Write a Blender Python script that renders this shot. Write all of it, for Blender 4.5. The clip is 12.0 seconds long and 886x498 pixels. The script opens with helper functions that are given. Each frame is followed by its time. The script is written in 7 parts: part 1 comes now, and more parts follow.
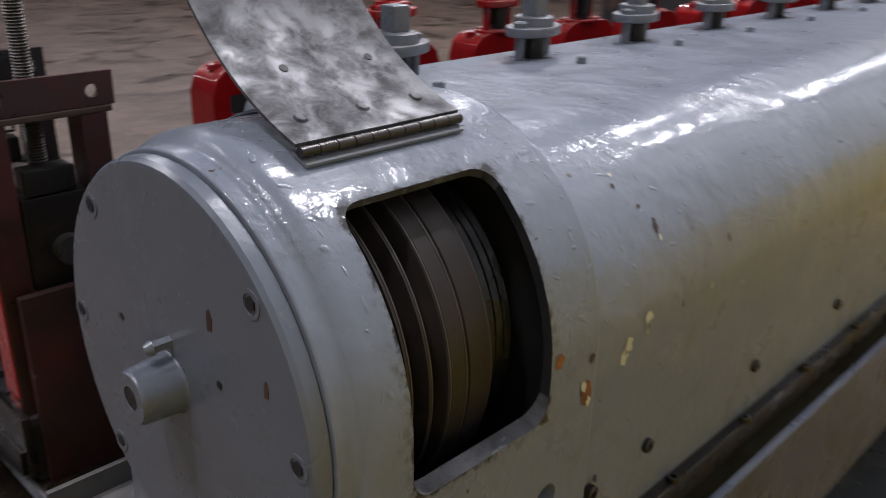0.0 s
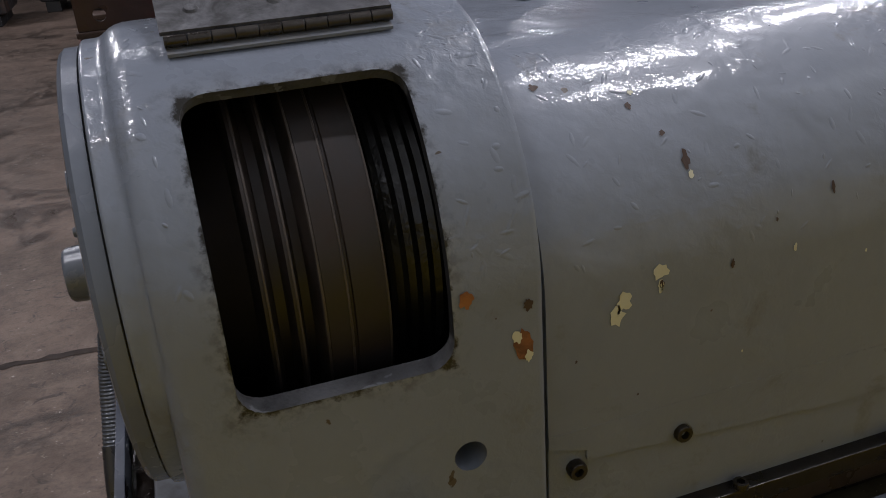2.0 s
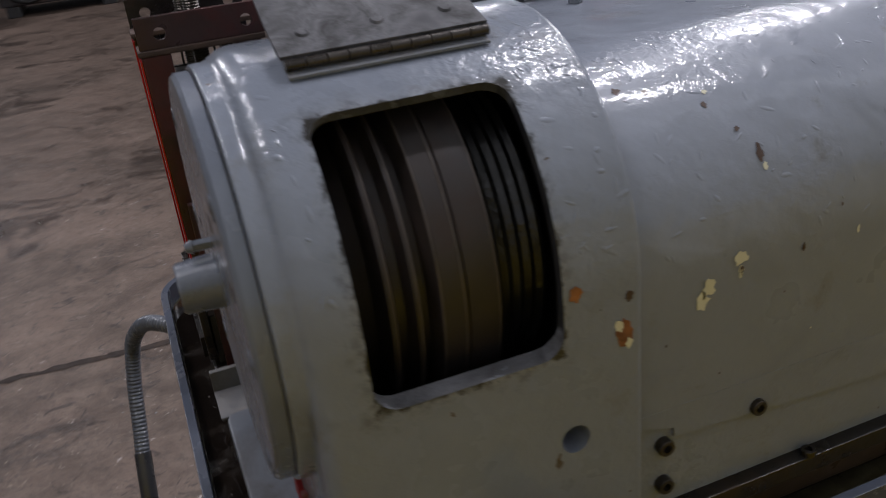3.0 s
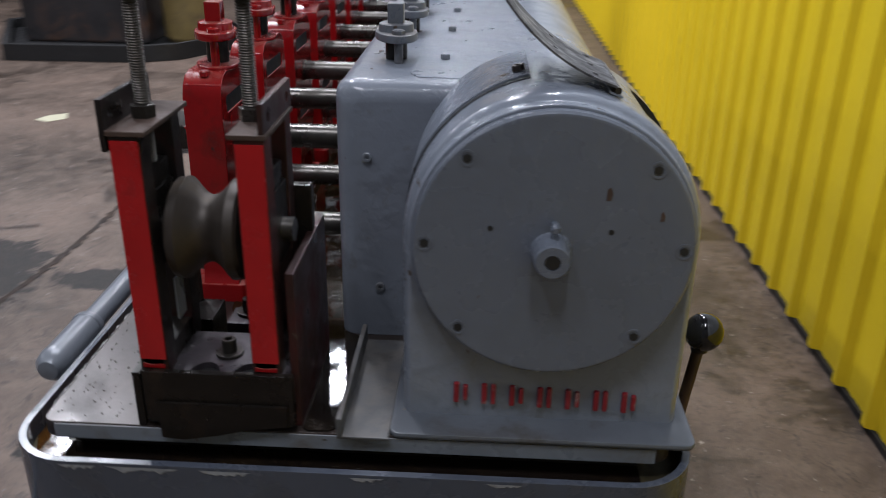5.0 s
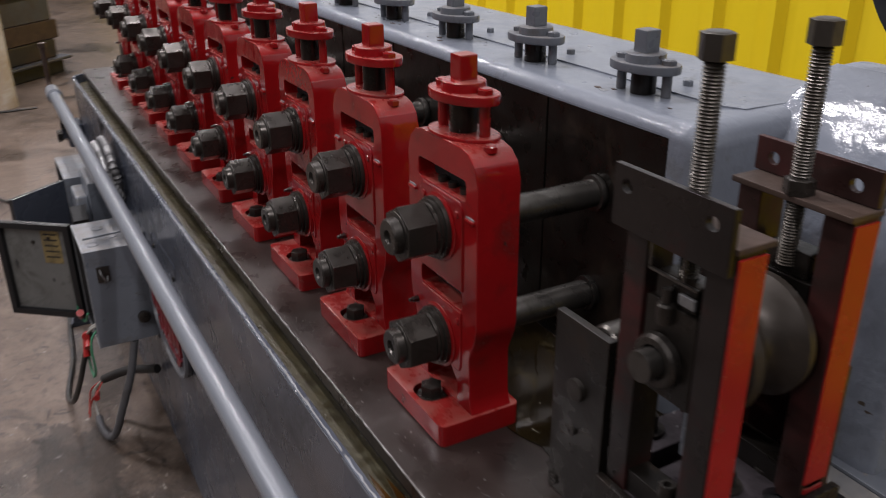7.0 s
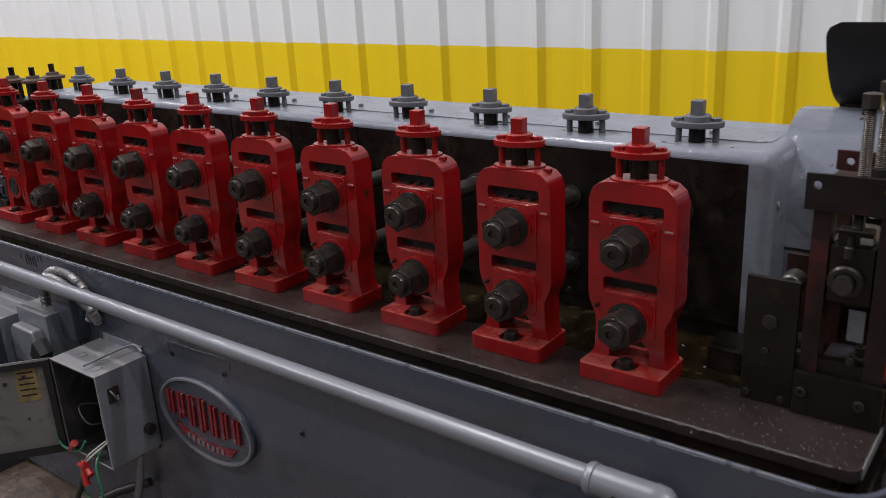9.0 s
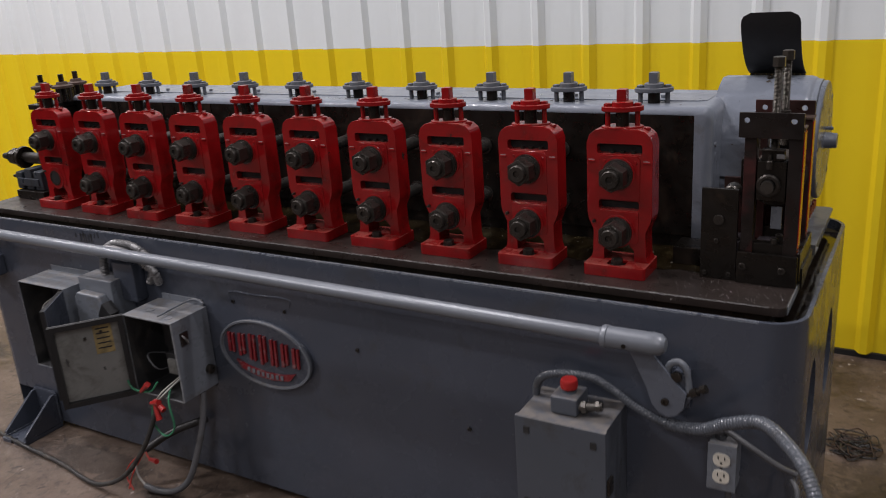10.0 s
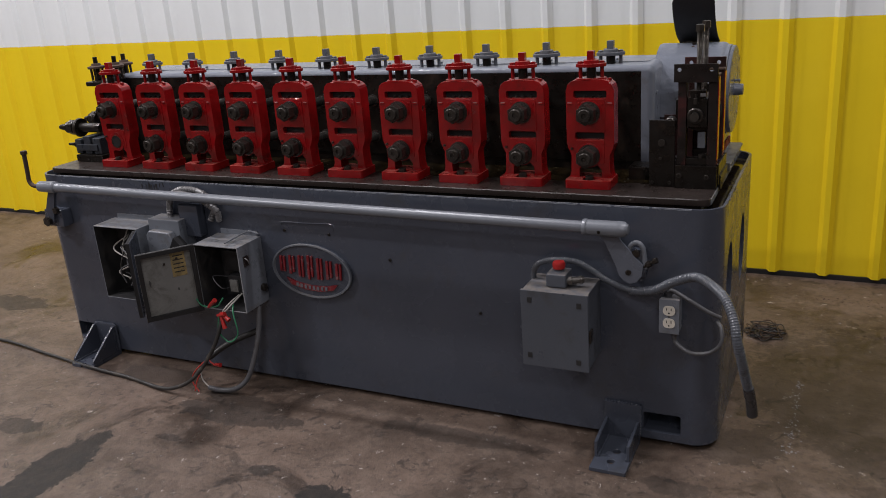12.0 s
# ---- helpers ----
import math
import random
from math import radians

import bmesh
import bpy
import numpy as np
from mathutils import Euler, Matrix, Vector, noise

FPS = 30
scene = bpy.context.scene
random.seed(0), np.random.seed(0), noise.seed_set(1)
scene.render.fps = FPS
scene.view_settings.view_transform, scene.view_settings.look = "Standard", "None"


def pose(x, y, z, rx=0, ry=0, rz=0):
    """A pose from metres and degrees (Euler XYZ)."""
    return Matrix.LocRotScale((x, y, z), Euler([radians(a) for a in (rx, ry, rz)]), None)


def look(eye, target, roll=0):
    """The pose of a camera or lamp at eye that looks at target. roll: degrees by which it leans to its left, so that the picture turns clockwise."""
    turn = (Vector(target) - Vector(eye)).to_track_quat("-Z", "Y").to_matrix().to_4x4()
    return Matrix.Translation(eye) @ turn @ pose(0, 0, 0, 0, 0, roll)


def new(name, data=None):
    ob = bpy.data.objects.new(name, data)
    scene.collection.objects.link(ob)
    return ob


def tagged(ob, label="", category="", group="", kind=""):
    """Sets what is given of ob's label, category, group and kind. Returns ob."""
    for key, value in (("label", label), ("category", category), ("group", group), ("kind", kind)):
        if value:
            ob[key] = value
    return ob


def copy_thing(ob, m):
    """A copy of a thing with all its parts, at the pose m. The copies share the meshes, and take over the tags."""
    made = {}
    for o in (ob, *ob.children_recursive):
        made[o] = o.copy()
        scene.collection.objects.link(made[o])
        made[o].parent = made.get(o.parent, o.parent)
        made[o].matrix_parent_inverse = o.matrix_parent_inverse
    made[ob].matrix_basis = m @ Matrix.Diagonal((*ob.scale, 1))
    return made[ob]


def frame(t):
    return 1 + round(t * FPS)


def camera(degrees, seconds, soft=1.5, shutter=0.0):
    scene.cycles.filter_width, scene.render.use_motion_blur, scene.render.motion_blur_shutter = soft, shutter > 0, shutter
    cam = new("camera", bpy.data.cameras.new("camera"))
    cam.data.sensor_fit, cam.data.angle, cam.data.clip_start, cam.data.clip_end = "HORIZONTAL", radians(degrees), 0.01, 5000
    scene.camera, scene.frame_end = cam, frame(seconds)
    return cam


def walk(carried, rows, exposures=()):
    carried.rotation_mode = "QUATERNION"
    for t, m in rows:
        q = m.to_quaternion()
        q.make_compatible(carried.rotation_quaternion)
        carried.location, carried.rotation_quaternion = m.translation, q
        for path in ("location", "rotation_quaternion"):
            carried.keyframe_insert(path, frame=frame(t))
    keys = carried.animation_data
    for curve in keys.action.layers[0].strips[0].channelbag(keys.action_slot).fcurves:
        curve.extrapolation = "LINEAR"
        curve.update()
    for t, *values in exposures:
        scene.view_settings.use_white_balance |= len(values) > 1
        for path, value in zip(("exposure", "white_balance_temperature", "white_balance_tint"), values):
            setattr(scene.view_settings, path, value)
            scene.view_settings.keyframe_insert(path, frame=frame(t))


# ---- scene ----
cam = camera(55.4, 12.0, 0.5, 0.45)
PATH = [
    (0, (0.634, 0.927, 0.496), (-0.698, -0.36, -0.258), 1.3),
    (0.5, (0.52, 0.97, 0.494), (-0.447, -0.599, -0.283), 1.3),
    (1, (0.406, 1.019, 0.47), (-0.306, -0.679, -0.312), -0.4),
    (1.5, (0.379, 1.027, 0.44), (-0.211, -0.696, -0.387), -2.3),
    (2, (0.368, 1.042, 0.444), (-0.173, -0.697, -0.383), -4.4),
    (2.5, (0.383, 1.054, 0.46), (-0.133, -0.677, -0.399), -5.6),
    (3, (0.451, 1.039, 0.471), (-0.146, -0.668, -0.385), -6.4),
    (3.2, (0.515, 1.007, 0.483), (-0.337, -0.575, -0.396), -4.7),
    (4.8, (1.151, 0.548, 0.569), (-0.633, 0.234, -0.279), 0.3),
    (5, (1.188, 0.424, 0.554), (-0.641, 0.341, -0.249), 1.0),
    (5.5, (1.233, 0.136, 0.575), (-0.579, 0.358, -0.242), 0.6),
    (6, (1.155, -0.04, 0.586), (-0.616, 0.377, -0.244), -0.5),
    (6.5, (0.958, -0.218, 0.566), (-0.747, 0.411, -0.27), -0.1),
    (6.8, (0.848, -0.309, 0.571), (-0.786, 0.494, -0.256), -0.3),
    (7, (0.791, -0.356, 0.562), (-0.811, 0.529, -0.244), -0.4),
    (7.5, (0.618, -0.501, 0.57), (-0.799, 0.675, -0.213), 2.3),
    (7.7, (0.56, -0.573, 0.593), (-0.813, 0.652, -0.191), 1.6),
    (9.3, (0.613, -1.252, 0.657), (-0.489, 0.294, 0.028), -3.5),
    (9.5, (0.625, -1.36, 0.66), (-0.433, 0.216, 0.03), -3.6),
    (10, (0.652, -1.678, 0.676), (-0.329, -0.055, 0.042), -4.1),
    (10.5, (0.718, -1.919, 0.685), (-0.235, -0.278, 0.051), -3.8),
    (11, (0.772, -2.12, 0.694), (-0.14, -0.454, 0.066), -3.3),
    (11.5, (0.775, -2.277, 0.681), (-0.114, -0.601, 0.051), -4.0),
    (12, (0.77, -2.406, 0.688), (-0.076, -0.713, 0.041), -4.4),
]
walk(cam, [(t, look(eye, target, roll)) for t, eye, target, roll in PATH],
     exposures=[(t, s, 6050 if t < 4 else 5850 if t < 5.3 else 6400, 17 if t < 4 or t > 5.2 else 13) for t, s in ((0.0, 0.0), (0.5, 0.58), (1.0, 0.42), (1.3, -0.22), (1.5, -0.50), (2.0, -0.54), (2.6, -0.44), (3.2, -0.26), (4.8, 0.05), (5.2, -0.15), (5.7, -0.15), (6.5, -0.04), (7.5, -0.04), (9.5, -0.17), (12.0, -0.24))])
RIB_PITCH, RIB_AT = 0.2097, 0.714
FLAP_START, FLAP_SWEEP = 253.0, 60.0
LAMPS = [(2.1, 0.45, 72.0), (2.1, -1.05, 56.0), (-2.45, 0.45, 94.0), (-2.45, -1.05, 118.0), (-6.9, 0.4, 92.0), (-6.9, -1.05, 92.0), (-11.2, 0.2, 110.0),
         (0.9, -3.2, 22.0), (-5.0, -3.4, 215.0), (-0.6, -6.3, 26.0), (2.6, -5.4, 92.0), (-6.5, -6.3, 100.0), (3.4, -9.6, 160.0), (-5.0, -11.0, 130.0)]
# Mostly oil stains; (-1.12, -0.36) also paints the shadow under the cables.
FLOOR_PATCHES = [(-1.12, -0.36, 0.24, 0.07, 0.65), (-0.30, -0.24, 0.30, 0.045, 0.5), (0.40, -0.30, 0.10, 0.05, 0.5), (0.98, 0.05, 0.10, 0.30, 0.35), (0.30, -0.62, 0.07, 0.03, 0.6), (-0.82, -0.62, 0.05, 0.035, 0.7),
          (-1.45, -1.40, 0.36, 0.24, 1.0), (-0.48, -1.0, 0.10, 0.16, 0.9), (-1.50, -0.86, 0.09, 0.25, 1.0), (-1.16, -0.30, 0.17, 0.08, 0.6), (-0.55, -0.68, 0.10, 0.06, 1.0), (-2.95, 0.2, 0.22, 0.08, 0.7),
          (-1.25, -0.56, 0.05, 0.02, 0.6), (-3.77, -0.77, 0.25, 0.12, 0.8), (-1.86, -0.68, 0.10, 0.05, 0.7), (0.52, -0.02, 0.16, 0.10, 0.45), (1.0, 0.45, 0.55, 0.5, 0.4), (-1.6, -0.2, 0.22, 0.07, 0.5)]

# ---- world, lights, exposure ----
world = bpy.data.worlds.new("hall_air")
scene.world = world
world.use_nodes = True
world.node_tree.nodes["Background"].inputs[0].default_value = (0.55, 0.6, 0.7, 1)
world.node_tree.nodes["Background"].inputs[1].default_value = 0.012
FZ = -0.79          # floor level; the table of the machine lies at z = 0
WALL_Y = 1.495


def hall_lamp(x, y, z, length, width, watts, turn=0.0, tint=(1.0, 0.985, 0.97)):
    d = bpy.data.lights.new("high_bay_lamp", "AREA")
    d.shape, d.size, d.size_y, d.energy, d.color = "RECTANGLE", length, width, watts, tint
    ob = new("high_bay_lamp", d)
    ob.matrix_world = pose(x, y, z, 0, 0, turn)
    return ob


for lx, ly, lw in LAMPS:
    hall_lamp(lx, ly, 4.6, 1.0, 0.16, lw)

# ---- materials ----
MATS = {}


def nt(name):
    m = bpy.data.materials.new(name)
    m.use_nodes = True
    t = m.node_tree
    return m, t, t.nodes["Principled BSDF"]


def link(t, a, b):
    t.links.new(a, b)


def coords(t, spread=0.0):
    tc = t.nodes.new("ShaderNodeTexCoord")
    out = tc.outputs["Object"]
    if spread:
        oi = t.nodes.new("ShaderNodeObjectInfo")
        mu = t.nodes.new("ShaderNodeMath")
        mu.operation = "MULTIPLY"
        mu.inputs[1].default_value = spread
        link(t, oi.outputs["Random"], mu.inputs[0])
        ad = t.nodes.new("ShaderNodeVectorMath")
        ad.operation = "ADD"
        link(t, out, ad.inputs[0])
        link(t, mu.outputs[0], ad.inputs[1])
        out = ad.outputs[0]
    return out


def noise_of(t, co, scale, detail=4.0, rough=0.55, stretch=None, warp=0.0):
    if stretch:
        mp = t.nodes.new("ShaderNodeMapping")
        mp.inputs["Scale"].default_value = stretch
        link(t, co, mp.inputs["Vector"])
        co = mp.outputs[0]
    n = t.nodes.new("ShaderNodeTexNoise")
    n.inputs["Scale"].default_value, n.inputs["Detail"].default_value = scale, detail
    n.inputs["Roughness"].default_value, n.inputs["Distortion"].default_value = rough, warp
    link(t, co, n.inputs["Vector"])
    return n.outputs["Fac"]


def ramp(t, fac, lo, hi, a=0.0, b=1.0):
    r = t.nodes.new("ShaderNodeMapRange")
    r.inputs["From Min"].default_value, r.inputs["From Max"].default_value = lo, hi
    r.inputs["To Min"].default_value, r.inputs["To Max"].default_value = a, b
    link(t, fac, r.inputs["Value"])
    return r.outputs["Result"]


def mix(t, fac, a, b):
    m = t.nodes.new("ShaderNodeMix")
    m.data_type = "RGBA"
    if isinstance(fac, float):
        m.inputs[0].default_value = fac
    else:
        link(t, fac, m.inputs[0])
    for s, v in ((m.inputs[6], a), (m.inputs[7], b)):
        if isinstance(v, tuple):
            s.default_value = (*v, 1)
        else:
            link(t, v, s)
    return m.outputs[2]


def times(t, a, b):
    m = t.nodes.new("ShaderNodeMath")
    m.operation = "MULTIPLY"
    for s, v in ((m.inputs[0], a), (m.inputs[1], b)):
        if isinstance(v, float):
            s.default_value = v
        else:
            link(t, v, s)
    return m.outputs[0]


def bump(t, bs, fac, strength, dist):
    b = t.nodes.new("ShaderNodeBump")
    b.inputs["Strength"].default_value, b.inputs["Distance"].default_value = strength, dist
    link(t, fac, b.inputs["Height"])
    link(t, b.outputs[0], bs.inputs["Normal"])


def surface(name, base, rough=0.45, metal=0.0, vary=0.18, grain=60.0, big=5.0, dirt=None, dirt_amt=0.0, dirt_scale=9.0,
            chip=None, chip_at=0.74, chip_scale=22.0, bumps=0.15, bump_dist=0.002, spread=0.0, stretch=None, rough_vary=0.12, wave=0.0, dust=None, ripple=0.10):
    """A worn surface: base colour with cloudy and fine variation, dirt patches, chips and fine relief."""
    m, t, bs = nt(name)
    co = coords(t, spread)
    dark = tuple(c * (1 - vary) for c in base)
    light = tuple(min(1, c * (1 + vary)) for c in base)
    col = mix(t, ramp(t, noise_of(t, co, big, 5.0), 0.3, 0.7), dark, light)
    fine = noise_of(t, co, grain, 3.0, 0.6, stretch)
    col = mix(t, ramp(t, fine, 0.35, 0.7, 0.0, 0.35), col, dark)
    r_fac = ramp(t, noise_of(t, co, big * 3, 4.0), 0.3, 0.7, max(0.03, rough - rough_vary), min(1, rough + rough_vary))
    if dirt:
        d = noise_of(t, co, dirt_scale, 8.0, 0.68, None, 0.4)
        f = ramp(t, d, 0.62 - dirt_amt * 0.35, 0.80 - dirt_amt * 0.25)
        col = mix(t, f, col, dirt)
        rr = t.nodes.new("ShaderNodeMix")
        link(t, f, rr.inputs[0])
        link(t, r_fac, rr.inputs[2])
        rr.inputs[3].default_value = min(1.0, rough + 0.3)
        r_fac = rr.outputs[0]
    if chip:
        c = noise_of(t, co, chip_scale, 3.0, 0.5, None, 0.6)
        f = ramp(t, c, chip_at, chip_at + 0.012)
        col = mix(t, f, col, chip)
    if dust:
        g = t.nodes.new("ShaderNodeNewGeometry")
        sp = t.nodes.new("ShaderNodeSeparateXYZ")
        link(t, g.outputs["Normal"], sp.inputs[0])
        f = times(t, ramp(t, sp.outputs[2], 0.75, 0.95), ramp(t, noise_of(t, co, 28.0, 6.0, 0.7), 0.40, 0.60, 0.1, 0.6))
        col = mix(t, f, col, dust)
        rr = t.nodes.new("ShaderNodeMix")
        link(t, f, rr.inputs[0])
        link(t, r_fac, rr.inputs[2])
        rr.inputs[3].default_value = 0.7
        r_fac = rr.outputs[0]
    link(t, col, bs.inputs["Base Color"])
    link(t, r_fac, bs.inputs["Roughness"])
    bs.inputs["Metallic"].default_value = metal
    h = fine
    if wave:
        w = times(t, noise_of(t, co, 33.0, 1.2, 0.4, None, 0.4), ramp(t, noise_of(t, co, 7.0, 2.0), 0.40, 0.66, 0.25, 1.0))
        h2 = t.nodes.new("ShaderNodeMath")
        h2.operation = "MULTIPLY_ADD"
        link(t, w, h2.inputs[0])
        h2.inputs[1].default_value = wave
        small = t.nodes.new("ShaderNodeMath")
        small.operation = "MULTIPLY_ADD"
        lumps = ramp(t, noise_of(t, co, 95.0, 3.0, 0.55, None, 0.3), 0.38, 0.78)
        link(t, times(t, lumps, ramp(t, noise_of(t, co, 9.0, 2.0), 0.42, 0.60, 0.12, 1.0)), small.inputs[0])
        small.inputs[1].default_value = ripple * wave
        link(t, times(t, fine, 0.2), small.inputs[2])
        link(t, small.outputs[0], h2.inputs[2])
        h = h2.outputs[0]
    bump(t, bs, h, bumps, bump_dist)
    MATS[name] = m
    return m


GREY = surface("grey_enamel", (0.166, 0.184, 0.219), 0.15, 0, 0.06, 150, 6, (0.12, 0.118, 0.115), 0.08, 18, (0.07, 0.055, 0.042), 0.72, 42, 0.32, 0.003, 0, None, 0.04, 6.0)
COVERGREY = surface("grey_cover_enamel", (0.168, 0.185, 0.219), 0.34, 0, 0.08, 150, 5, (0.11, 0.105, 0.095), 0.10, 18, (0.07, 0.055, 0.042), 0.735, 42, 0.20, 0.003, 0, None, 0.09, 4.2, None, 0.20)
BOXGREY = surface("dusty_box_enamel", (0.072, 0.081, 0.098), 0.36, 0, 0.08, 60, 4, (0.05, 0.045, 0.04), 0.12, 8, (0.03, 0.028, 0.025), 0.75, 30, 0.14, 0.0012, 0, None, 0.1, 1.0, (0.20, 0.17, 0.14))
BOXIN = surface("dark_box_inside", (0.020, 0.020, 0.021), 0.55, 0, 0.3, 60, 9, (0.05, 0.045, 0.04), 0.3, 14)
SPRAYED = surface("red_oversprayed_steel", (0.017, 0.013, 0.012), 0.36, 0.35, 0.35, 70, 10, (0.065, 0.010, 0.009), 0.26, 9, (0.08, 0.06, 0.05), 0.72, 40, 0.3, 0.0015, 5.0)
SPRAYEDRED = surface("heavily_oversprayed_steel", (0.034, 0.016, 0.014), 0.36, 0.3, 0.35, 70, 10, (0.070, 0.011, 0.010), 0.44, 11, (0.08, 0.06, 0.05), 0.72, 40, 0.3, 0.0015, 5.0)
BLUEDARK = surface("dark_blue_grey_iron", (0.030, 0.036, 0.045), 0.34, 0.1, 0.3, 70, 12, (0.015, 0.013, 0.012), 0.35, 14, None, 0.8, 30, 0.3, 0.0015)
RUBBER = surface("dark_sleeve_rubber", (0.030, 0.031, 0.034), 0.32, 0, 0.15, 60, 8, (0.05, 0.046, 0.042), 0.2, 16, None, 0.8, 30, 0.06, 0.001)
HOSE = surface("grey_hose_jacket", (0.075, 0.082, 0.095), 0.22, 0, 0.1, 60, 8, (0.04, 0.037, 0.034), 0.2, 16, None, 0.8, 30, 0.06, 0.001)
ADJGREY = surface("adjuster_grey_enamel", (0.105, 0.115, 0.133), 0.34, 0, 0.12, 70, 9, (0.06, 0.05, 0.045), 0.3, 18, (0.05, 0.035, 0.025), 0.71, 40, 0.2, 0.0012, 3.0, None, 0.12, 0.0, (0.13, 0.11, 0.095))


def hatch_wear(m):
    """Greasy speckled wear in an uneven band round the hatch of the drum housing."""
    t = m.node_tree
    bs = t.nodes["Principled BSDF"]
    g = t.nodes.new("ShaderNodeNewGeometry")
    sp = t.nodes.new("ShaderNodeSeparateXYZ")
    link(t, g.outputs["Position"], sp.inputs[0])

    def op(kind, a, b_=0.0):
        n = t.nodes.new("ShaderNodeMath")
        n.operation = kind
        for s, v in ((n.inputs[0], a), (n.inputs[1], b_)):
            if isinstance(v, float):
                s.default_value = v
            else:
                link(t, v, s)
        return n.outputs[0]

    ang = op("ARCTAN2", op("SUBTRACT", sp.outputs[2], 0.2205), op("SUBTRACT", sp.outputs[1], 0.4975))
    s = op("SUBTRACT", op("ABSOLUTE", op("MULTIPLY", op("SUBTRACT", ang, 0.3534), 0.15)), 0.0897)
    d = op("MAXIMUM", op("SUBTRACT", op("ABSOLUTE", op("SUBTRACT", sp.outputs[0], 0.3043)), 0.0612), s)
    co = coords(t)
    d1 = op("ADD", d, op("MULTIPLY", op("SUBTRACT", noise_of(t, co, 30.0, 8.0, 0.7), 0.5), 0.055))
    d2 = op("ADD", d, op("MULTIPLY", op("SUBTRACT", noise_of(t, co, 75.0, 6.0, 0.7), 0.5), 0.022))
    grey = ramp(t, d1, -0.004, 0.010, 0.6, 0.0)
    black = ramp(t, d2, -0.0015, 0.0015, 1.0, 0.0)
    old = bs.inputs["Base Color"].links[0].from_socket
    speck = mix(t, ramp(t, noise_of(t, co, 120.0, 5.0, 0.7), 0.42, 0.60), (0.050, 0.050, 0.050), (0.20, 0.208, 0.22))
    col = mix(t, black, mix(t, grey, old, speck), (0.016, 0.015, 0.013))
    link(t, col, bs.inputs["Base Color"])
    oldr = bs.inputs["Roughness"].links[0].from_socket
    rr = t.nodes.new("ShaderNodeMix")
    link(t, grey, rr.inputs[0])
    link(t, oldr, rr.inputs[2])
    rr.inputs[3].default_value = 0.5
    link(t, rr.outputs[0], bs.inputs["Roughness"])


GREYDRUM = surface("drum_grey_enamel", (0.166, 0.184, 0.219), 0.30, 0, 0.06, 150, 6, (0.12, 0.118, 0.115), 0.08, 18, (0.07, 0.055, 0.042), 0.72, 42, 0.22, 0.003, 0, None, 0.06, 4.0, None, 0.15)
for enamel in (GREYDRUM, COVERGREY):
    gloss = enamel.node_tree.nodes["Principled BSDF"].inputs
    gloss["Specular IOR Level"].default_value = 0.18
    gloss["Coat Weight"].default_value = 0.40
    gloss["Coat Roughness"].default_value = 0.07
    link(enamel.node_tree, gloss["Normal"].links[0].from_socket, gloss["Coat Normal"])
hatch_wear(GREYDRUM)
BAREEDGE = surface("bare_worn_edge", (0.36, 0.35, 0.34), 0.32, 0.5, 0.3, 90, 20, (0.05, 0.04, 0.034), 0.42, 30)
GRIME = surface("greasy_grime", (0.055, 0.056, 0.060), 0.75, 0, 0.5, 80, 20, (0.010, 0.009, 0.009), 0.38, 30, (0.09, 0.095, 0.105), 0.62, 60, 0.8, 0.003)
GREYBASE = surface("grey_base_enamel", (0.055, 0.063, 0.083), 0.25, 0, 0.10, 60, 3, (0.045, 0.045, 0.048), 0.16, 6, (0.03, 0.028, 0.026), 0.765, 30, 0.16, 0.0015, 0, None, 0.1, 1.5)
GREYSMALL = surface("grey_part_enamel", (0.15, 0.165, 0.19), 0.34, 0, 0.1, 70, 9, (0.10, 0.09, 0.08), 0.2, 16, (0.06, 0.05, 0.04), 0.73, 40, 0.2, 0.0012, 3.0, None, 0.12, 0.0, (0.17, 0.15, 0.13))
CAPGREY = surface("grey_cap_enamel", (0.110, 0.123, 0.150), 0.28, 0, 0.05, 90, 5, (0.07, 0.07, 0.07), 0.10, 12, (0.06, 0.045, 0.04), 0.77, 34, 0.30, 0.0025, 0, None, 0.05, 1.8, None, 0.08)
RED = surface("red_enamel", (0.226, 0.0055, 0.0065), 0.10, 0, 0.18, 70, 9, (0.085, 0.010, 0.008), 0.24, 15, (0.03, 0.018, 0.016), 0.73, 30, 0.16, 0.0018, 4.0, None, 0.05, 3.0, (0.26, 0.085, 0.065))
REDSTRIP = surface("red_tape", (0.33, 0.009, 0.010), 0.20, 0, 0.12, 60, 9, (0.2, 0.01, 0.01), 0.12, 20, None, 0.8, 30, 0.06, 0.001, 2.0)
DARK = surface("oily_dark_steel", (0.014, 0.0115, 0.0095), 0.32, 0.45, 0.3, 70, 10, (0.040, 0.024, 0.014), 0.25, 12, None, 0.8, 30, 0.3, 0.0015, 5.0)
NUT = surface("nut_steel", (0.048, 0.042, 0.037), 0.32, 0.65, 0.3, 90, 16, (0.022, 0.018, 0.014), 0.3, 22, None, 0.8, 30, 0.3, 0.001, 6.0)
STEEL = surface("bright_steel", (0.115, 0.107, 0.098), 0.30, 0.85, 0.3, 60, 6, (0.03, 0.025, 0.02), 0.22, 16, None, 0.8, 30, 0.02, 0.0006, 6.0)
ROD = surface("threaded_steel", (0.085, 0.076, 0.066), 0.36, 0.8, 0.15, 120, 10, (0.05, 0.04, 0.03), 0.30, 22, None, 0.8, 30, 0.1, 0.0008, 6.0)
ROLLMAT = surface("roll_steel", (0.040, 0.032, 0.026), 0.50, 0.5, 0.3, 110, 14, (0.07, 0.05, 0.032), 0.40, 18, None, 0.8, 30, 0.2, 0.0008)
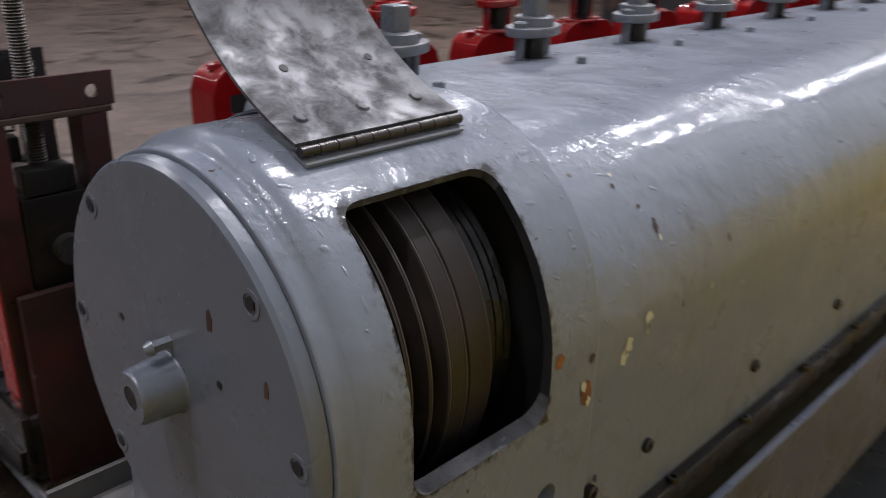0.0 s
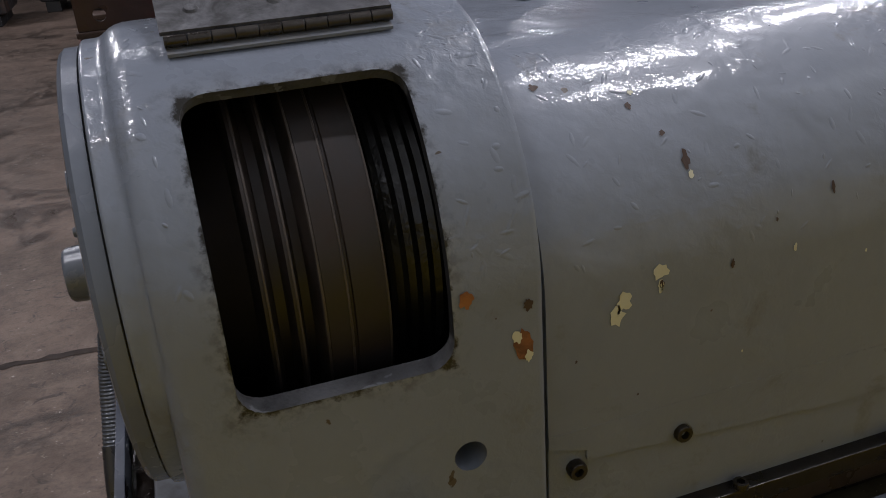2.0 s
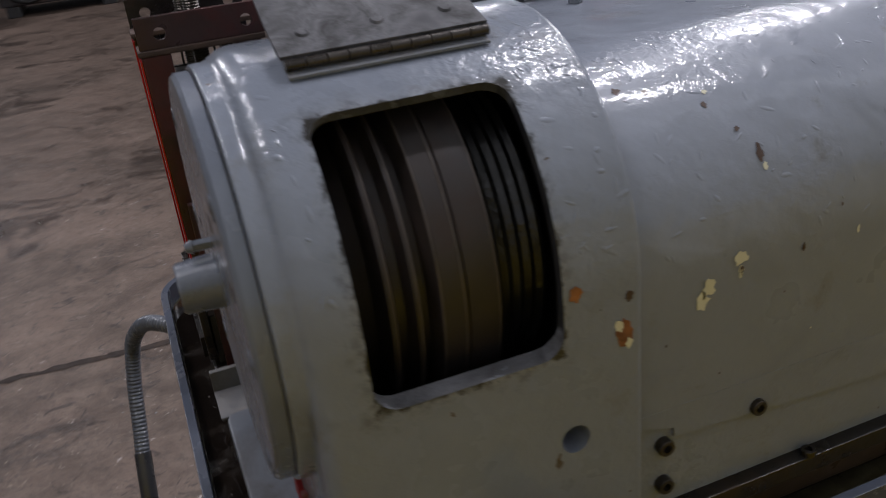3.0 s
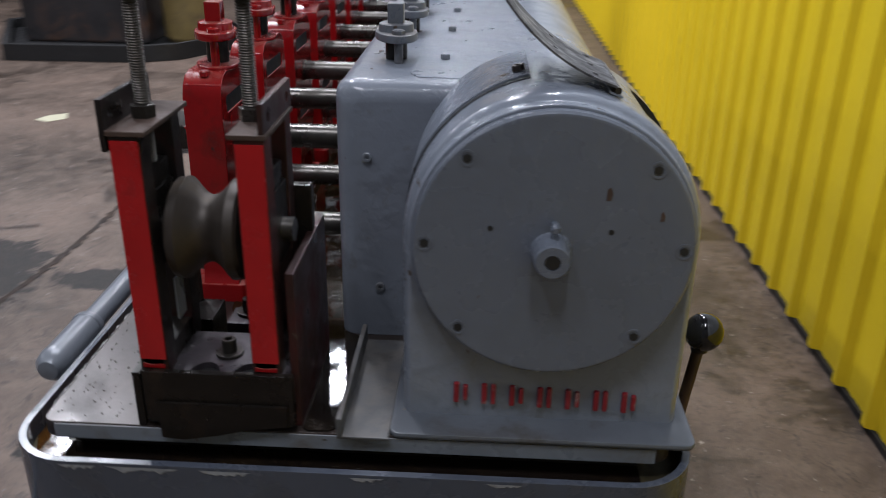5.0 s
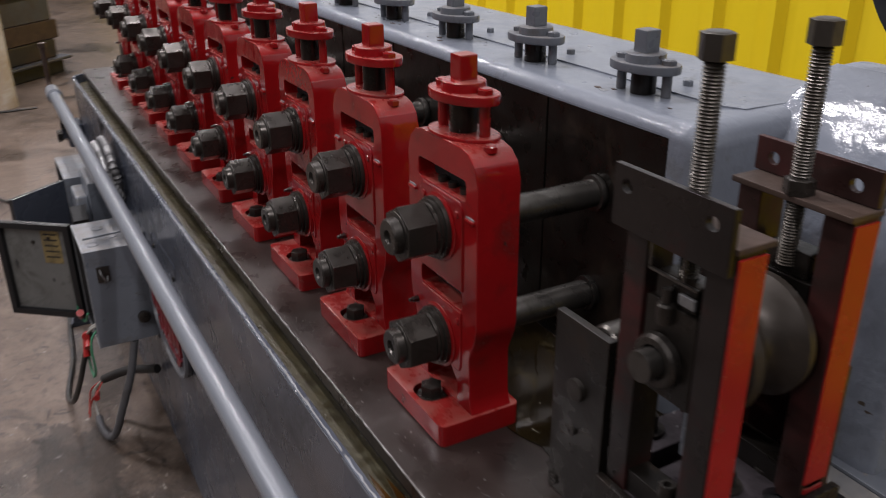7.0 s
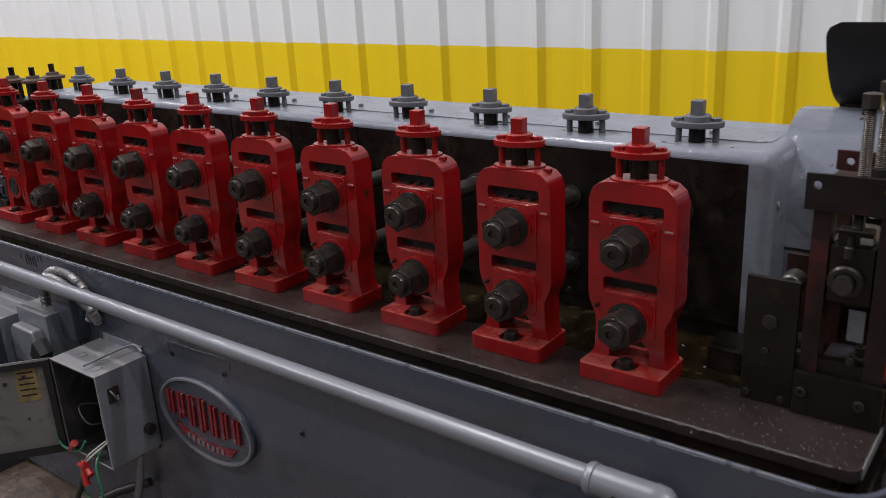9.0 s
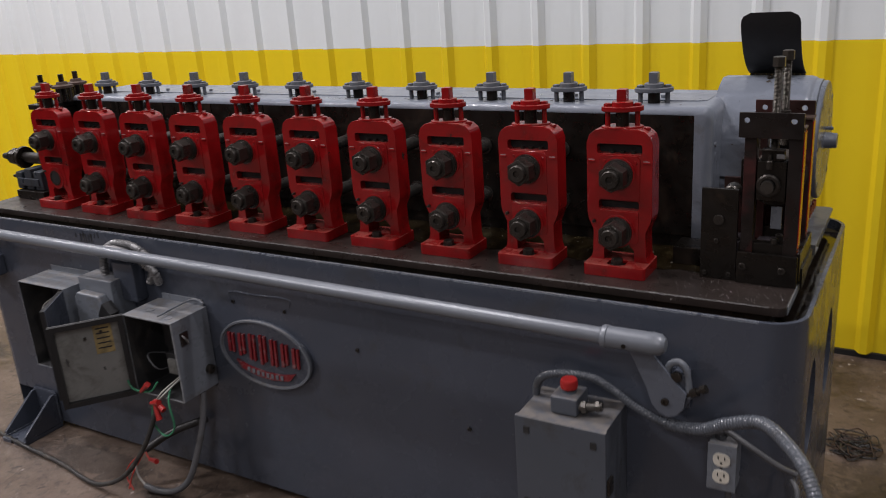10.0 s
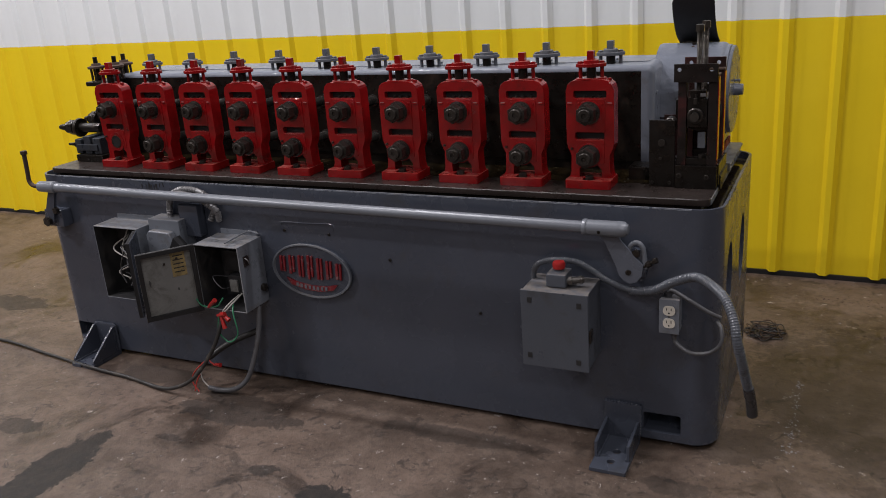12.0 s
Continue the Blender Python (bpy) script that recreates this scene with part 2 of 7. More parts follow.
# The table's pale chip specks stand for wet sparkles.
PLATE = surface("table_steel", (0.044, 0.033, 0.029), 0.31, 0.40, 0.34, 120, 7, (0.022, 0.016, 0.013), 0.30, 8, (0.35, 0.33, 0.31), 0.74, 75, 0.15, 0.001, 0, None, 0.08)
PLATE.node_tree.nodes["Principled BSDF"].inputs["Coat Weight"].default_value = 0.22
PLATE.node_tree.nodes["Principled BSDF"].inputs["Coat Roughness"].default_value = 0.29
BEDSTEEL = surface("oily_bed_steel", (0.058, 0.049, 0.055), 0.34, 0.45, 0.4, 110, 16, (0.014, 0.010, 0.012), 0.42, 26, (0.16, 0.15, 0.155), 0.72, 60, 0.2, 0.001, 0, None, 0.1)
FLANGE = surface("dull_flange_enamel", (0.078, 0.086, 0.100), 0.40, 0, 0.18, 70, 8, (0.045, 0.040, 0.036), 0.30, 12, (0.10, 0.09, 0.08), 0.72, 40, 0.2, 0.0012)
RAIL = surface("grimy_rail_enamel", (0.080, 0.082, 0.086), 0.36, 0, 0.2, 70, 10, (0.03, 0.026, 0.022), 0.30, 14, None, 0.8, 30, 0.2, 0.0012, 0, None, 0.1, 0.0, (0.15, 0.135, 0.12))
RUST = surface("rusty_iron", (0.062, 0.038, 0.028), 0.6, 0.3, 0.3, 80, 12, (0.045, 0.03, 0.025), 0.3, 14, None, 0.8, 30, 0.3, 0.0015, 5.0)
PULLEY = surface("worn_pulley_iron", (0.0145, 0.011, 0.0100), 0.48, 0.12, 0.3, 120, 9, (0.028, 0.018, 0.014), 0.35, 14, None, 0.8, 30, 0.15, 0.001, 0, (1, 0.2, 0.2))
BELT = surface("black_belt_rubber", (0.005, 0.0048, 0.005), 0.42, 0, 0.2, 60, 12, None, 0, 9, None, 0.8, 30, 0.5, 0.003, 0, None, 0.12, 1.0, None, 0.9)
WORN = surface("worn_groove_edge", (0.065, 0.053, 0.046), 0.45, 0.3, 0.35, 90, 20, (0.05, 0.036, 0.026), 0.35, 22)
BALLBLACK = surface("glossy_black_knob", (0.012, 0.012, 0.013), 0.12, 0, 0.2, 60, 9, None, 0, 9, None, 0.8, 30, 0.05, 0.001)
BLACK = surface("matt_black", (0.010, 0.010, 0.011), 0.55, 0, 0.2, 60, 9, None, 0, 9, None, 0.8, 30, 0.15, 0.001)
FLAPIN = surface("bare_flap_sheet", (0.090, 0.090, 0.097), 0.46, 0.15, 0.50, 110, 16, (0.024, 0.023, 0.024), 0.60, 46, None, 0.70, 40, 0.35, 0.0015, 0, (1, 0.22, 0.22), 0.16, 1.6)
WALLYEL = surface("yellow_wall_paint", (0.80, 0.585, 0.014), 0.42, 0, 0.03, 30, 1.2, None, 0.06, 3, None, 0.8, 30, 0.04, 0.001)
WALLYEL.node_tree.nodes["Principled BSDF"].inputs["Specular IOR Level"].default_value = 0.22
WALLWHITE = surface("white_wall_paint", (0.752, 0.785, 0.788), 0.5, 0, 0.03, 30, 1.2, None, 0.05, 3, None, 0.8, 30, 0.04, 0.001)
# Pale chip specks paint glints into the coolant's colour.
OIL = surface("brown_coolant", (0.012, 0.008, 0.0035), 0.07, 0, 0.3, 20, 9, (0.070, 0.056, 0.026), 0.20, 18, (0.30, 0.28, 0.24), 0.72, 70, 0.16, 0.003, 0, None, 0.03, 2.0)
GLINTS = surface("wet_glints", (0.10, 0.088, 0.082), 0.06, 0.0, 0.2, 60, 20, None, 0, 9, None, 0.8, 30, 0.05, 0.0005)
GALV = surface("conduit_metal", (0.075, 0.078, 0.086), 0.34, 0.4, 0.12, 80, 10, (0.09, 0.085, 0.08), 0.2, 16, None, 0.8, 30, 0.1, 0.001)
CONDUIT = surface("ribbed_conduit_metal", (0.20, 0.198, 0.20), 0.36, 0.45, 0.15, 80, 10, (0.05, 0.046, 0.042), 0.25, 16, None, 0.8, 30, 0.1, 0.001)
PIPE = surface("painted_pipe", (0.155, 0.168, 0.19), 0.31, 0.1, 0.06, 60, 4, None, 0.04, 14, (0.10, 0.08, 0.06), 0.77, 40, 0.02, 0.001, 0, None, 0.03)
CABLE = surface("black_cable", (0.022, 0.021, 0.02), 0.5, 0, 0.2, 60, 9, (0.10, 0.085, 0.07), 0.25, 14, None, 0.8, 30, 0.2, 0.001)
CABLEGREY = surface("grey_cable", (0.085, 0.086, 0.092), 0.40, 0, 0.15, 60, 9, (0.05, 0.045, 0.04), 0.25, 14, None, 0.8, 30, 0.2, 0.001)
IVORY = surface("ivory_plastic", (0.62, 0.58, 0.50), 0.4, 0, 0.05, 60, 9, (0.35, 0.30, 0.24), 0.12, 20, None, 0.8, 30, 0.05, 0.0005)
BUTTON = surface("red_plastic", (0.36, 0.018, 0.016), 0.35, 0, 0.06, 60, 9, None, 0, 9, None, 0.8, 30, 0.05, 0.0005)
WIREGREEN = surface("green_wire", (0.03, 0.20, 0.10), 0.45, 0, 0.1, 60, 9)
WIREWHITE = surface("white_wire", (0.38, 0.37, 0.34), 0.5, 0, 0.1, 60, 9)
WIRERED = surface("red_wire", (0.42, 0.03, 0.02), 0.45, 0, 0.1, 60, 9)
DOORIN = surface("box_door_inside", (0.15, 0.15, 0.142), 0.5, 0, 0.1, 60, 12, (0.07, 0.065, 0.055), 0.30, 13, (0.03, 0.03, 0.03), 0.70, 18, 0.1, 0.001)
STICKER = surface("yellow_sticker", (0.26, 0.19, 0.075), 0.55, 0, 0.2, 60, 12, (0.07, 0.06, 0.04), 0.40, 40)
PRIMER = surface("cream_primer", (0.48, 0.46, 0.33), 0.55, 0, 0.08, 60, 12)
RUSTSPOT = surface("orange_rust", (0.23, 0.085, 0.02), 0.75, 0, 0.35, 90, 40, (0.07, 0.03, 0.012), 0.4, 60, None, 0.8, 30, 0.5, 0.002)
WOOD = surface("weathered_plywood", (0.30, 0.225, 0.155), 0.6, 0, 0.2, 50, 3, (0.17, 0.14, 0.11), 0.3, 5, None, 0.8, 30, 0.15, 0.002, 0, (1, 1, 0.1))
TRIMRED = surface("red_lettering_paint", (0.20, 0.012, 0.018), 0.4, 0, 0.15, 80, 30, (0.30, 0.28, 0.27), 0.22, 60, None, 0.8, 30, 0.15, 0.001)
FLAKE = surface("flaked_paint", (0.24, 0.25, 0.265), 0.5, 0, 0.25, 90, 40, (0.10, 0.09, 0.08), 0.3, 40)
# Unseen walls and ceiling, coloured dark to cut bounce light.
HALLWALL = surface("far_hall_wall", (0.06, 0.06, 0.06), 0.6, 0, 0.1, 10, 0.8)
CEIL = surface("ceiling_sheet", (0.10, 0.10, 0.105), 0.6, 0, 0.05, 10, 1)
FARDARK = surface("far_black_machine", (0.03, 0.028, 0.03), 0.4, 0.3, 0.3, 20, 3, (0.10, 0.05, 0.03), 0.35, 4)


def concrete():
    m, t, bs = nt("stained_concrete")
    co = coords(t)
    col = mix(t, ramp(t, noise_of(t, co, 1.3, 10.0, 0.68), 0.36, 0.64), (0.044, 0.029, 0.020), (0.150, 0.105, 0.080))
    col = mix(t, ramp(t, noise_of(t, co, 9.0, 10.0, 0.75), 0.44, 0.70, 0.0, 0.75), col, (0.182, 0.136, 0.107))
    col = mix(t, ramp(t, noise_of(t, co, 34.0, 8.0, 0.75), 0.50, 0.66, 0.0, 0.65), col, (0.042, 0.031, 0.024))
    col = mix(t, ramp(t, noise_of(t, co, 2.1, 12.0, 0.74, None, 0.6), 0.54, 0.61, 0.0, 0.8), col, (0.026, 0.018, 0.014))
    col = mix(t, ramp(t, noise_of(t, co, 13.0, 8.0, 0.72, None, 1.2), 0.585, 0.62, 0.0, 0.7), col, (0.017, 0.013, 0.011))
    col = mix(t, ramp(t, noise_of(t, co, 24.0, 6.0, 0.78, None, 0.3), 0.635, 0.655, 0.0, 0.85), col, (0.40, 0.36, 0.33))
    col = mix(t, ramp(t, noise_of(t, co, 90.0, 6.0, 0.7), 0.55, 0.68, 0.0, 0.6), col, (0.035, 0.026, 0.020))
    col = mix(t, ramp(t, noise_of(t, co, 60.0, 5.0, 0.65, None, 0.5), 0.66, 0.70, 0.0, 0.7), col, (0.26, 0.22, 0.18))
    col = mix(t, ramp(t, noise_of(t, co, 5.5, 10.0, 0.75, None, 0.8), 0.60, 0.66, 0.0, 0.6), col, (0.034, 0.024, 0.018))
    # floor patches with ragged edges: oil stains, one with shade painted in
    ragged = times(t, noise_of(t, co, 11.0, 12.0, 0.76, None, 0.5), 2.6)
    wet = None
    for cx, cy, rx, ry, deep in FLOOR_PATCHES:
        mp = t.nodes.new("ShaderNodeMapping")
        mp.vector_type = "POINT"
        mp.inputs["Location"].default_value = (-cx / rx, -cy / ry, 0)
        mp.inputs["Scale"].default_value = (1 / rx, 1 / ry, 0)
        link(t, co, mp.inputs["Vector"])
        ln = t.nodes.new("ShaderNodeVectorMath")
        ln.operation = "LENGTH"
        link(t, mp.outputs[0], ln.inputs[0])
        ad = t.nodes.new("ShaderNodeMath")
        link(t, ln.outputs["Value"], ad.inputs[0])
        link(t, ragged, ad.inputs[1])
        f = ramp(t, ad.outputs[0], 2.22, 2.32, deep, 0.0)
        if wet is None:
            wet = f
        else:
            mx = t.nodes.new("ShaderNodeMath")
            mx.operation = "MAXIMUM"
            link(t, wet, mx.inputs[0])
            link(t, f, mx.inputs[1])
            wet = mx.outputs[0]
    col = mix(t, wet, col, mix(t, ramp(t, noise_of(t, co, 30.0, 8.0, 0.7), 0.4, 0.65), (0.006, 0.005, 0.004), (0.022, 0.015, 0.011)))
    link(t, col, bs.inputs["Base Color"])
    rr = t.nodes.new("ShaderNodeMix")
    link(t, wet, rr.inputs[0])
    link(t, ramp(t, noise_of(t, co, 2.1, 12.0, 0.74, None, 0.6), 0.52, 0.66, 0.50, 0.27), rr.inputs[2])
    rr.inputs[3].default_value = 0.6
    bs.inputs["Specular IOR Level"].default_value = 0.46
    link(t, rr.outputs[0], bs.inputs["Roughness"])
    bump(t, bs, noise_of(t, co, 45.0, 8.0, 0.78), 0.6, 0.005)
    return m


SLUDGE = surface("olive_gutter_sludge", (0.040, 0.032, 0.015), 0.34, 0, 0.45, 160, 22, (0.070, 0.062, 0.034), 0.44, 40, (0.15, 0.14, 0.10), 0.72, 130, 0.50, 0.003, 0, None, 0.08, 0.6)
# The pale specks paint glints into this coolant too.
OILBLACK = surface("black_coolant", (0.007, 0.005, 0.004), 0.07, 0, 0.3, 30, 14, (0.016, 0.010, 0.005), 0.3, 18, (0.12, 0.11, 0.10), 0.735, 120, 0.25, 0.002, 0, None, 0.03, 1.5)
AMBER = surface("amber_coolant", (0.050, 0.021, 0.004), 0.08, 0, 0.4, 30, 14, (0.060, 0.034, 0.009), 0.20, 18, None, 0.8, 30, 0.10, 0.002, 0, None, 0.03)
SLUDGE.node_tree.nodes["Principled BSDF"].inputs["Specular IOR Level"].default_value = 0.3
WRAP = surface("smeared_plywood", (0.36, 0.29, 0.22), 0.55, 0, 0.22, 40, 4, (0.55, 0.54, 0.53), 0.34, 3.2, (0.20, 0.15, 0.11), 0.66, 7, 0.2, 0.002)
TANK = surface("dusty_yellow_tank", (0.16, 0.115, 0.04), 0.5, 0, 0.25, 30, 4, (0.05, 0.04, 0.03), 0.4, 5, None, 0.8, 30, 0.2, 0.002)
FARBLUE = surface("far_blue_grey_machine", (0.055, 0.058, 0.072), 0.45, 0.1, 0.3, 30, 3, (0.05, 0.035, 0.028), 0.35, 4, None, 0.8, 30, 0.2, 0.002)
CONCRETE = concrete()
JOINT = surface("joint_dirt", (0.020, 0.012, 0.008), 0.85, 0, 0.5, 60, 14, (0.055, 0.034, 0.022), 0.35, 11, None, 0.8, 30, 0.4, 0.003)

# ---- mesh tools ----
ORIGIN = {}


def v3(p):
    return Vector(p)


def box(bm, x0, x1, y0, y1, z0, z1, bevel=0.0, seg=2):
    g = bmesh.ops.create_cube(bm, size=1.0, matrix=Matrix.LocRotScale(((x0 + x1) / 2, (y0 + y1) / 2, (z0 + z1) / 2), None, (x1 - x0, y1 - y0, z1 - z0)))
    if bevel:
        edges = list({e for v in g["verts"] for e in v.link_edges})
        bmesh.ops.bevel(bm, geom=edges, offset=bevel, segments=seg, profile=0.5, affect="EDGES")
    return bm


def cyl(bm, p, q, r, r2=None, seg=20):
    p, q = v3(p), v3(q)
    d = q - p
    m = Matrix.Translation((p + q) / 2) @ d.to_track_quat("Z", "Y").to_matrix().to_4x4()
    bmesh.ops.create_cone(bm, cap_ends=True, segments=seg, radius1=r, radius2=r if r2 is None else r2, depth=d.length, matrix=m)
    return bm


def lathe(bm, prof, origin, axis="x", seg=40, closed=True):
    """Turns a profile of (along, radius) about an axis through origin."""
    ox, oy, oz = origin
    rings = []
    for a, r in prof:
        ring = []
        for k in range(seg):
            c, s = math.cos(2 * math.pi * k / seg) * r, math.sin(2 * math.pi * k / seg) * r
            p = {"x": (ox + a, oy + c, oz + s), "y": (ox + s, oy + a, oz + c), "z": (ox + c, oy + s, oz + a)}[axis]
            ring.append(bm.verts.new(p))
        rings.append(ring)
    for A, B in zip(rings, rings[1:]):
        for k in range(seg):
            bm.faces.new((A[k], A[(k + 1) % seg], B[(k + 1) % seg], B[k]))
    if closed:
        bm.faces.new(list(reversed(rings[0])))
        bm.faces.new(rings[-1])
    return bm


def prism(bm, pts, axis, a0, a1):
    """Extrudes a flat outline; the outline's pair is (y, z), (x, z) or (x, y)."""
    def at(u, v, a):
        return {"x": (a, u, v), "y": (u, a, v), "z": (u, v, a)}[axis]
    A = [bm.verts.new(at(u, v, a0)) for u, v in pts]
    B = [bm.verts.new(at(u, v, a1)) for u, v in pts]
    n = len(pts)
    bm.faces.new(A)
    bm.faces.new(list(reversed(B)))
    for k in range(n):
        bm.faces.new((A[k], B[k], B[(k + 1) % n], A[(k + 1) % n]))
    return bm


def rounded(x0, x1, y0, y1, r, seg=6):
    """The outline of a rectangle with round corners; r is one radius or four (x0y0, x1y0, x1y1, x0y1)."""
    rr = r if isinstance(r, (tuple, list)) else (r, r, r, r)
    out = []
    for (cx, cy, a0, q) in ((x0 + rr[0], y0 + rr[0], 180, rr[0]), (x1 - rr[1], y0 + rr[1], 270, rr[1]), (x1 - rr[2], y1 - rr[2], 0, rr[2]), (x0 + rr[3], y1 - rr[3], 90, rr[3])):
        if q <= 0:
            out.append((cx, cy))
            continue
        for k in range(seg + 1):
            a = radians(a0 + 90 * k / seg)
            out.append((cx + q * math.cos(a), cy + q * math.sin(a)))
    return out


def smooth_line(pts, steps=8):
    """A smooth line through points."""
    P = [v3(p) for p in pts]
    P = [P[0] * 2 - P[1]] + P + [P[-1] * 2 - P[-2]]
    out = []
    for i in range(1, len(P) - 2):
        for k in range(steps):
            t = k / steps
            a, b, c, d = P[i - 1], P[i], P[i + 1], P[i + 2]
            out.append(0.5 * ((2 * b) + (c - a) * t + (2 * a - 5 * b + 4 * c - d) * t * t + (3 * b - a - 3 * c + d) * t ** 3))
    out.append(P[-2])
    return out


def tube(bm, pts, r, seg=10, steps=8, ridge=0.0, pitch=0.01):
    """A hose along a smooth line; ridge and pitch give the rings of a flexible conduit."""
    line = smooth_line(pts, steps)
    if ridge:
        fine = [line[0]]
        for a, b in zip(line, line[1:]):
            n = max(1, int((b - a).length / (pitch / 4)))
            fine += [a.lerp(b, (k + 1) / n) for k in range(n)]
        line = fine
    up = Vector((0.13, 0.21, 0.97)).normalized()
    rings, dist = [], 0.0
    for i, p in enumerate(line):
        d = (line[min(i + 1, len(line) - 1)] - line[max(i - 1, 0)]).normalized()
        u = up - d * up.dot(d)
        if u.length < 1e-4:
            u = Vector((1, 0, 0)) - d * d.x
        u.normalize()
        w = d.cross(u)
        up = u
        if i:
            dist += (p - line[i - 1]).length
        rr = r + (ridge * math.sin(2 * math.pi * dist / pitch) if ridge else 0)
        rings.append([bm.verts.new(p + (u * math.cos(2 * math.pi * k / seg) + w * math.sin(2 * math.pi * k / seg)) * rr) for k in range(seg)])
    for A, B in zip(rings, rings[1:]):
        for k in range(seg):
            bm.faces.new((A[k], A[(k + 1) % seg], B[(k + 1) % seg], B[k]))
    bm.faces.new(list(reversed(rings[0])))
    bm.faces.new(rings[-1])
    return bm


def ball(bm, p, r, seg=14, squash=1.0):
    bmesh.ops.create_uvsphere(bm, u_segments=seg, v_segments=max(6, seg // 2), radius=r, matrix=Matrix.LocRotScale(p, None, (1, 1, squash)))
    return bm


def thing(name, loc, label, category, group="", kind=""):
    ob = new(name)
    ob.location = loc
    ob.empty_display_size = 0.05
    ORIGIN[ob] = v3(loc)
    return tagged(ob, label, category, group, kind)


def mesh_of(name, bm, mat, org, angle=38):
    bmesh.ops.recalc_face_normals(bm, faces=bm.faces)
    me = bpy.data.meshes.new(name)
    bm.to_mesh(me)
    bm.free()
    me.transform(Matrix.Translation(-org))
    for p in me.polygons:
        p.use_smooth = True
    me.set_sharp_from_angle(angle=radians(angle))
    for m in (mat if isinstance(mat, (list, tuple)) else (mat,)):
        me.materials.append(m)
    return me


def flat_faces(ob):
    """Keeps large faces flat in their shading beside rounded edges."""
    md = ob.modifiers.new("flat_faces", "WEIGHTED_NORMAL")
    md.keep_sharp, md.weight = True, 90


def part(name, bm, mat, parent, label="", angle=38):
    """Links a bmesh, in world metres, as one mesh object under a thing or a part."""
    org = ORIGIN[parent]
    ob = new(name, mesh_of(name, bm, mat, org, angle))
    ob.parent = parent
    ORIGIN[ob] = org
    flat_faces(ob)
    return tagged(ob, label)


def solo(name, bm, mat, label, category, group="", kind="", loc=(0, 0, 0), angle=38):
    """A thing of one mesh."""
    ob = new(name, mesh_of(name, bm, mat, v3(loc), angle))
    ob.location = loc
    ORIGIN[ob] = v3(loc)
    flat_faces(ob)
    return tagged(ob, label, category, group, kind)


def baked(ob, cutters=(), bevel=0.0, segs=2, angle=30, sharp=38):
    """Cuts shapes out of a mesh and rounds its edges for good."""
    made = []
    ob.modifiers.clear()
    for cb in cutters:
        bmesh.ops.recalc_face_normals(cb, faces=cb.faces)
        me = bpy.data.meshes.new("cut")
        cb.to_mesh(me)
        cb.free()
        me.transform(Matrix.Translation(-ORIGIN[ob]))
        co = new("cut", me)
        co.matrix_world = Matrix.Translation(ORIGIN[ob])
        made.append(co)
        md = ob.modifiers.new("cut", "BOOLEAN")
        md.operation, md.solver, md.object = "DIFFERENCE", "EXACT", co
    if bevel:
        md = ob.modifiers.new("round", "BEVEL")
        md.width, md.segments, md.limit_method, md.angle_limit = bevel, segs, "ANGLE", radians(angle)
        md.use_clamp_overlap = True
    bpy.context.view_layer.update()
    dg = bpy.context.evaluated_depsgraph_get()
    me = bpy.data.meshes.new_from_object(ob.evaluated_get(dg))
    old = ob.data
    ob.modifiers.clear()
    ob.data = me
    bpy.data.meshes.remove(old)
    for p in me.polygons:
        p.use_smooth = True
    me.set_sharp_from_angle(angle=radians(sharp))
    for co in made:
        m2 = co.data
        bpy.data.objects.remove(co)
        bpy.data.meshes.remove(m2)
    flat_faces(ob)
    return ob


def B():
    return bmesh.new()


def hexbolt(bm, p, d, r, h):
    """A hexagon head at p, standing h along d."""
    p, d = v3(p), v3(d).normalized()
    cyl(bm, p, p + d * h, r, r, 6)
    cyl(bm, p + d * h, p + d * (h + 0.0012), r * 0.8, r * 0.66, 14)
    return bm


def socket(bm, p, d, r, h):
    """A socket head screw: a drum with a six-sided pit."""
    p, d = v3(p), v3(d).normalized()
    q = d.to_track_quat("Z", "Y").to_matrix()
    rings = []
    for rad, al, six in ((r, 0, 0), (r, h * 0.85, 0), (r * 0.9, h, 0), (r * 0.52, h, 1), (r * 0.5, h * 0.35, 1)):
        ring = []
        for k in range(12):
            a = 2 * math.pi * k / 12
            rr = rad * (0.9 if six and k % 2 else 1.0)
            ring.append(bm.verts.new(p + q @ Vector((rr * math.cos(a), rr * math.sin(a), al))))
        rings.append(ring)
    for A, Bq in zip(rings, rings[1:]):
        for k in range(12):
            bm.faces.new((A[k], A[(k + 1) % 12], Bq[(k + 1) % 12], Bq[k]))
    bm.faces.new(rings[-1])
    bm.faces.new(list(reversed(rings[0])))
    return bm

# ---- the hall ----
X0, X1, Y0, Y1, TOP = -13.5, 5.0, -15.5, WALL_Y, 5.2


def floor_slab():
    bm = B()
    box(bm, X0, X1, Y0, Y1 + 0.3, FZ - 0.15, FZ)
    return solo("floor", bm, CONCRETE, "stained brown concrete floor with oil marks", "floor", kind="structure")


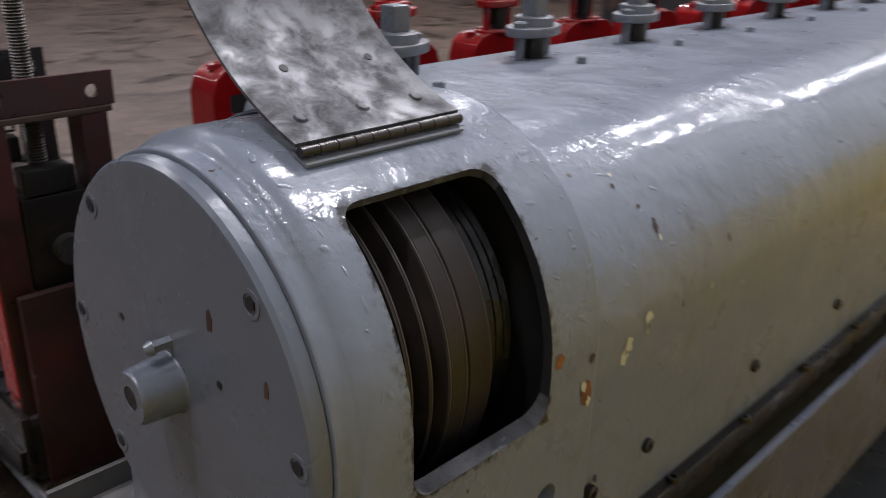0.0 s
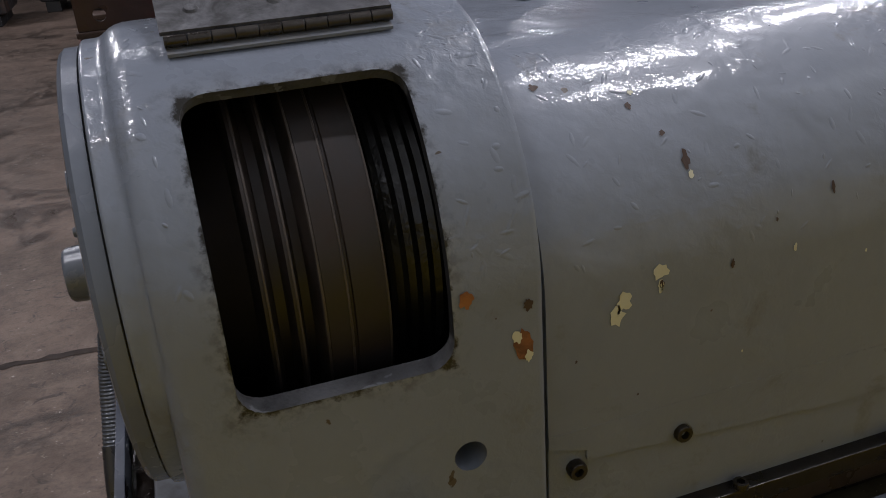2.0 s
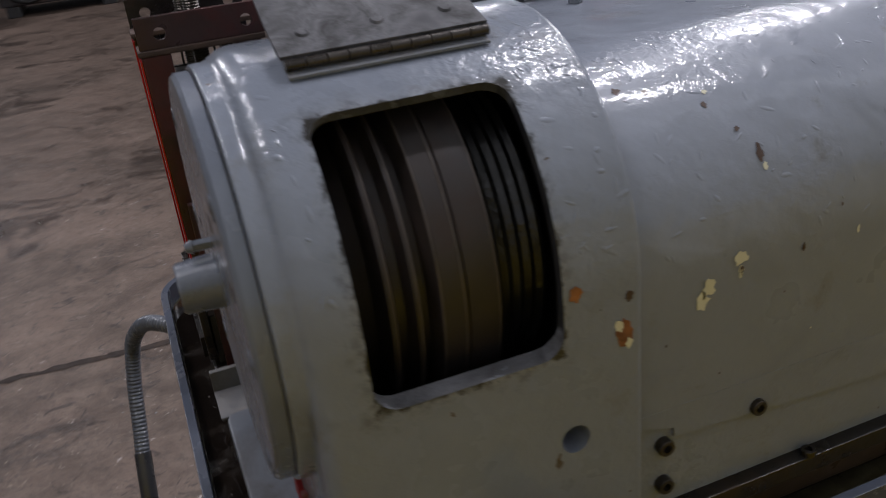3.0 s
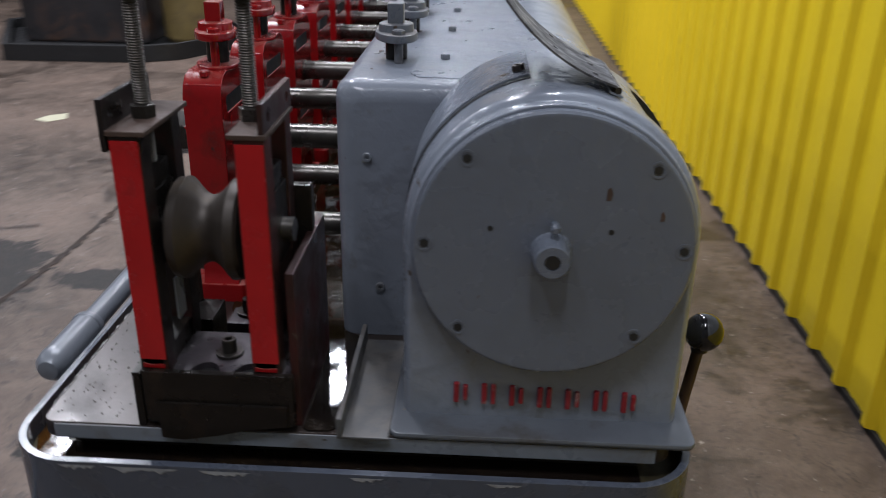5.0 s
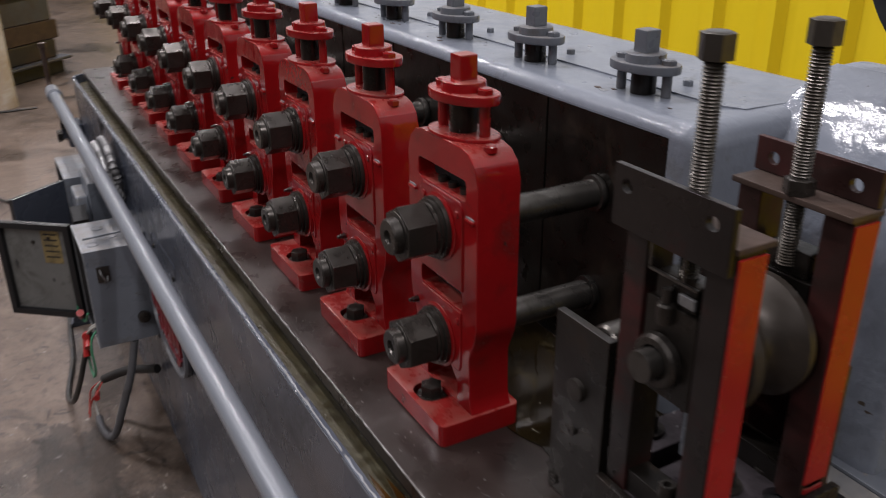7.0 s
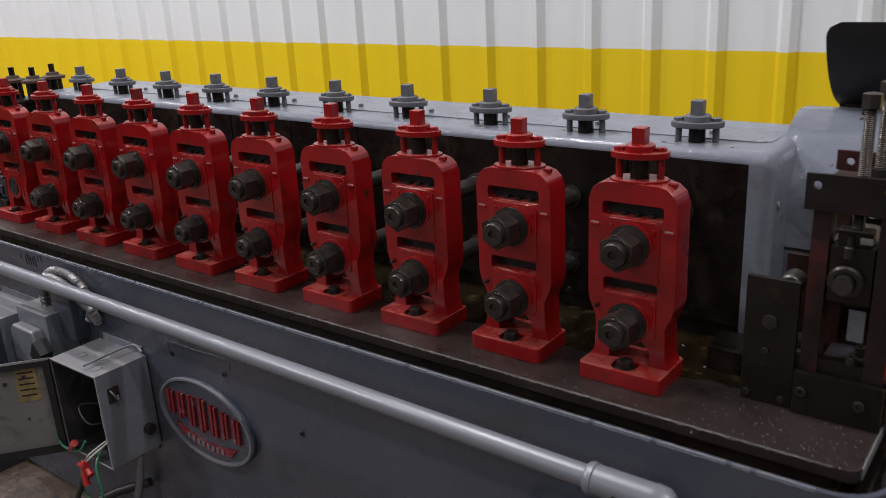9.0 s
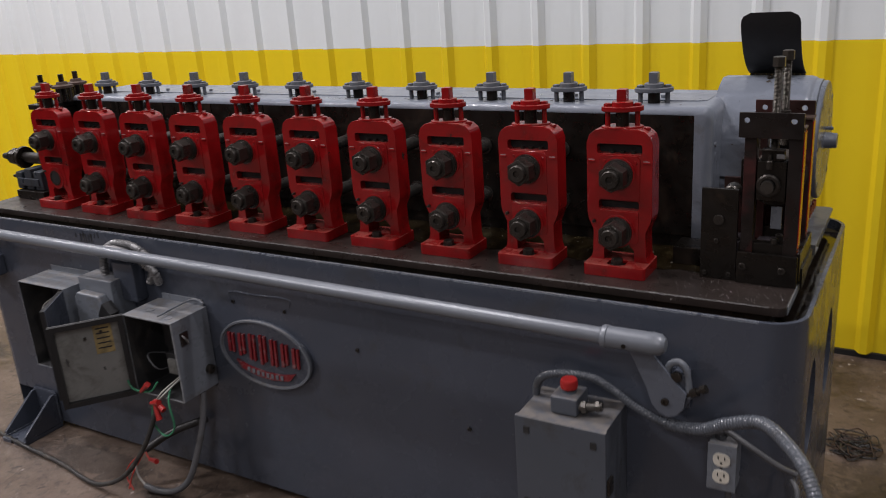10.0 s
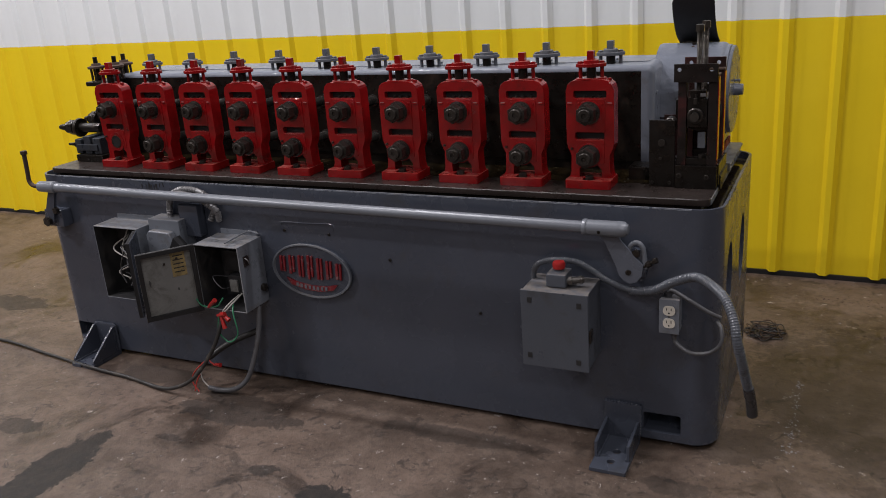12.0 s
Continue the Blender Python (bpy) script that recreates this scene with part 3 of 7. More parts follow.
def ribbed_wall():
    """The sheet wall: flat pans with raised ribs, yellow below, white above."""
    bm = B()
    pitch, edge = RIB_PITCH, 0.352
    prof, x = [], X0
    n0 = math.floor((X0 - RIB_AT) / pitch)
    k = n0
    while True:
        c = RIB_AT + k * pitch
        if c > X1:
            break
        prof += [(c - 0.030, 0.0), (c - 0.012, -0.026), (c + 0.012, -0.026), (c + 0.030, 0.0)]
        for off in (0.33, 0.67):
            m = c + pitch * off
            prof += [(m - 0.016, 0.0), (m - 0.006, -0.0018), (m + 0.006, -0.0018), (m + 0.016, 0.0)]
        k += 1
    levels = [FZ + 0.02, edge, TOP]
    cols = [[bm.verts.new((px, WALL_Y + py, z)) for z in levels] for px, py in prof]
    for a, b in zip(cols, cols[1:]):
        for i in range(2):
            f = bm.faces.new((a[i], b[i], b[i + 1], a[i + 1]))
            f.material_index = i
    # the wall's back, for thickness
    lo = [bm.verts.new((X0, WALL_Y + 0.12, z)) for z in (FZ, TOP)]
    hi = [bm.verts.new((X1, WALL_Y + 0.12, z)) for z in (FZ, TOP)]
    bm.faces.new((lo[0], lo[1], hi[1], hi[0]))
    return solo("wall_north", bm, (WALLYEL, WALLWHITE), "ribbed metal wall, yellow below and white above", "wall", kind="structure", angle=20)


def plain_walls():
    for name, b in (("wall_south", (X0, X1, Y0 - 0.2, Y0, FZ, TOP)), ("wall_west", (X0 - 0.2, X0, Y0, Y1, FZ, TOP)), ("wall_east", (X1, X1 + 0.2, Y0, Y1, FZ, TOP))):
        bm = B()
        box(bm, *b)
        solo(name, bm, HALLWALL, "plain unseen hall wall, dark to cut bounce light", "wall", kind="structure")
    bm = B()
    box(bm, X0, X1, Y0, Y1 + 0.12, TOP, TOP + 0.15)
    solo("ceiling", bm, CEIL, "plain unseen sheet metal hall ceiling, dark to cut bounce light", "ceiling", kind="structure")
    # Black strip painted in for the shadow gap below the wall sheets.
    bm = B()
    box(bm, X0, X1, WALL_Y - 0.012, WALL_Y + 0.1, FZ, FZ + 0.022)
    solo("baseboard", bm, BLACK, "black strip for the shadow gap under the ribbed wall", "trim", kind="structure")


def floor_joint(name, line, w):
    """A ragged dirt-filled joint along a broken line."""
    bm = B()
    rng = random.Random(5)
    last = None
    for (ax, ay), (bx, by) in zip(line, line[1:]):
        a, b = v3((ax, ay, FZ + 0.0015)), v3((bx, by, FZ + 0.0015))
        d = (b - a).normalized()
        s = Vector((-d.y, d.x, 0))
        n = int((b - a).length / 0.03)
        for k in range(n + 1):
            p = a.lerp(b, k / n) + s * rng.uniform(-0.006, 0.006)
            h = w * rng.uniform(0.3, 1.0)
            pair = (bm.verts.new(p + s * h), bm.verts.new(p - s * h))
            if last:
                bm.faces.new((last[0], pair[0], pair[1], last[1]))
            last = pair
    return solo(name, bm, JOINT, "dirt-filled joint in the concrete floor", "floor joint", kind="structure")


floor_slab()
ribbed_wall()
plain_walls()
floor_joint("trim_joint", ((3.0, -1.50), (0.7, -1.36), (-1.7, -1.16), (-3.6, -1.146), (-5.5, -1.16), (-9.0, -1.2)), 0.019)

# ---- the machine's base ----
BX0, BX1, BY0, BY1, BZ0, RIM = -2.218, 0.478, -0.088, 0.666, -0.772, -0.02


def machine_base():
    root = thing("machine_base", (-0.9, 0.29, BZ0), "long grey-painted steel machine base on floor brackets", "machine base")
    bm = B()
    prism(bm, rounded(BX0, BX1, BY0, BY1, 0.075, 8), "z", BZ0, RIM)
    body = part("body", bm, GREYBASE, root)
    cuts = []
    c = B()
    prism(c, rounded(BX0 + 0.009, BX1 - 0.009, BY0 + 0.009, BY1 - 0.009, 0.066, 8), "z", -0.052, 0.1)
    cuts.append(c)
    for x0, x1, z0, z1 in ((0.262, 0.375, -0.746, -0.680), (-2.174, -2.068, -0.738, -0.668)):
        c = B()
        prism(c, rounded(x0, x1, z0, z1, 0.006, 3), "y", BY0 - 0.05, BY0 + 0.35)
        cuts.append(c)
    for y in (0.10, 0.40):
        c = B()
        prism(c, [(y + 0.062 * math.cos(a / 16 * math.pi), -0.285 + 0.115 * math.sin(a / 16 * math.pi)) for a in range(32)], "x", BX1 - 0.3, BX1 + 0.05)
        cuts.append(c)
    c = B()
    box(c, -2.0, 0.25, BY1 - 0.45, BY1 + 0.05, -0.72, -0.20)
    cuts.append(c)
    c = B()
    prism(c, rounded(-1.93, -1.78, -0.47, -0.22, 0.01, 3), "y", BY0 - 0.05, BY0 + 0.25)
    cuts.append(c)
    baked(body, cuts, 0.003, 2, 40)
    bm = B()
    prism(bm, rounded(BX0 + 0.0095, BX1 - 0.0095, BY0 + 0.0095, BY1 - 0.0095, 0.065, 8), "z", -0.0515, -0.0455)
    part("coolant", bm, SLUDGE, root, "olive sludge in the gutter", 20)
    # clear amber coolant standing at the entry end
    rng = random.Random(41)
    bm = B()
    tip = [(0.10 + rng.uniform(-0.02, 0.02) + 0.05 * (k % 2), BY0 + 0.0108 + 0.035 * k / 5) for k in range(6)]
    prism(bm, tip[::-1] + [(0.405, BY0 + 0.0108), (0.448, BY0 + 0.030), (BX1 - 0.0108, -0.02), (0.4102, -0.0402)], "z", -0.0454, -0.0440)
    part("coolant_pool", bm, AMBER, root, "clear amber coolant", 20)
    bm = B()
    prism(bm, [(0.4104, -0.0395), (BX1 - 0.0108, -0.0195), (BX1 - 0.0108, 0.61), (0.4104, 0.61)], "z", -0.0454, -0.0441)
    part("coolant_pool", bm, OILBLACK, root, "nearly black oily coolant", 20)
    bm = B()
    prism(bm, rounded(BX0 + 0.045, 0.436, -0.052, 0.640, (0.02, 0.016, 0.02, 0.02), 5), "z", -0.020, 0.0)
    t = part("table", bm, PLATE, root, "oily grey machined steel table plate")
    baked(t, (), 0.002, 2, 40)
    bm = B()
    prism(bm, rounded(BX0 + 0.065, 0.410, -0.040, 0.620, 0.02, 4), "z", -0.045, -0.0202)
    part("table_support", bm, DARK, root, "black oily plate under the table")
    bm = B()
    box(bm, 0.4358, 0.4380, -0.036, 0.622, -0.0195, -0.0015, 0.0008)
    part("table_edge", bm, GREYSMALL, root, "grey-painted edge of the table")
    # black marker scrawl under the rim
    for x, z, w, hh, lean in ((-1.616, -0.037, 0.0022, 0.010, 0.004), (-1.606, -0.040, 0.0022, 0.007, -0.003), (-1.577, -0.039, 0.0050, 0.007, 0.001), (-1.560, -0.037, 0.0020, 0.008, 0.003), (-1.540, -0.034, 0.0026, 0.009, -0.004)):
        bm = B()
        prism(bm, [(x - w, z - hh), (x + w, z - hh), (x + w + lean, z + hh), (x - w + lean, z + hh)], "y", BY0 - 0.0006, BY0 + 0.0005)
        part("marker_stroke", bm, BLACK, root, "black marker stroke")
    # the table's top front edge is worn bare
    rng = random.Random(23)
    bm = B()
    n, x0, x1 = 420, BX0 + 0.07, 0.405
    low = [(x0 + (x1 - x0) * k / n, -0.0016 - 0.0022 * rng.random() ** 2) for k in range(n + 1)]
    for (ax, az), (bx, bz) in zip(low, low[1:]):
        q = [bm.verts.new(p) for p in ((ax, -0.0524, az), (bx, -0.0524, bz), (bx, -0.0516, 0.0004), (ax, -0.0516, 0.0004))]
        r = [bm.verts.new(p) for p in ((ax, -0.0500 + az, 0.0005), (bx, -0.0500 + bz, 0.0005))]
        bm.faces.new(q)
        bm.faces.new((q[3], q[2], r[1], r[0]))
    part("worn_edge", bm, BAREEDGE, root, "bare worn front edge of the table")
    # paler line along the base rim: its highlight and wear put into colour
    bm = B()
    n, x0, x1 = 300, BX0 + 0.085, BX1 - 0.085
    strip_pts = [(x0 + (x1 - x0) * k / n, 0.0026 + 0.0016 * rng.random() ** 2, 0.0036 + 0.0020 * rng.random() ** 2) for k in range(n + 1)]
    for (ax, al, ay), (bx, bl, by) in zip(strip_pts, strip_pts[1:]):
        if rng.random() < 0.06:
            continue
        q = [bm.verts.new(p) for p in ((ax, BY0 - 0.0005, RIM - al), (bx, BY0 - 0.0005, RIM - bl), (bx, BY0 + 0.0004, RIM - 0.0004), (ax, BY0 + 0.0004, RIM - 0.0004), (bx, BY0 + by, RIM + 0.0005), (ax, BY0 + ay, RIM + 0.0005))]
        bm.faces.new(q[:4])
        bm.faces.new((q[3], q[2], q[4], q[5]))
    part("rubbed_rim", bm, GREYSMALL, root, "pale strip for the highlight and wear along the rim")
    # flaked paint along the end rim
    rng = random.Random(8)
    for y, w, hh in ((0.005, 0.022, 0.007), (0.075, 0.040, 0.010), (0.165, 0.028, 0.008), (0.315, 0.018, 0.006), (0.46, 0.020, 0.005)):
        bm = B()
        top = [(y - w + 2 * w * k / 12, RIM - 0.0035) for k in range(13)]
        low = [(y + w - 2 * w * k / 12, RIM - 0.0035 - hh * (0.25 + 0.75 * rng.random()) * (1 - abs(k / 6 - 1) ** 3)) for k in range(1, 12)]
        vs = [bm.verts.new((BX1 + 0.0007, a, b)) for a, b in top + low]
        bm.faces.new(vs)
        part("paint_flake", bm, FLAKE, root, "pale flaked paint")
    # plain screws and a faint weld bead on the front sheet
    for x, z in ((-1.009, -0.176), (-0.823, -0.18), (-0.269, -0.411), (-0.59, -0.253)):
        bm = B()
        socket(bm, (x, BY0, z), (0, -1, 0), 0.0055, 0.004)
        part("screw", bm, NUT, root)
    bm = B()
    tube(bm, [(-1.02, BY0 + 0.001, -0.17), (-1.015, BY0 + 0.001, -0.148), (-0.92, BY0 + 0.001, -0.146), (-0.81, BY0 + 0.001, -0.143), (-0.805, BY0 + 0.001, -0.165)], 0.003, 8, 6)
    part("weld_bead", bm, GREYBASE, root)
    bm = B()
    for k, x in enumerate((-1.648, -1.625, -1.612, -1.60, -1.588, -1.575)):
        w = 0.0022
        box(bm, x - w, x + w, BY0 - 0.0008, BY0 + 0.001, -0.062 + (0.012 if k == 0 else 0), -0.036)
    part("paint_marker_bars", bm, BLACK, root, "black marker strokes")
    return root


def floor_bracket(cx, half, label, foot, gus, tall):
    """An angle bracket that bolts the base to the floor: back plate, foot plate, two gussets."""
    root = thing("floor_bracket", (cx, -0.17, FZ), label, "bracket", "brackets at the foot of the base")
    top = -0.657
    bm = B()
    box(bm, cx - half, cx + half, BY0 - 0.012, BY0 - 0.0005, FZ + 0.012, top, 0.002)
    part("back_plate", bm, GREYBASE, root)
    bm = B()
    prism(bm, rounded(cx - half, cx + half, foot, BY0 - 0.001, 0.004, 2), "z", FZ, FZ + 0.013)
    fp = part("foot_plate", bm, GREYBASE, root)
    cuts = []
    for dx, dy in ((0.004, -0.185), (0.0, -0.243)):
        c = B()
        cyl(c, (cx + dx, dy, FZ - 0.02), (cx + dx, dy, FZ + 0.05), 0.012, None, 16)
        cuts.append(c)
    baked(fp, cuts, 0.0015, 1, 40)
    for s in (-1, 1):
        x = cx + s * (half - 0.006)
        zb, zf = (top - 0.006, FZ + 0.030) if tall else (-0.712, -0.724)
        bm = B()
        prism(bm, [(BY0 - 0.012, FZ + 0.013), (BY0 - 0.012, zb), (BY0 - 0.024, zb), (gus, zf), (gus, FZ + 0.013)], "x", x - 0.005, x + 0.005)
        g = part("gusset", bm, GREYBASE, root)
        baked(g, (), 0.0012, 1, 40)
        bm = B()
        tube(bm, [(cx + s * half, BY0 - 0.006, FZ + 0.03), (cx + s * half, BY0 - 0.007, -0.73), (cx + s * half, BY0 - 0.006, top)], 0.004, 7, 8, 0.0015, 0.009)
        part("weld_bead", bm, GREYBASE, root)
        bm = B()
        tube(bm, [(x - s * 0.006, BY0 - 0.016, FZ + 0.016), (x - s * 0.006, (BY0 + gus) / 2, FZ + 0.016), (x - s * 0.006, gus, FZ + 0.016)], 0.0035, 7, 8, 0.0012, 0.008)
        part("weld_bead", bm, GREYBASE, root)
    bm = B()
    tube(bm, [(cx - half, BY0 - 0.006, top), (cx, BY0 - 0.007, top + 0.001), (cx + half, BY0 - 0.006, top)], 0.004, 7, 8, 0.0015, 0.009)
    part("weld_bead", bm, GREYBASE, root)
    return root


def nameplate():
    cx, cz, a, b, lean = -0.909, -0.319, 0.166, 0.101, radians(-3.0)
    root = thing("nameplate", (cx, BY0, cz), "grey oval cast nameplate with worn red raised lettering", "nameplate")

    def at(u, w):
        return (cx + u * math.cos(lean) - w * math.sin(lean), cz + u * math.sin(lean) + w * math.cos(lean))

    def oval(k, n=48):
        return [at(a * k * math.cos(2 * math.pi * i / n), b * k * math.sin(2 * math.pi * i / n)) for i in range(n)]
    bm = B()
    prism(bm, oval(1.0), "y", BY0 - 0.010, BY0 - 0.0003)
    p = part("plate", bm, GREYBASE, root)
    baked(p, (), 0.003, 2, 40)
    bm = B()
    n = 48
    ring = []
    for k, y in ((1.0, -0.0102), (0.988, -0.0165), (0.945, -0.0165), (0.925, -0.0102)):
        ring.append([bm.verts.new((u, BY0 + y, w)) for u, w in oval(k)])
    for A, Q in zip(ring, ring[1:]):
        for i in range(n):
            bm.faces.new((A[i], A[(i + 1) % n], Q[(i + 1) % n], Q[i]))
    part("rim", bm, GREYSMALL, root)
    # plain raised bars in place of the lettering, taller in the middle
    for k in range(7):
        u = -0.117 + k * 0.039
        h = 0.047 - 0.016 * abs(k - 3) / 3
        for du, wd, lo in ((-0.0085, 0.0052, 1.0), (0.0060, 0.0040, 0.78 if k % 2 else 1.0)):
            q = [at(u + du + e * wd, 0.016 + f) for e, f in ((-1, -h * lo), (1, -h * lo), (1, h * 0.92), (-1, h * 0.92))]
            bm = B()
            prism(bm, q, "y", BY0 - 0.0175, BY0 - 0.0098)
            bar = part("raised_bar", bm, TRIMRED, root)
            baked(bar, (), 0.0015, 2, 40)
    bm = B()
    prism(bm, [at(-0.106, -0.036), at(-0.088, -0.061), at(-0.03, -0.073), at(0.03, -0.073), at(0.088, -0.061), at(0.108, -0.036), at(0.06, -0.049), at(0.0, -0.054), at(-0.06, -0.049)], "y", BY0 - 0.0150, BY0 - 0.0098)
    banner = part("banner", bm, TRIMRED, root, "worn red banner")
    for k in range(8):
        u = -0.060 + k * 0.0172
        w = -0.0615 + 0.0045 * ((k - 3.5) / 3.5) ** 2
        bm = B()
        prism(bm, [at(u - 0.0048, w - 0.0065), at(u + 0.0048, w - 0.0065), at(u + 0.0048, w + 0.0065), at(u - 0.0048, w + 0.0065)], "y", BY0 - 0.0172, BY0 - 0.0148)
        part("small_bar", bm, GREYSMALL, banner)
    return root


machine_base()
floor_bracket(0.199, 0.055, "grey welded steel floor bracket with two bolt holes", -0.292, -0.232, False)
floor_bracket(-2.003, 0.059, "dark grey welded floor bracket with tall gussets", -0.252, -0.238, True)
nameplate()

# ---- the gear housing and the long cover ----
AY, AZ, HR = 0.4975, 0.2205, 0.150      # axis and radius of the drum housing


def tombstone(r, z0, n=32, cy=AY, cz=AZ):
    """Straight sides below, a half circle above, as (y, z)."""
    pts = [(cy - r, z0)]
    pts += [(cy - r * math.cos(math.pi * k / n), cz + r * math.sin(math.pi * k / n)) for k in range(n + 1)]
    pts += [(cy + r, z0)]
    return pts


def loft(bm, sections):
    """Skins outlines (x, pts) along x, with end caps."""
    rings = [[bm.verts.new((x, u, w)) for u, w in pts] for x, pts in sections]
    n = len(rings[0])
    for A, Q in zip(rings, rings[1:]):
        for k in range(n):
            bm.faces.new((A[k], A[(k + 1) % n], Q[(k + 1) % n], Q[k]))
    bm.faces.new(rings[0])
    bm.faces.new(list(reversed(rings[-1])))
    return bm


def drum_housing():
    root = thing("drum_housing", (0.31, AY, 0.0), "grey cast drum housing with an open inspection hatch", "machine housing")
    bm = B()
    secs = []
    for x, r in ((0.188, 0.1500), (0.192, 0.1515), (0.375, 0.1515), (0.386, 0.1513), (0.3905, 0.1504), (0.3942, 0.1488), (0.3975, 0.1466), (0.3997, 0.1440), (0.4010, 0.1415)):
        secs.append((x, tombstone(r, 0.004)))
    loft(bm, secs)
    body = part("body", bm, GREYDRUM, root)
    cuts = []
    c = B()
    lathe(c, [(0.0, 0.1445), (0.162, 0.1445)], (0.215, AY, AZ), "x", 48)
    cuts.append(c)
    # the hatch, a round-cornered window on the back shoulder
    c = B()
    a_lo, a_hi = -14.0, 54.5
    half = radians(a_hi - a_lo) / 2
    mid = radians((a_hi + a_lo) / 2)
    span = half * HR
    out = rounded(0.243, 0.3655, -span, span, 0.016, 6)
    # cut with a fan of short steps so that the opening follows the curve
    inner, outer = [], []
    for x, s in out:
        a = mid + s / HR
        inner.append(c.verts.new((x, AY + 0.115 * math.cos(a), AZ + 0.115 * math.sin(a))))
        outer.append(c.verts.new((x, AY + 0.185 * math.cos(a), AZ + 0.185 * math.sin(a))))
    nn = len(out)
    for k in range(nn):
        c.faces.new((inner[k], inner[(k + 1) % nn], outer[(k + 1) % nn], outer[k]))
    # caps as strips across x
    def cap(ring):
        lefts = [k for k in range(nn)]
        order = sorted(lefts, key=lambda k: (round(out[k][1], 5), out[k][0]))
        lo = [k for k in order if out[k][0] < 0.3043]
        hi = [k for k in order if out[k][0] >= 0.3043]
        lo.sort(key=lambda k: out[k][1])
        hi.sort(key=lambda k: out[k][1])
        for (p, q), (r_, s_) in zip(zip(lo, lo[1:]), zip(hi, hi[1:])):
            try:
                c.faces.new((ring[p], ring[r_], ring[s_], ring[q]))
            except ValueError:
                pass
    cap(inner)
    cap(outer)
    cuts.append(c)
    c = B()
    cyl(c, (0.238, 0.60, 0.117), (0.238, 0.70, 0.117), 0.0105, None, 20)
    cuts.append(c)
    baked(body, cuts, 0.0035, 3, 32, 45)
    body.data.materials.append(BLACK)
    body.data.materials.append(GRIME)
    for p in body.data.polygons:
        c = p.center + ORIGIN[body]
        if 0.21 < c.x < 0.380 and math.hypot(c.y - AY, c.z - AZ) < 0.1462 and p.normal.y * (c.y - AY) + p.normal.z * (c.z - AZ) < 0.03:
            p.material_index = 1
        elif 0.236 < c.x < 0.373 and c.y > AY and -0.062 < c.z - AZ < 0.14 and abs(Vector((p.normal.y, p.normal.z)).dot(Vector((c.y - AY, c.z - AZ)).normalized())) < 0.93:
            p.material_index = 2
    return root


drum = drum_housing()


def drum_details(root):
    # round neck that carries the cap, proud of the pedestal
    bm = B()
    lathe(bm, [(0.3975, 0.1468), (0.3992, 0.1453), (0.4012, 0.1444), (0.4032, 0.1440), (0.4098, 0.1438), (0.4114, 0.1433), (0.4120, 0.1421)], (0, AY, AZ), "x", 72)
    part("neck_ring", bm, GREYDRUM, root, "", 50)
    # round end cap with its screws, hub and grease nipple
    bm = B()
    lathe(bm, [(0.4132, 0.1405), (0.4215, 0.1402), (0.4242, 0.1380), (0.4250, 0.135)], (0, AY, AZ), "x", 64)
    cap = part("end_cap", bm, CAPGREY, root, "plain grey round end cap", 30)
    # Black ring stands in for the shade in the gap behind the cap.
    bm = B()
    lathe(bm, [(0.4112, 0.1380), (0.4136, 0.1380)], (0, AY, AZ), "x", 64)
    part("seal_gap", bm, BLACK, root, "black ring for the shade in the gap behind the end cap")
    for a in (2, 43, 133, 178, 224, 314):
        y, z = AY + 0.1272 * math.cos(radians(a)), AZ + 0.1272 * math.sin(radians(a))
        bm = B()
        lathe(bm, [(0.4248, 0.0085), (0.4256, 0.0085), (0.4256, 0.0062), (0.4230, 0.0060)], (0, y, z), "x", 16)
        part("screw_seat", bm, CAPGREY, cap)
        bm = B()
        cyl(bm, (0.4230, y, z), (0.4259, y, z), 0.0046, None, 6)
        part("screw", bm, BLACK, cap)
    for y, z in ((0.435, 0.243), (0.5525, 0.243)):
        bm = B()
        cyl(bm, (0.4240, y, z), (0.4254, y, z), 0.0028, None, 10)
        part("screw_hole", bm, BLACK, cap)
    for y, z, s in ((0.5475, 0.281, 0.006), (0.600, 0.260, 0.0045)):
        bm = B()
        prism(bm, [(y - s * 0.5, z - s), (y + s * 0.3, z - s * 0.9), (y + s * 0.5, z + s * 0.3), (y + s * 0.1, z + s * 1.3), (y - s * 0.4, z + s)], "x", 0.4249, 0.4253)
        part("paint_chip", bm, RUST, cap)
    bm = B()
    lathe(bm, [(0.4248, 0.0210), (0.4265, 0.0195), (0.4500, 0.0180), (0.4525, 0.0162), (0.4525, 0.0078), (0.444, 0.0074)], (0, AY - 0.002, 0.220), "x", 28)
    part("hub", bm, CAPGREY, root)
    bm = B()
    cyl(bm, (0.4430, AY - 0.002, 0.220), (0.4521, AY - 0.002, 0.220), 0.0072, None, 12)
    part("hub_bore", bm, BLACK, root)
    bm = B()
    cyl(bm, (0.425, AY, 0.249), (0.437, AY, 0.249), 0.0042, None, 6)
    cyl(bm, (0.437, AY, 0.249), (0.442, AY, 0.249), 0.0052, 0.003, 10)
    part("grease_nipple", bm, CAPGREY, root)
    # raised lettering on the pedestal as plain bars
    for k in range(7):
        y = 0.411 + k * 0.0305
        z = 0.039 - k * 0.0008
        for dy, wd, hh in ((-0.0052, 0.0030, 0.0125), (0.0046, 0.0026, 0.0125 if k % 2 else 0.0095)):
            bm = B()
            box(bm, 0.4003, 0.4058, y + dy - wd, y + dy + wd, z - hh, z + hh, 0.0015)
            part("raised_bar", bm, TRIMRED, root, "", 38)
    # pedestal flange
    bm = B()
    prism(bm, rounded(0.18, 0.441, 0.335, 0.664, 0.012, 4), "z", 0.0005, 0.008)
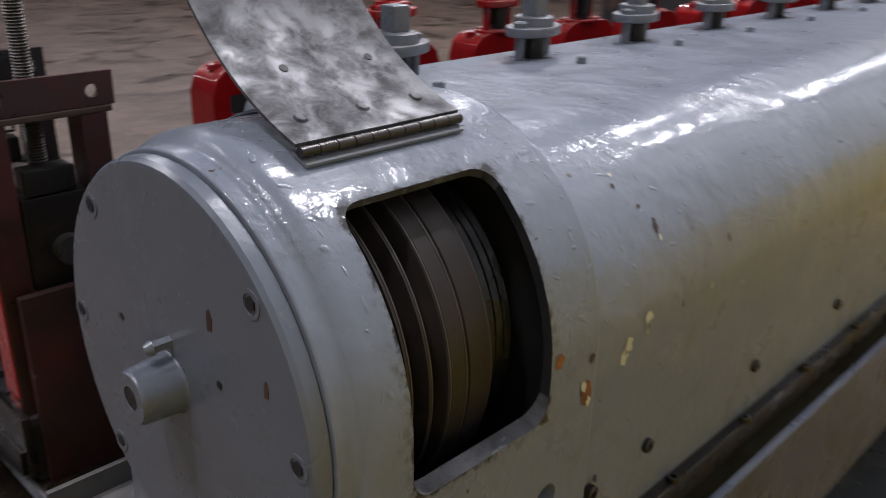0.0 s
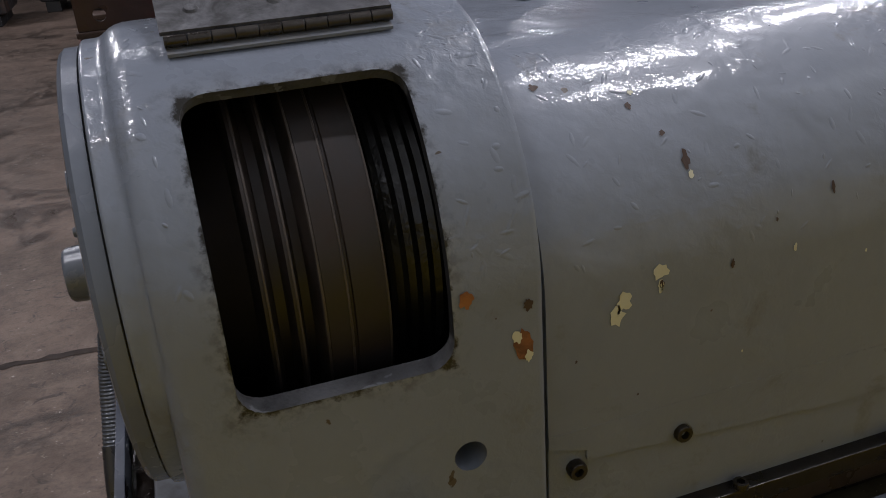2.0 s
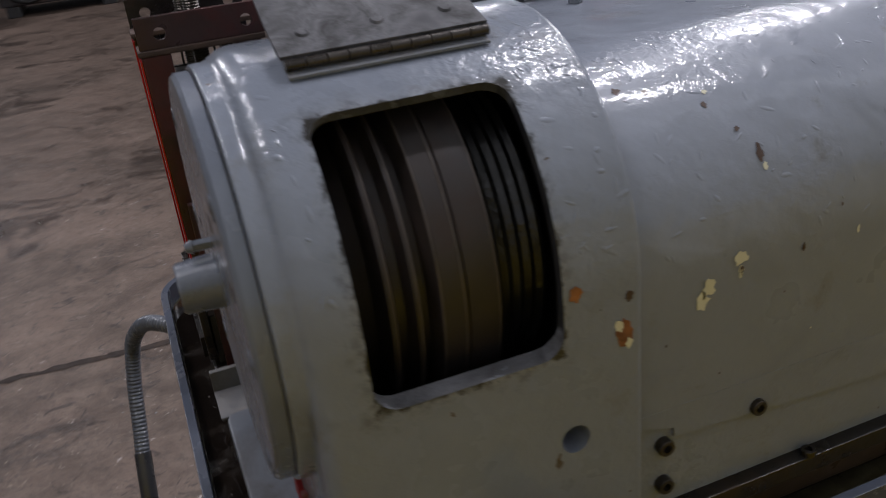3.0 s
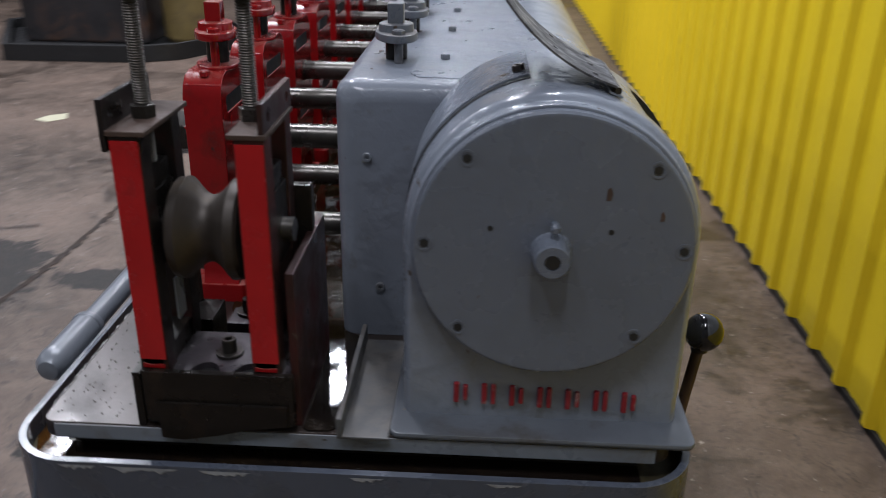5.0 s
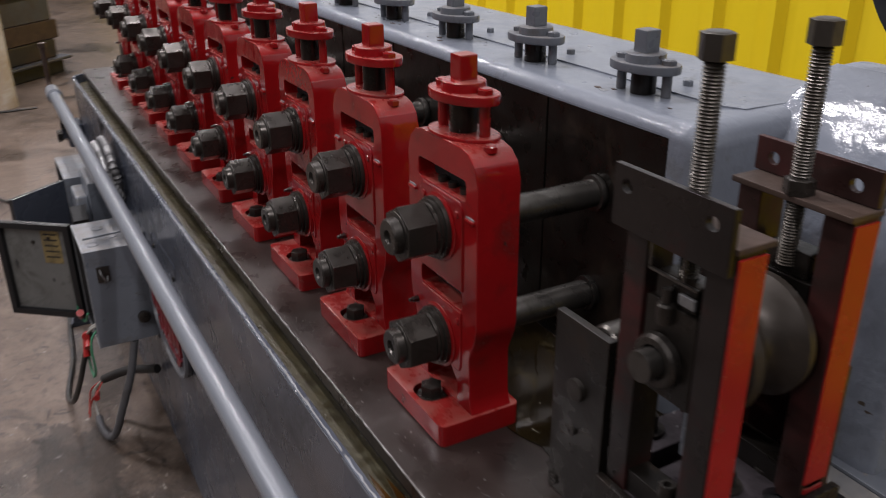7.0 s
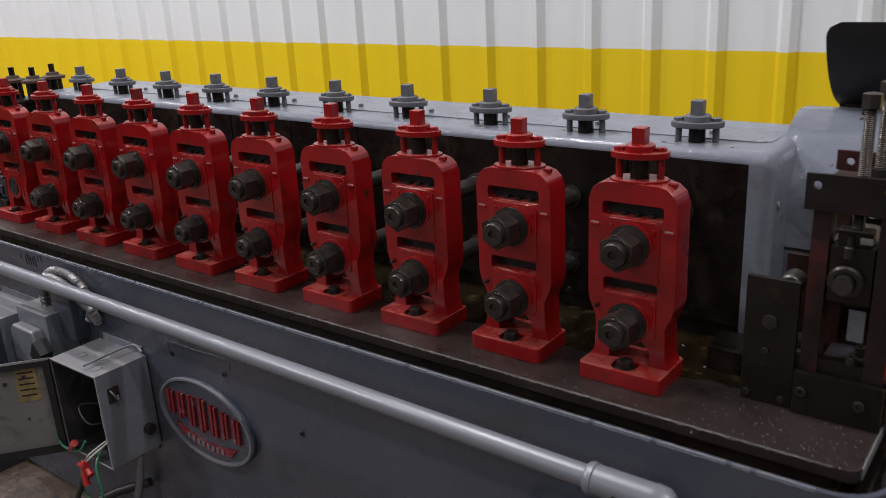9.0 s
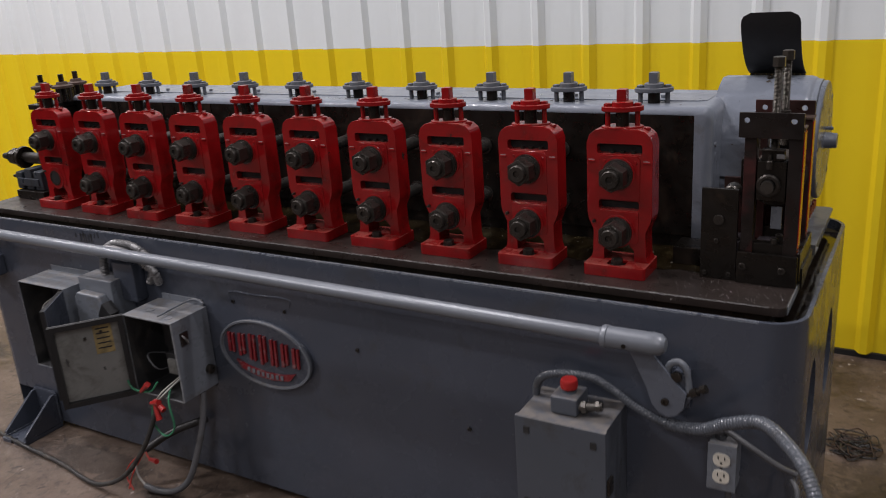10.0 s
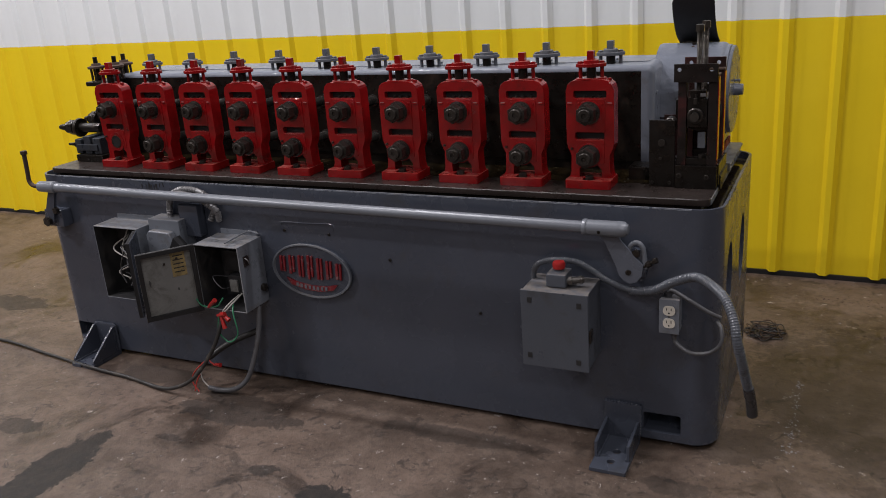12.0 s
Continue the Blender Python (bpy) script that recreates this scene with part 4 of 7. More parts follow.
    f = part("flange", bm, FLANGE, root, "dull grey flange")
    baked(f, (), 0.003, 2, 40)
    # guard sheet that laps over the front shoulder and runs down the side
    def sheet(r0, r1, reach, low):
        b = B()
        line = [(math.cos(radians(a)), math.sin(radians(a)), 0.0) for a in range(100, 181, 4)]
        line += [(-1.0, 0.0, -(AZ - low) * k / 10) for k in range(1, 11)]
        n, cols = len(line) - 1, []
        for k, (c, s_, dz) in enumerate(line):
            xr = reach + 0.022 * math.sin(math.pi / 2 * min(1.0, k / 16))
            xr -= (0.0, 0.002, 0.006, 0.018)[max(0, 3 - (n - k))]
            cols.append([b.verts.new((x, AY + r * c, AZ + r * s_ + dz)) for x, r in ((0.19, r0), (0.19, r1), (xr, r1), (xr, r0))])
        for A, Q in zip(cols, cols[1:]):
            for i in range(4):
                b.faces.new((A[i], A[(i + 1) % 4], Q[(i + 1) % 4], Q[i]))
        b.faces.new(cols[0])
        b.faces.new(cols[-1])
        return b
    part("guard_sheet", sheet(HR + 0.0029, HR + 0.0050, 0.322, 0.156), GREY, root)
    # A wider black sheet stands in for the shade along the guard's edge.
    bm = sheet(HR, HR + 0.0028, 0.3285, 0.150)
    part("gasket", bm, BLACK, root, "black sheet for the shade in the gap under the guard sheet")
    bm = B()
    socket(bm, (0.30, AY + 0.156 * math.cos(radians(104)), AZ + 0.156 * math.sin(radians(104))), (0, math.cos(radians(104)), math.sin(radians(104))), 0.007, 0.006)
    part("screw", bm, NUT, root)
    # rust spots and bare chips on the shoulder beside the hatch
    rng = random.Random(11)
    def spot(x, y0, z, r, mat, name, prop=1.3):
        b = B()
        ps = []
        for i in range(18):
            a = 2 * math.pi * i / 18
            q = r * rng.uniform(0.65, 1.15)
            ps.append((x + q * math.cos(a), z + prop * q * math.sin(a)))
        vs = []
        for u, w in ps:
            dz = w - AZ
            y = AY + math.sqrt(max(1e-6, y0 * y0 - dz * dz)) if dz > 0 else AY + y0
            vs.append(b.verts.new((u, y + 0.0006, w)))
        b.faces.new(vs)
        part(name, b, mat, root)
    spot(0.2345, 0.1515, 0.2235, 0.0045, RUSTSPOT, "rust_spot")
    spot(0.2010, 0.1515, 0.1870, 0.0070, RUSTSPOT, "rust_spot", 1.7)
    spot(0.2050, 0.1518, 0.1925, 0.0030, PRIMER, "paint_chip", 1.6)
    spot(0.1980, 0.1518, 0.1780, 0.0026, PRIMER, "paint_chip", 1.8)
    spot(0.1975, 0.1515, 0.212, 0.003, RUST, "rust_spot", 1.5)


drum_details(drum)


def paint_runs(root, mat, cy, cz, radius, count, seed, x0, x1, a0, a1, clear):
    """Small raised runs in the thick paint of a round shoulder."""
    rng = random.Random(seed)
    bm = B()
    for _ in range(count):
        x, a = rng.uniform(x0, x1), radians(rng.uniform(a0, a1))
        if clear(x, math.degrees(a)):
            continue
        r, h = rng.uniform(0.0007, 0.0022), rng.uniform(0.00008, 0.00026)
        long, turn = rng.uniform(1.3, 4.0), rng.uniform(0, 3.14)
        def at(u, w, up):
            b = a + (u * math.sin(turn) + w * math.cos(turn)) / radius
            return (x + u * math.cos(turn) - w * math.sin(turn), cy + (radius + up) * math.cos(b), cz + (radius + up) * math.sin(b))
        ring = [bm.verts.new(at(long * r * math.cos(k * math.tau / 8), r * math.sin(k * math.tau / 8), -0.0001)) for k in range(8)]
        mid = [bm.verts.new(at(0.55 * long * r * math.cos(k * math.tau / 8), 0.55 * r * math.sin(k * math.tau / 8), h * 0.8)) for k in range(8)]
        top = bm.verts.new(at(0, 0, h))
        for k in range(8):
            bm.faces.new((ring[k], ring[(k + 1) % 8], mid[(k + 1) % 8], mid[k]))
            bm.faces.new((mid[k], mid[(k + 1) % 8], top))
    tagged(part("paint_runs", bm, mat, root, "", 80), "small raised runs in the paint", kind="stuff")


paint_runs(drum, GREYDRUM, AY, AZ, 0.1515, 260, 51, 0.194, 0.386, 2, 112, lambda x, a: 0.236 < x < 0.372 and a < 72)


def belt_pulley():
    root = thing("belt_pulley", (0.3, AY, AZ), "worn brown grooved belt pulley inside the hatch", "pulley")
    bm = B()
    prof = [(0.228, 0.03), (0.228, 0.096), (0.2705, 0.096), (0.2712, 0.1235), (0.2730, 0.1255), (0.2920, 0.1257), (0.2927, 0.1243), (0.2941, 0.1243), (0.2948, 0.1257), (0.3080, 0.1257), (0.3103, 0.1240), (0.3145, 0.1110), (0.3195, 0.1110),
            (0.3230, 0.1230), (0.3255, 0.1230), (0.3287, 0.1105), (0.3345, 0.1105), (0.3390, 0.1225), (0.3418, 0.1225), (0.3455, 0.100), (0.360, 0.092), (0.375, 0.090), (0.375, 0.03)]
    lathe(bm, prof, (0, AY, AZ), "x", 72)
    part("rim", bm, PULLEY, root, "", 30)
    for x, r in ((0.2722, 0.1251), (0.2953, 0.1259), (0.3092, 0.1253), (0.3232, 0.1232), (0.3392, 0.1227)):
        bm = B()
        lathe(bm, [(x - 0.0011, r - 0.0012), (x - 0.0006, r + 0.0002), (x + 0.0005, r + 0.0002), (x + 0.0011, r - 0.0012)], (0, AY, AZ), "x", 72, False)
        part("worn_edge", bm, WORN, root, "bright worn edge of the groove")
    bm = B()
    lathe(bm, [(0.2300, 0.0965), (0.2305, 0.106)] + [(0.2305 + 0.0040 * k, 0.1095 if k % 2 else 0.1075) for k in range(1, 10)] + [(0.2698, 0.106), (0.2702, 0.0965)], (0, AY, AZ), "x", 60)
    part("drive_belt", bm, BELT, root, "black greasy drive belt")
    bm = B()
    cyl(bm, (0.216, AY, AZ), (0.386, AY, AZ), 0.025, None, 20)
    part("shaft", bm, DARK, root)
    return root


belt_pulley()


def hatch_flap():
    root = thing("hatch_flap", (0.3, 0.553, 0.372), "curved bare sheet hatch flap swung open on its hinge", "hatch cover")
    hx0, hx1 = 0.2360, 0.3665
    R = 0.2117
    start, sweep = FLAP_START, FLAP_SWEEP
    hy, hz = 0.5535, 0.3725
    cy, cz = hy - R * math.cos(radians(start)), hz - R * math.sin(radians(start))
    bm = B()
    n = 26
    rows = []
    for k in range(n + 1):
        a = radians(start - sweep * k / n)
        f = k / n
        inset = 0.0
        if f > 0.88:
            q = (f - 0.88) / 0.12
            inset = 0.022 * (1 - math.sqrt(max(0.0, 1 - q * q)))
        row = []
        for r in (R, R + 0.0022):
            for j in range(7):
                x = hx0 + inset + (hx1 - hx0 - 2 * inset) * j / 6
                row.append(bm.verts.new((x, cy + r * math.cos(a), cz + r * math.sin(a))))
        rows.append(row)
    for A, Q in zip(rows, rows[1:]):
        for off in (0, 7):
            for j in range(6):
                f_ = bm.faces.new((A[off + j], A[off + j + 1], Q[off + j + 1], Q[off + j]))
                f_.material_index = 1 if off else 0
        for i, j in ((0, 7), (6, 13)):
            bm.faces.new((A[i], A[j], Q[j], Q[i]))
    for C in (rows[0], rows[-1]):
        for j in range(6):
            bm.faces.new((C[j], C[j + 1], C[8 + j], C[7 + j]))
    part("sheet", bm, (FLAPIN, BLACK), root)
    # piano hinge: leaf and knuckles
    tn = Vector((0, math.cos(radians(68 - 90)), math.sin(radians(68 - 90))))
    nr = Vector((0, math.cos(radians(68)), math.sin(radians(68))))
    base = Vector((0, AY, AZ)) + nr * (HR + 0.0025)
    for k in range(10):
        a = 0.2365 + k * 0.0129
        bm = B()
        cyl(bm, (a + 0.0004, 0.5555, 0.3675), (a + 0.0125, 0.5555, 0.3675), 0.0034, None, 12)
        part("hinge_knuckle", bm, NUT, root, "dark worn steel hinge knuckle")
    bm = B()
    vs = []
    for q in (0.0, 0.014):
        for h in (0.0, 0.002):
            for x in (hx0 + 0.002, hx1 - 0.002):
                p = base + nr * h - tn * (q - 0.006)
                vs.append(bm.verts.new((x, p.y, p.z)))
    for f in ((0, 1, 3, 2), (4, 5, 7, 6), (0, 1, 5, 4), (2, 3, 7, 6), (0, 2, 6, 4), (1, 3, 7, 5)):
        bm.faces.new([vs[i] for i in f])
    part("hinge_leaf", bm, GREYSMALL, root)
    for x in (0.255, 0.300, 0.347):
        a = radians(start - 6)
        p = Vector((x, cy + R * math.cos(a), cz + R * math.sin(a)))
        d = Vector((0, -math.cos(a), -math.sin(a)))
        bm = B()
        cyl(bm, p - d * 0.001, p + d * 0.0015, 0.0055, 0.0035, 14)
        part("rivet", bm, FLAPIN, root)
    for x in (0.262, 0.330):
        a = radians(start - 18)
        p = Vector((x, cy + R * math.cos(a), cz + R * math.sin(a)))
        d = Vector((0, -math.cos(a), -math.sin(a)))
        bm = B()
        cyl(bm, p, p + d * 0.0006, 0.003, None, 10)
        part("hole", bm, BLACK, root)
    return root


hatch_flap()

CX0, CX1 = -1.985, 0.1800


def long_cover():
    root = thing("gearbox_cover", (-0.9, 0.45, 0.0), "long grey-painted gearbox cover with a rounded shoulder", "machine cover")
    top, back, fr = 0.335, 0.635, 0.248
    prof = [(fr + 0.004, 0.318), (fr, 0.320)]
    prof += [(fr + 0.018 - 0.018 * math.cos(math.pi / 2 * k / 6), top - 0.018 + 0.018 * math.sin(math.pi / 2 * k / 6)) for k in range(7)]
    cy, cz, R = back - 0.137, top - 0.137, 0.137
    prof += [(cy + R * math.sin(math.pi / 2 * k / 18), cz + R * math.cos(math.pi / 2 * k / 18)) for k in range(19)]
    prof += [(back, 0.10)]
    inner = [(back - 0.03, 0.10), (back - 0.03, 0.2), (cy, top - 0.03), (fr + 0.02, top - 0.03)]
    bm = B()
    full = prof + inner
    # front half of the top runs on to the end column
    loft(bm, [(x, full) for x in (CX0, CX0 + 0.02, -1.5, -1.0, -0.5, 0.0, CX1 - 0.02, CX1)])
    shell = part("shell", bm, COVERGREY, root)
    # A black liner puts the shade into the gap beside the drum housing.
    bm = B()
    dark = [(fr + 0.02, 0.30)] + [(cy + (R - 0.010) * math.sin(math.pi / 2 * k / 18), cz + (R - 0.010) * math.cos(math.pi / 2 * k / 18)) for k in range(19)] + [(back - 0.010, 0.03), (fr + 0.02, 0.03)]
    loft(bm, [(x, dark) for x in (0.172, 0.1895)])
    part("end_gap", bm, BLACK, root, "black liner for the shade in the gap between cover and drum housing")
    baked(shell, (), 0.003, 2, 40)
    # lower panel with a notch at its end, screwed to the frame
    bm = B()
    prism(bm, [(CX0, 0.102), (CX1, 0.102), (CX1, 0.092), (0.152, 0.084), (0.152, 0.076), (-0.06, 0.061), (-0.6, 0.058), (CX0, 0.058)], "y", 0.610, 0.6352)
    part("lower_panel", bm, COVERGREY, root)
    bm = B()
    box(bm, CX0, 0.1795, 0.40, 0.6325, 0.0, 0.0998, 0.002)
    part("sill", bm, COVERGREY, root, "grey lower frame with socket screws")
    bm = B()
    box(bm, CX0, 0.19, 0.40, 0.645, 0.0, 0.016, 0.002)
    part("sill_flange", bm, DARK, root)
    for x, z in ((0.160, 0.0708), (0.160, 0.036), (0.079, 0.0762), (-0.123, 0.073), (-0.339, 0.070), (-0.55, 0.07), (-0.76, 0.07)):
        bm = B()
        socket(bm, (x, 0.6325, z), (0, 1, 0), 0.0068, 0.007)
        part("screw", bm, NUT, root)
    for x in (0.03, -0.11, -0.26, -0.41):
        bm = B()
        socket(bm, (x, 0.641, 0.016), (0, 0, 1), 0.006, 0.005)
        part("screw", bm, NUT, root)
    # thin cover plate on the top
    bm = B()
    tp = [(-1.95, 0.334), (0.160, 0.334), (0.183, 0.345), (0.184, 0.494), (-1.95, 0.494)]
    lo = [bm.verts.new((u, w, 0.3340)) for u, w in tp]
    hi = [bm.verts.new((u, w, 0.3370 if w < 0.4 else 0.3349)) for u, w in tp]
    bm.faces.new(lo)
    bm.faces.new(hi)
    for k in range(5):
        bm.faces.new((lo[k], lo[(k + 1) % 5], hi[(k + 1) % 5], hi[k]))
    part("top_plate", bm, COVERGREY, root)
    for k in range(9):
        bm = B()
        hexbolt(bm, (0.070 - 0.215 * k + 0.012 * math.sin(k * 5.0), 0.372, 0.3368), (0, 0, 1), 0.0062, 0.006)
        part("plug", bm, GREYSMALL, root)
    # bare chips and scratches on the painted shoulder
    rng = random.Random(3)
    def onskin(x, z, r, mat, name, prop):
        b = B()
        vs = []
        for i in range(14):
            a = 2 * math.pi * i / 14
            q = r * rng.uniform(0.55, 1.15)
            w = z + prop * q * math.sin(a)
            y = back if w < cz else cy + math.sqrt(max(1e-6, R * R - (w - cz) ** 2))
            vs.append(b.verts.new((x + q * math.cos(a), y + 0.0007, w)))
        b.faces.new(vs)
        part(name, b, mat, root)
    for x, z, r, mat, p in ((0.1315, 0.1815, 0.0062, PRIMER, 1.25), (0.1265, 0.1895, 0.0060, PRIMER, 1.25), (0.1010, 0.2045, 0.0056, PRIMER, 1.0), (0.1010, 0.1955, 0.0022, PRIMER, 2.4), (0.1000, 0.1955, 0.0018, RUST, 2.2), (0.0480, 0.1990, 0.0018, RUST, 1.8), (0.1305, 0.1835, 0.0014, RUST, 1.2), (0.160, 0.155, 0.0009, RUST, 1.5), (0.062, 0.168, 0.0010, RUST, 1.0), (0.015, 0.222, 0.0012, RUST, 1.4), (-0.06, 0.185, 0.0011, PRIMER, 1.6), (0.115, 0.118, 0.0010, RUST, 1.0), (0.035, 0.130, 0.0009, PRIMER, 1.2),
                            (0.0745, 0.2680, 0.0028, RUST, 2.0), (0.0730, 0.2600, 0.0022, PRIMER, 1.2), (0.0850, 0.284, 0.0022, RUST, 0.8), (0.095, 0.306, 0.0024, PRIMER, 0.5), (0.10, 0.30, 0.003, RUST, 0.6), (-0.03, 0.235, 0.002, RUST, 2.4), (-0.19, 0.21, 0.0024, RUST, 1.0), (0.0, 0.20, 0.0013, PRIMER, 3.0),
                            (-0.10, 0.29, 0.002, RUST, 0.6), (-0.3, 0.27, 0.003, RUST, 0.7), (0.155, 0.315, 0.0035, RUST, 0.5)):
        onskin(x, z, r, mat, "paint_chip", p)
    for k in range(8):
        for _ in range(6):
            x, y, r = 0.066 - 0.215 * k + rng.gauss(0, 0.045), rng.uniform(0.268, 0.330), rng.uniform(0.0015, 0.0050)
            bm = B()
            prism(bm, [(x + 1.6 * r * rng.uniform(0.4, 1.2) * math.cos(a * 0.7), y + r * rng.uniform(0.4, 1.2) * math.sin(a * 0.7)) for a in range(9)], "z", 0.3351, 0.3356)
            part("paint_chip", bm, RUST if rng.random() < 0.7 else FLAKE, root)
    return root


paint_runs(long_cover(), COVERGREY, 0.498, 0.198, 0.137, 190, 53, -0.45, 0.165, 4, 84, lambda x, a: False)


def gearbox():
    root = thing("gearbox", (-0.9, 0.35, 0.0), "dark oily gearbox front with a grey end wall", "gearbox")
    bm = B()
    box(bm, CX0 + 0.01, 0.196, 0.252, 0.40, 0.0, 0.319)
    part("front_wall", bm, DARK, root)
    for k in range(11):
        x = 0.178 - 0.215 * k + 0.0
        bm = B()
        box(bm, max(CX0 + 0.012, x - 0.212), x, 0.2485, 0.2525, 0.03, 0.317, 0.0012)
        part("front_panel", bm, DARK, root)
    bm = B()
    def end_section(inset):
        f, t, r = 0.2470 + inset, 0.3356 - inset, 0.020
        return [(f, 0.0005), (f, t - r)] + [(f + r - r * math.cos(math.pi / 2 * k / 8), t - r + r * math.sin(math.pi / 2 * k / 8)) for k in range(1, 9)] + [(0.42, t), (0.42, 0.0005)]
    loft(bm, [(0.1765, end_section(0.0)), (0.192, end_section(0.0))] + [(0.192 + 0.024 * math.sin(math.pi / 2 * k / 7), end_section(0.024 - 0.024 * math.cos(math.pi / 2 * k / 7))) for k in range(1, 8)])
    part("end_wall", bm, COVERGREY, root, "grey rounded end wall")
    for y, z in ((0.286, 0.245), (0.300, 0.072)):
        bm = B()
        socket(bm, (0.216, y, z), (1, 0, 0), 0.006, 0.0035)
        part("screw", bm, GREYSMALL, root)
    return root


gearbox()


def adjuster(cx, cy, z0, ztop, mat, parent=None, root=None):
    """A screw adjuster: two posts carry a bored flange with a hub and a square spindle end."""
    zf = ztop - 0.046
    def p(name, bm, m):
        return part(name, bm, m, root)
    bm = B()
    cyl(bm, (cx, cy, z0), (cx, cy, zf + 0.004), 0.0145, None, 18)
    p("screw", bm, DARK)
    for s in (-1, 1):
        bm = B()
        cyl(bm, (cx + s * 0.031, cy + s * 0.006, z0), (cx + s * 0.031, cy + s * 0.006, zf + 0.002), 0.0058, None, 12)
        p("post", bm, mat)
        bm = B()
        hexbolt(bm, (cx + s * 0.031, cy + s * 0.006, zf + 0.0105), (0, 0, 1), 0.0088, 0.005)
        p("post_nut", bm, mat)
    bm = B()
    pts = []
    for k in range(28):
        a = 2 * math.pi * k / 28
        pts.append((cx + 0.0445 * math.cos(a), cy + 0.028 * math.sin(a) + 0.006 * math.cos(a)))
    prism(bm, pts, "z", zf, zf + 0.0105)
    f = p("flange", bm, mat)
    baked(f, (), 0.002, 2, 40)
    bm = B()
    lathe(bm, [(zf + 0.0105, 0.0235), (zf + 0.0195, 0.0225), (zf + 0.021, 0.020)], (cx, cy, 0), "z", 24)
    p("hub", bm, mat)
    bm = B()
    box(bm, cx - 0.0105, cx + 0.0105, cy - 0.0105, cy + 0.0105, zf + 0.02, ztop, 0.002)
    p("square_end", bm, mat)


def rear_adjuster():
    root = thing("rear_adjuster", (0.066, 0.307, 0.3378), "grey-painted screw adjuster on the gearbox top", "screw adjuster", "adjusters along the gearbox top")
    adjuster(0.066, 0.307, 0.3355, 0.407, ADJGREY, None, root)
    return root


PITCH = 0.215
proto = rear_adjuster()
for k in range(1, 10):
    copy_thing(proto, pose(0.066 - PITCH * k, 0.307, 0.3378))


def roll_stand(bare=False):
    """One cast stand with its two shafts; bare leaves the lower shaft without its nut."""
    root = thing("roll_stand", (0.07, 0.05, 0.0), "red-painted cast roll stand with two dark shaft nuts", "roll stand", "roll stands on the table")
    x0, x1 = -0.003, 0.143
    out = [(0.0, 0.022), (0.006, 0.031), (0.0095, 0.044), (0.011, 0.095), (x0 + 0.003, 0.120), (x0, 0.135), (x0, 0.292), (x0 + 0.006, 0.309), (x0 + 0.018, 0.319), (x0 + 0.032, 0.3225),
           (x1 - 0.032, 0.3225), (x1 - 0.018, 0.319), (x1 - 0.006, 0.309), (x1, 0.292), (x1, 0.135), (x1 - 0.003, 0.120), (0.129, 0.095), (0.1305, 0.044), (0.134, 0.031), (0.140, 0.022)]
    bm = B()
    prism(bm, out, "y", 0.040, 0.090)
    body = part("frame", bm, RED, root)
    cuts = []
    for bx in ((0.021, 0.121, 0.2690, 0.2905), (0.024, 0.114, 0.1445, 0.1655)):
        c = B()
        box(c, bx[0], bx[1], 0.0, 0.2, bx[2], bx[3], 0.005, 3)
        cuts.append(c)
    c = B()
    prism(c, [(0.036, 0.028), (0.036, 0.052), (0.048, 0.066), (0.092, 0.066), (0.104, 0.052), (0.104, 0.028)], "y", 0.0, 0.2)
    cuts.append(c)
    baked(body, cuts, 0.0075, 4, 30, 50)
    bm = B()
    prism(bm, rounded(0.0, 0.140, 0.0, 0.100, 0.008, 4), "z", 0.0, 0.027)
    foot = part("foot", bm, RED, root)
    c = B()
    prism(c, rounded(0.050, 0.090, 0.008, 0.06, 0.014, 4), "z", 0.016, 0.1)
    baked(foot, (c,), 0.004, 2, 40)
    bm = B()
    cyl(bm, (0.070, 0.026, 0.016), (0.070, 0.026, 0.0225), 0.0165, None, 20)
    hexbolt(bm, (0.070, 0.026, 0.0225), (0, 0, 1), 0.0128, 0.0135)
    part("foot_bolt", bm, NUT, root)
    # Black backing added in place of the shade inside the slots.
    bm = B()
    box(bm, 0.016, 0.126, 0.060, 0.0885, 0.138, 0.298, 0.002)
    part("bearing_block", bm, BLACK, root, "black backing for the shade in the slots")
    for sx in (0.052, 0.074, 0.098):
        bm = B()
        cyl(bm, (sx, 0.0530, 0.2660), (sx, 0.0530, 0.2745), 0.0055, None, 10)
        part("slot_spring", bm, NUT, root, "oily spring in the slot")
    # sliding chocks that carry the shafts, a little proud of the frame
    for pts, nm in (([(0.026, 0.1675), (0.117, 0.1675), (0.117, 0.259), (0.110, 0.2668), (0.033, 0.2668), (0.026, 0.259)], "upper_chock"),
                    ([(0.030, 0.0690), (0.110, 0.0690), (0.114, 0.076), (0.114, 0.1425), (0.026, 0.1425), (0.026, 0.076)], "lower_chock")):
        bm = B()
        prism(bm, pts, "y", 0.0378, 0.0640)
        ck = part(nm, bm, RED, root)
        baked(ck, (), 0.0022, 2, 40)
    for px_, pz_ in ((0.037, 0.254), (0.107, 0.252), (0.108, 0.131)):
        bm = B()
        cyl(bm, (px_, 0.0380, pz_), (px_, 0.0362, pz_), 0.0040, 0.0032, 12)
        part("chock_pin", bm, RED, root)
    bm = B()
    cyl(bm, (0.0135, 0.0405, 0.116), (0.0135, 0.0340, 0.116), 0.0040, None, 6)
    cyl(bm, (0.0135, 0.0340, 0.116), (0.0135, 0.0285, 0.116), 0.0026, 0.0020, 10)
    part("grease_nipple", bm, STEEL, root, "small bright grease nipple")
    bm = B()
    hexbolt(bm, (0.124, 0.066, 0.3175), (0, 0, 1), 0.0075, 0.006)
    part("shoulder_bolt", bm, RED, root)
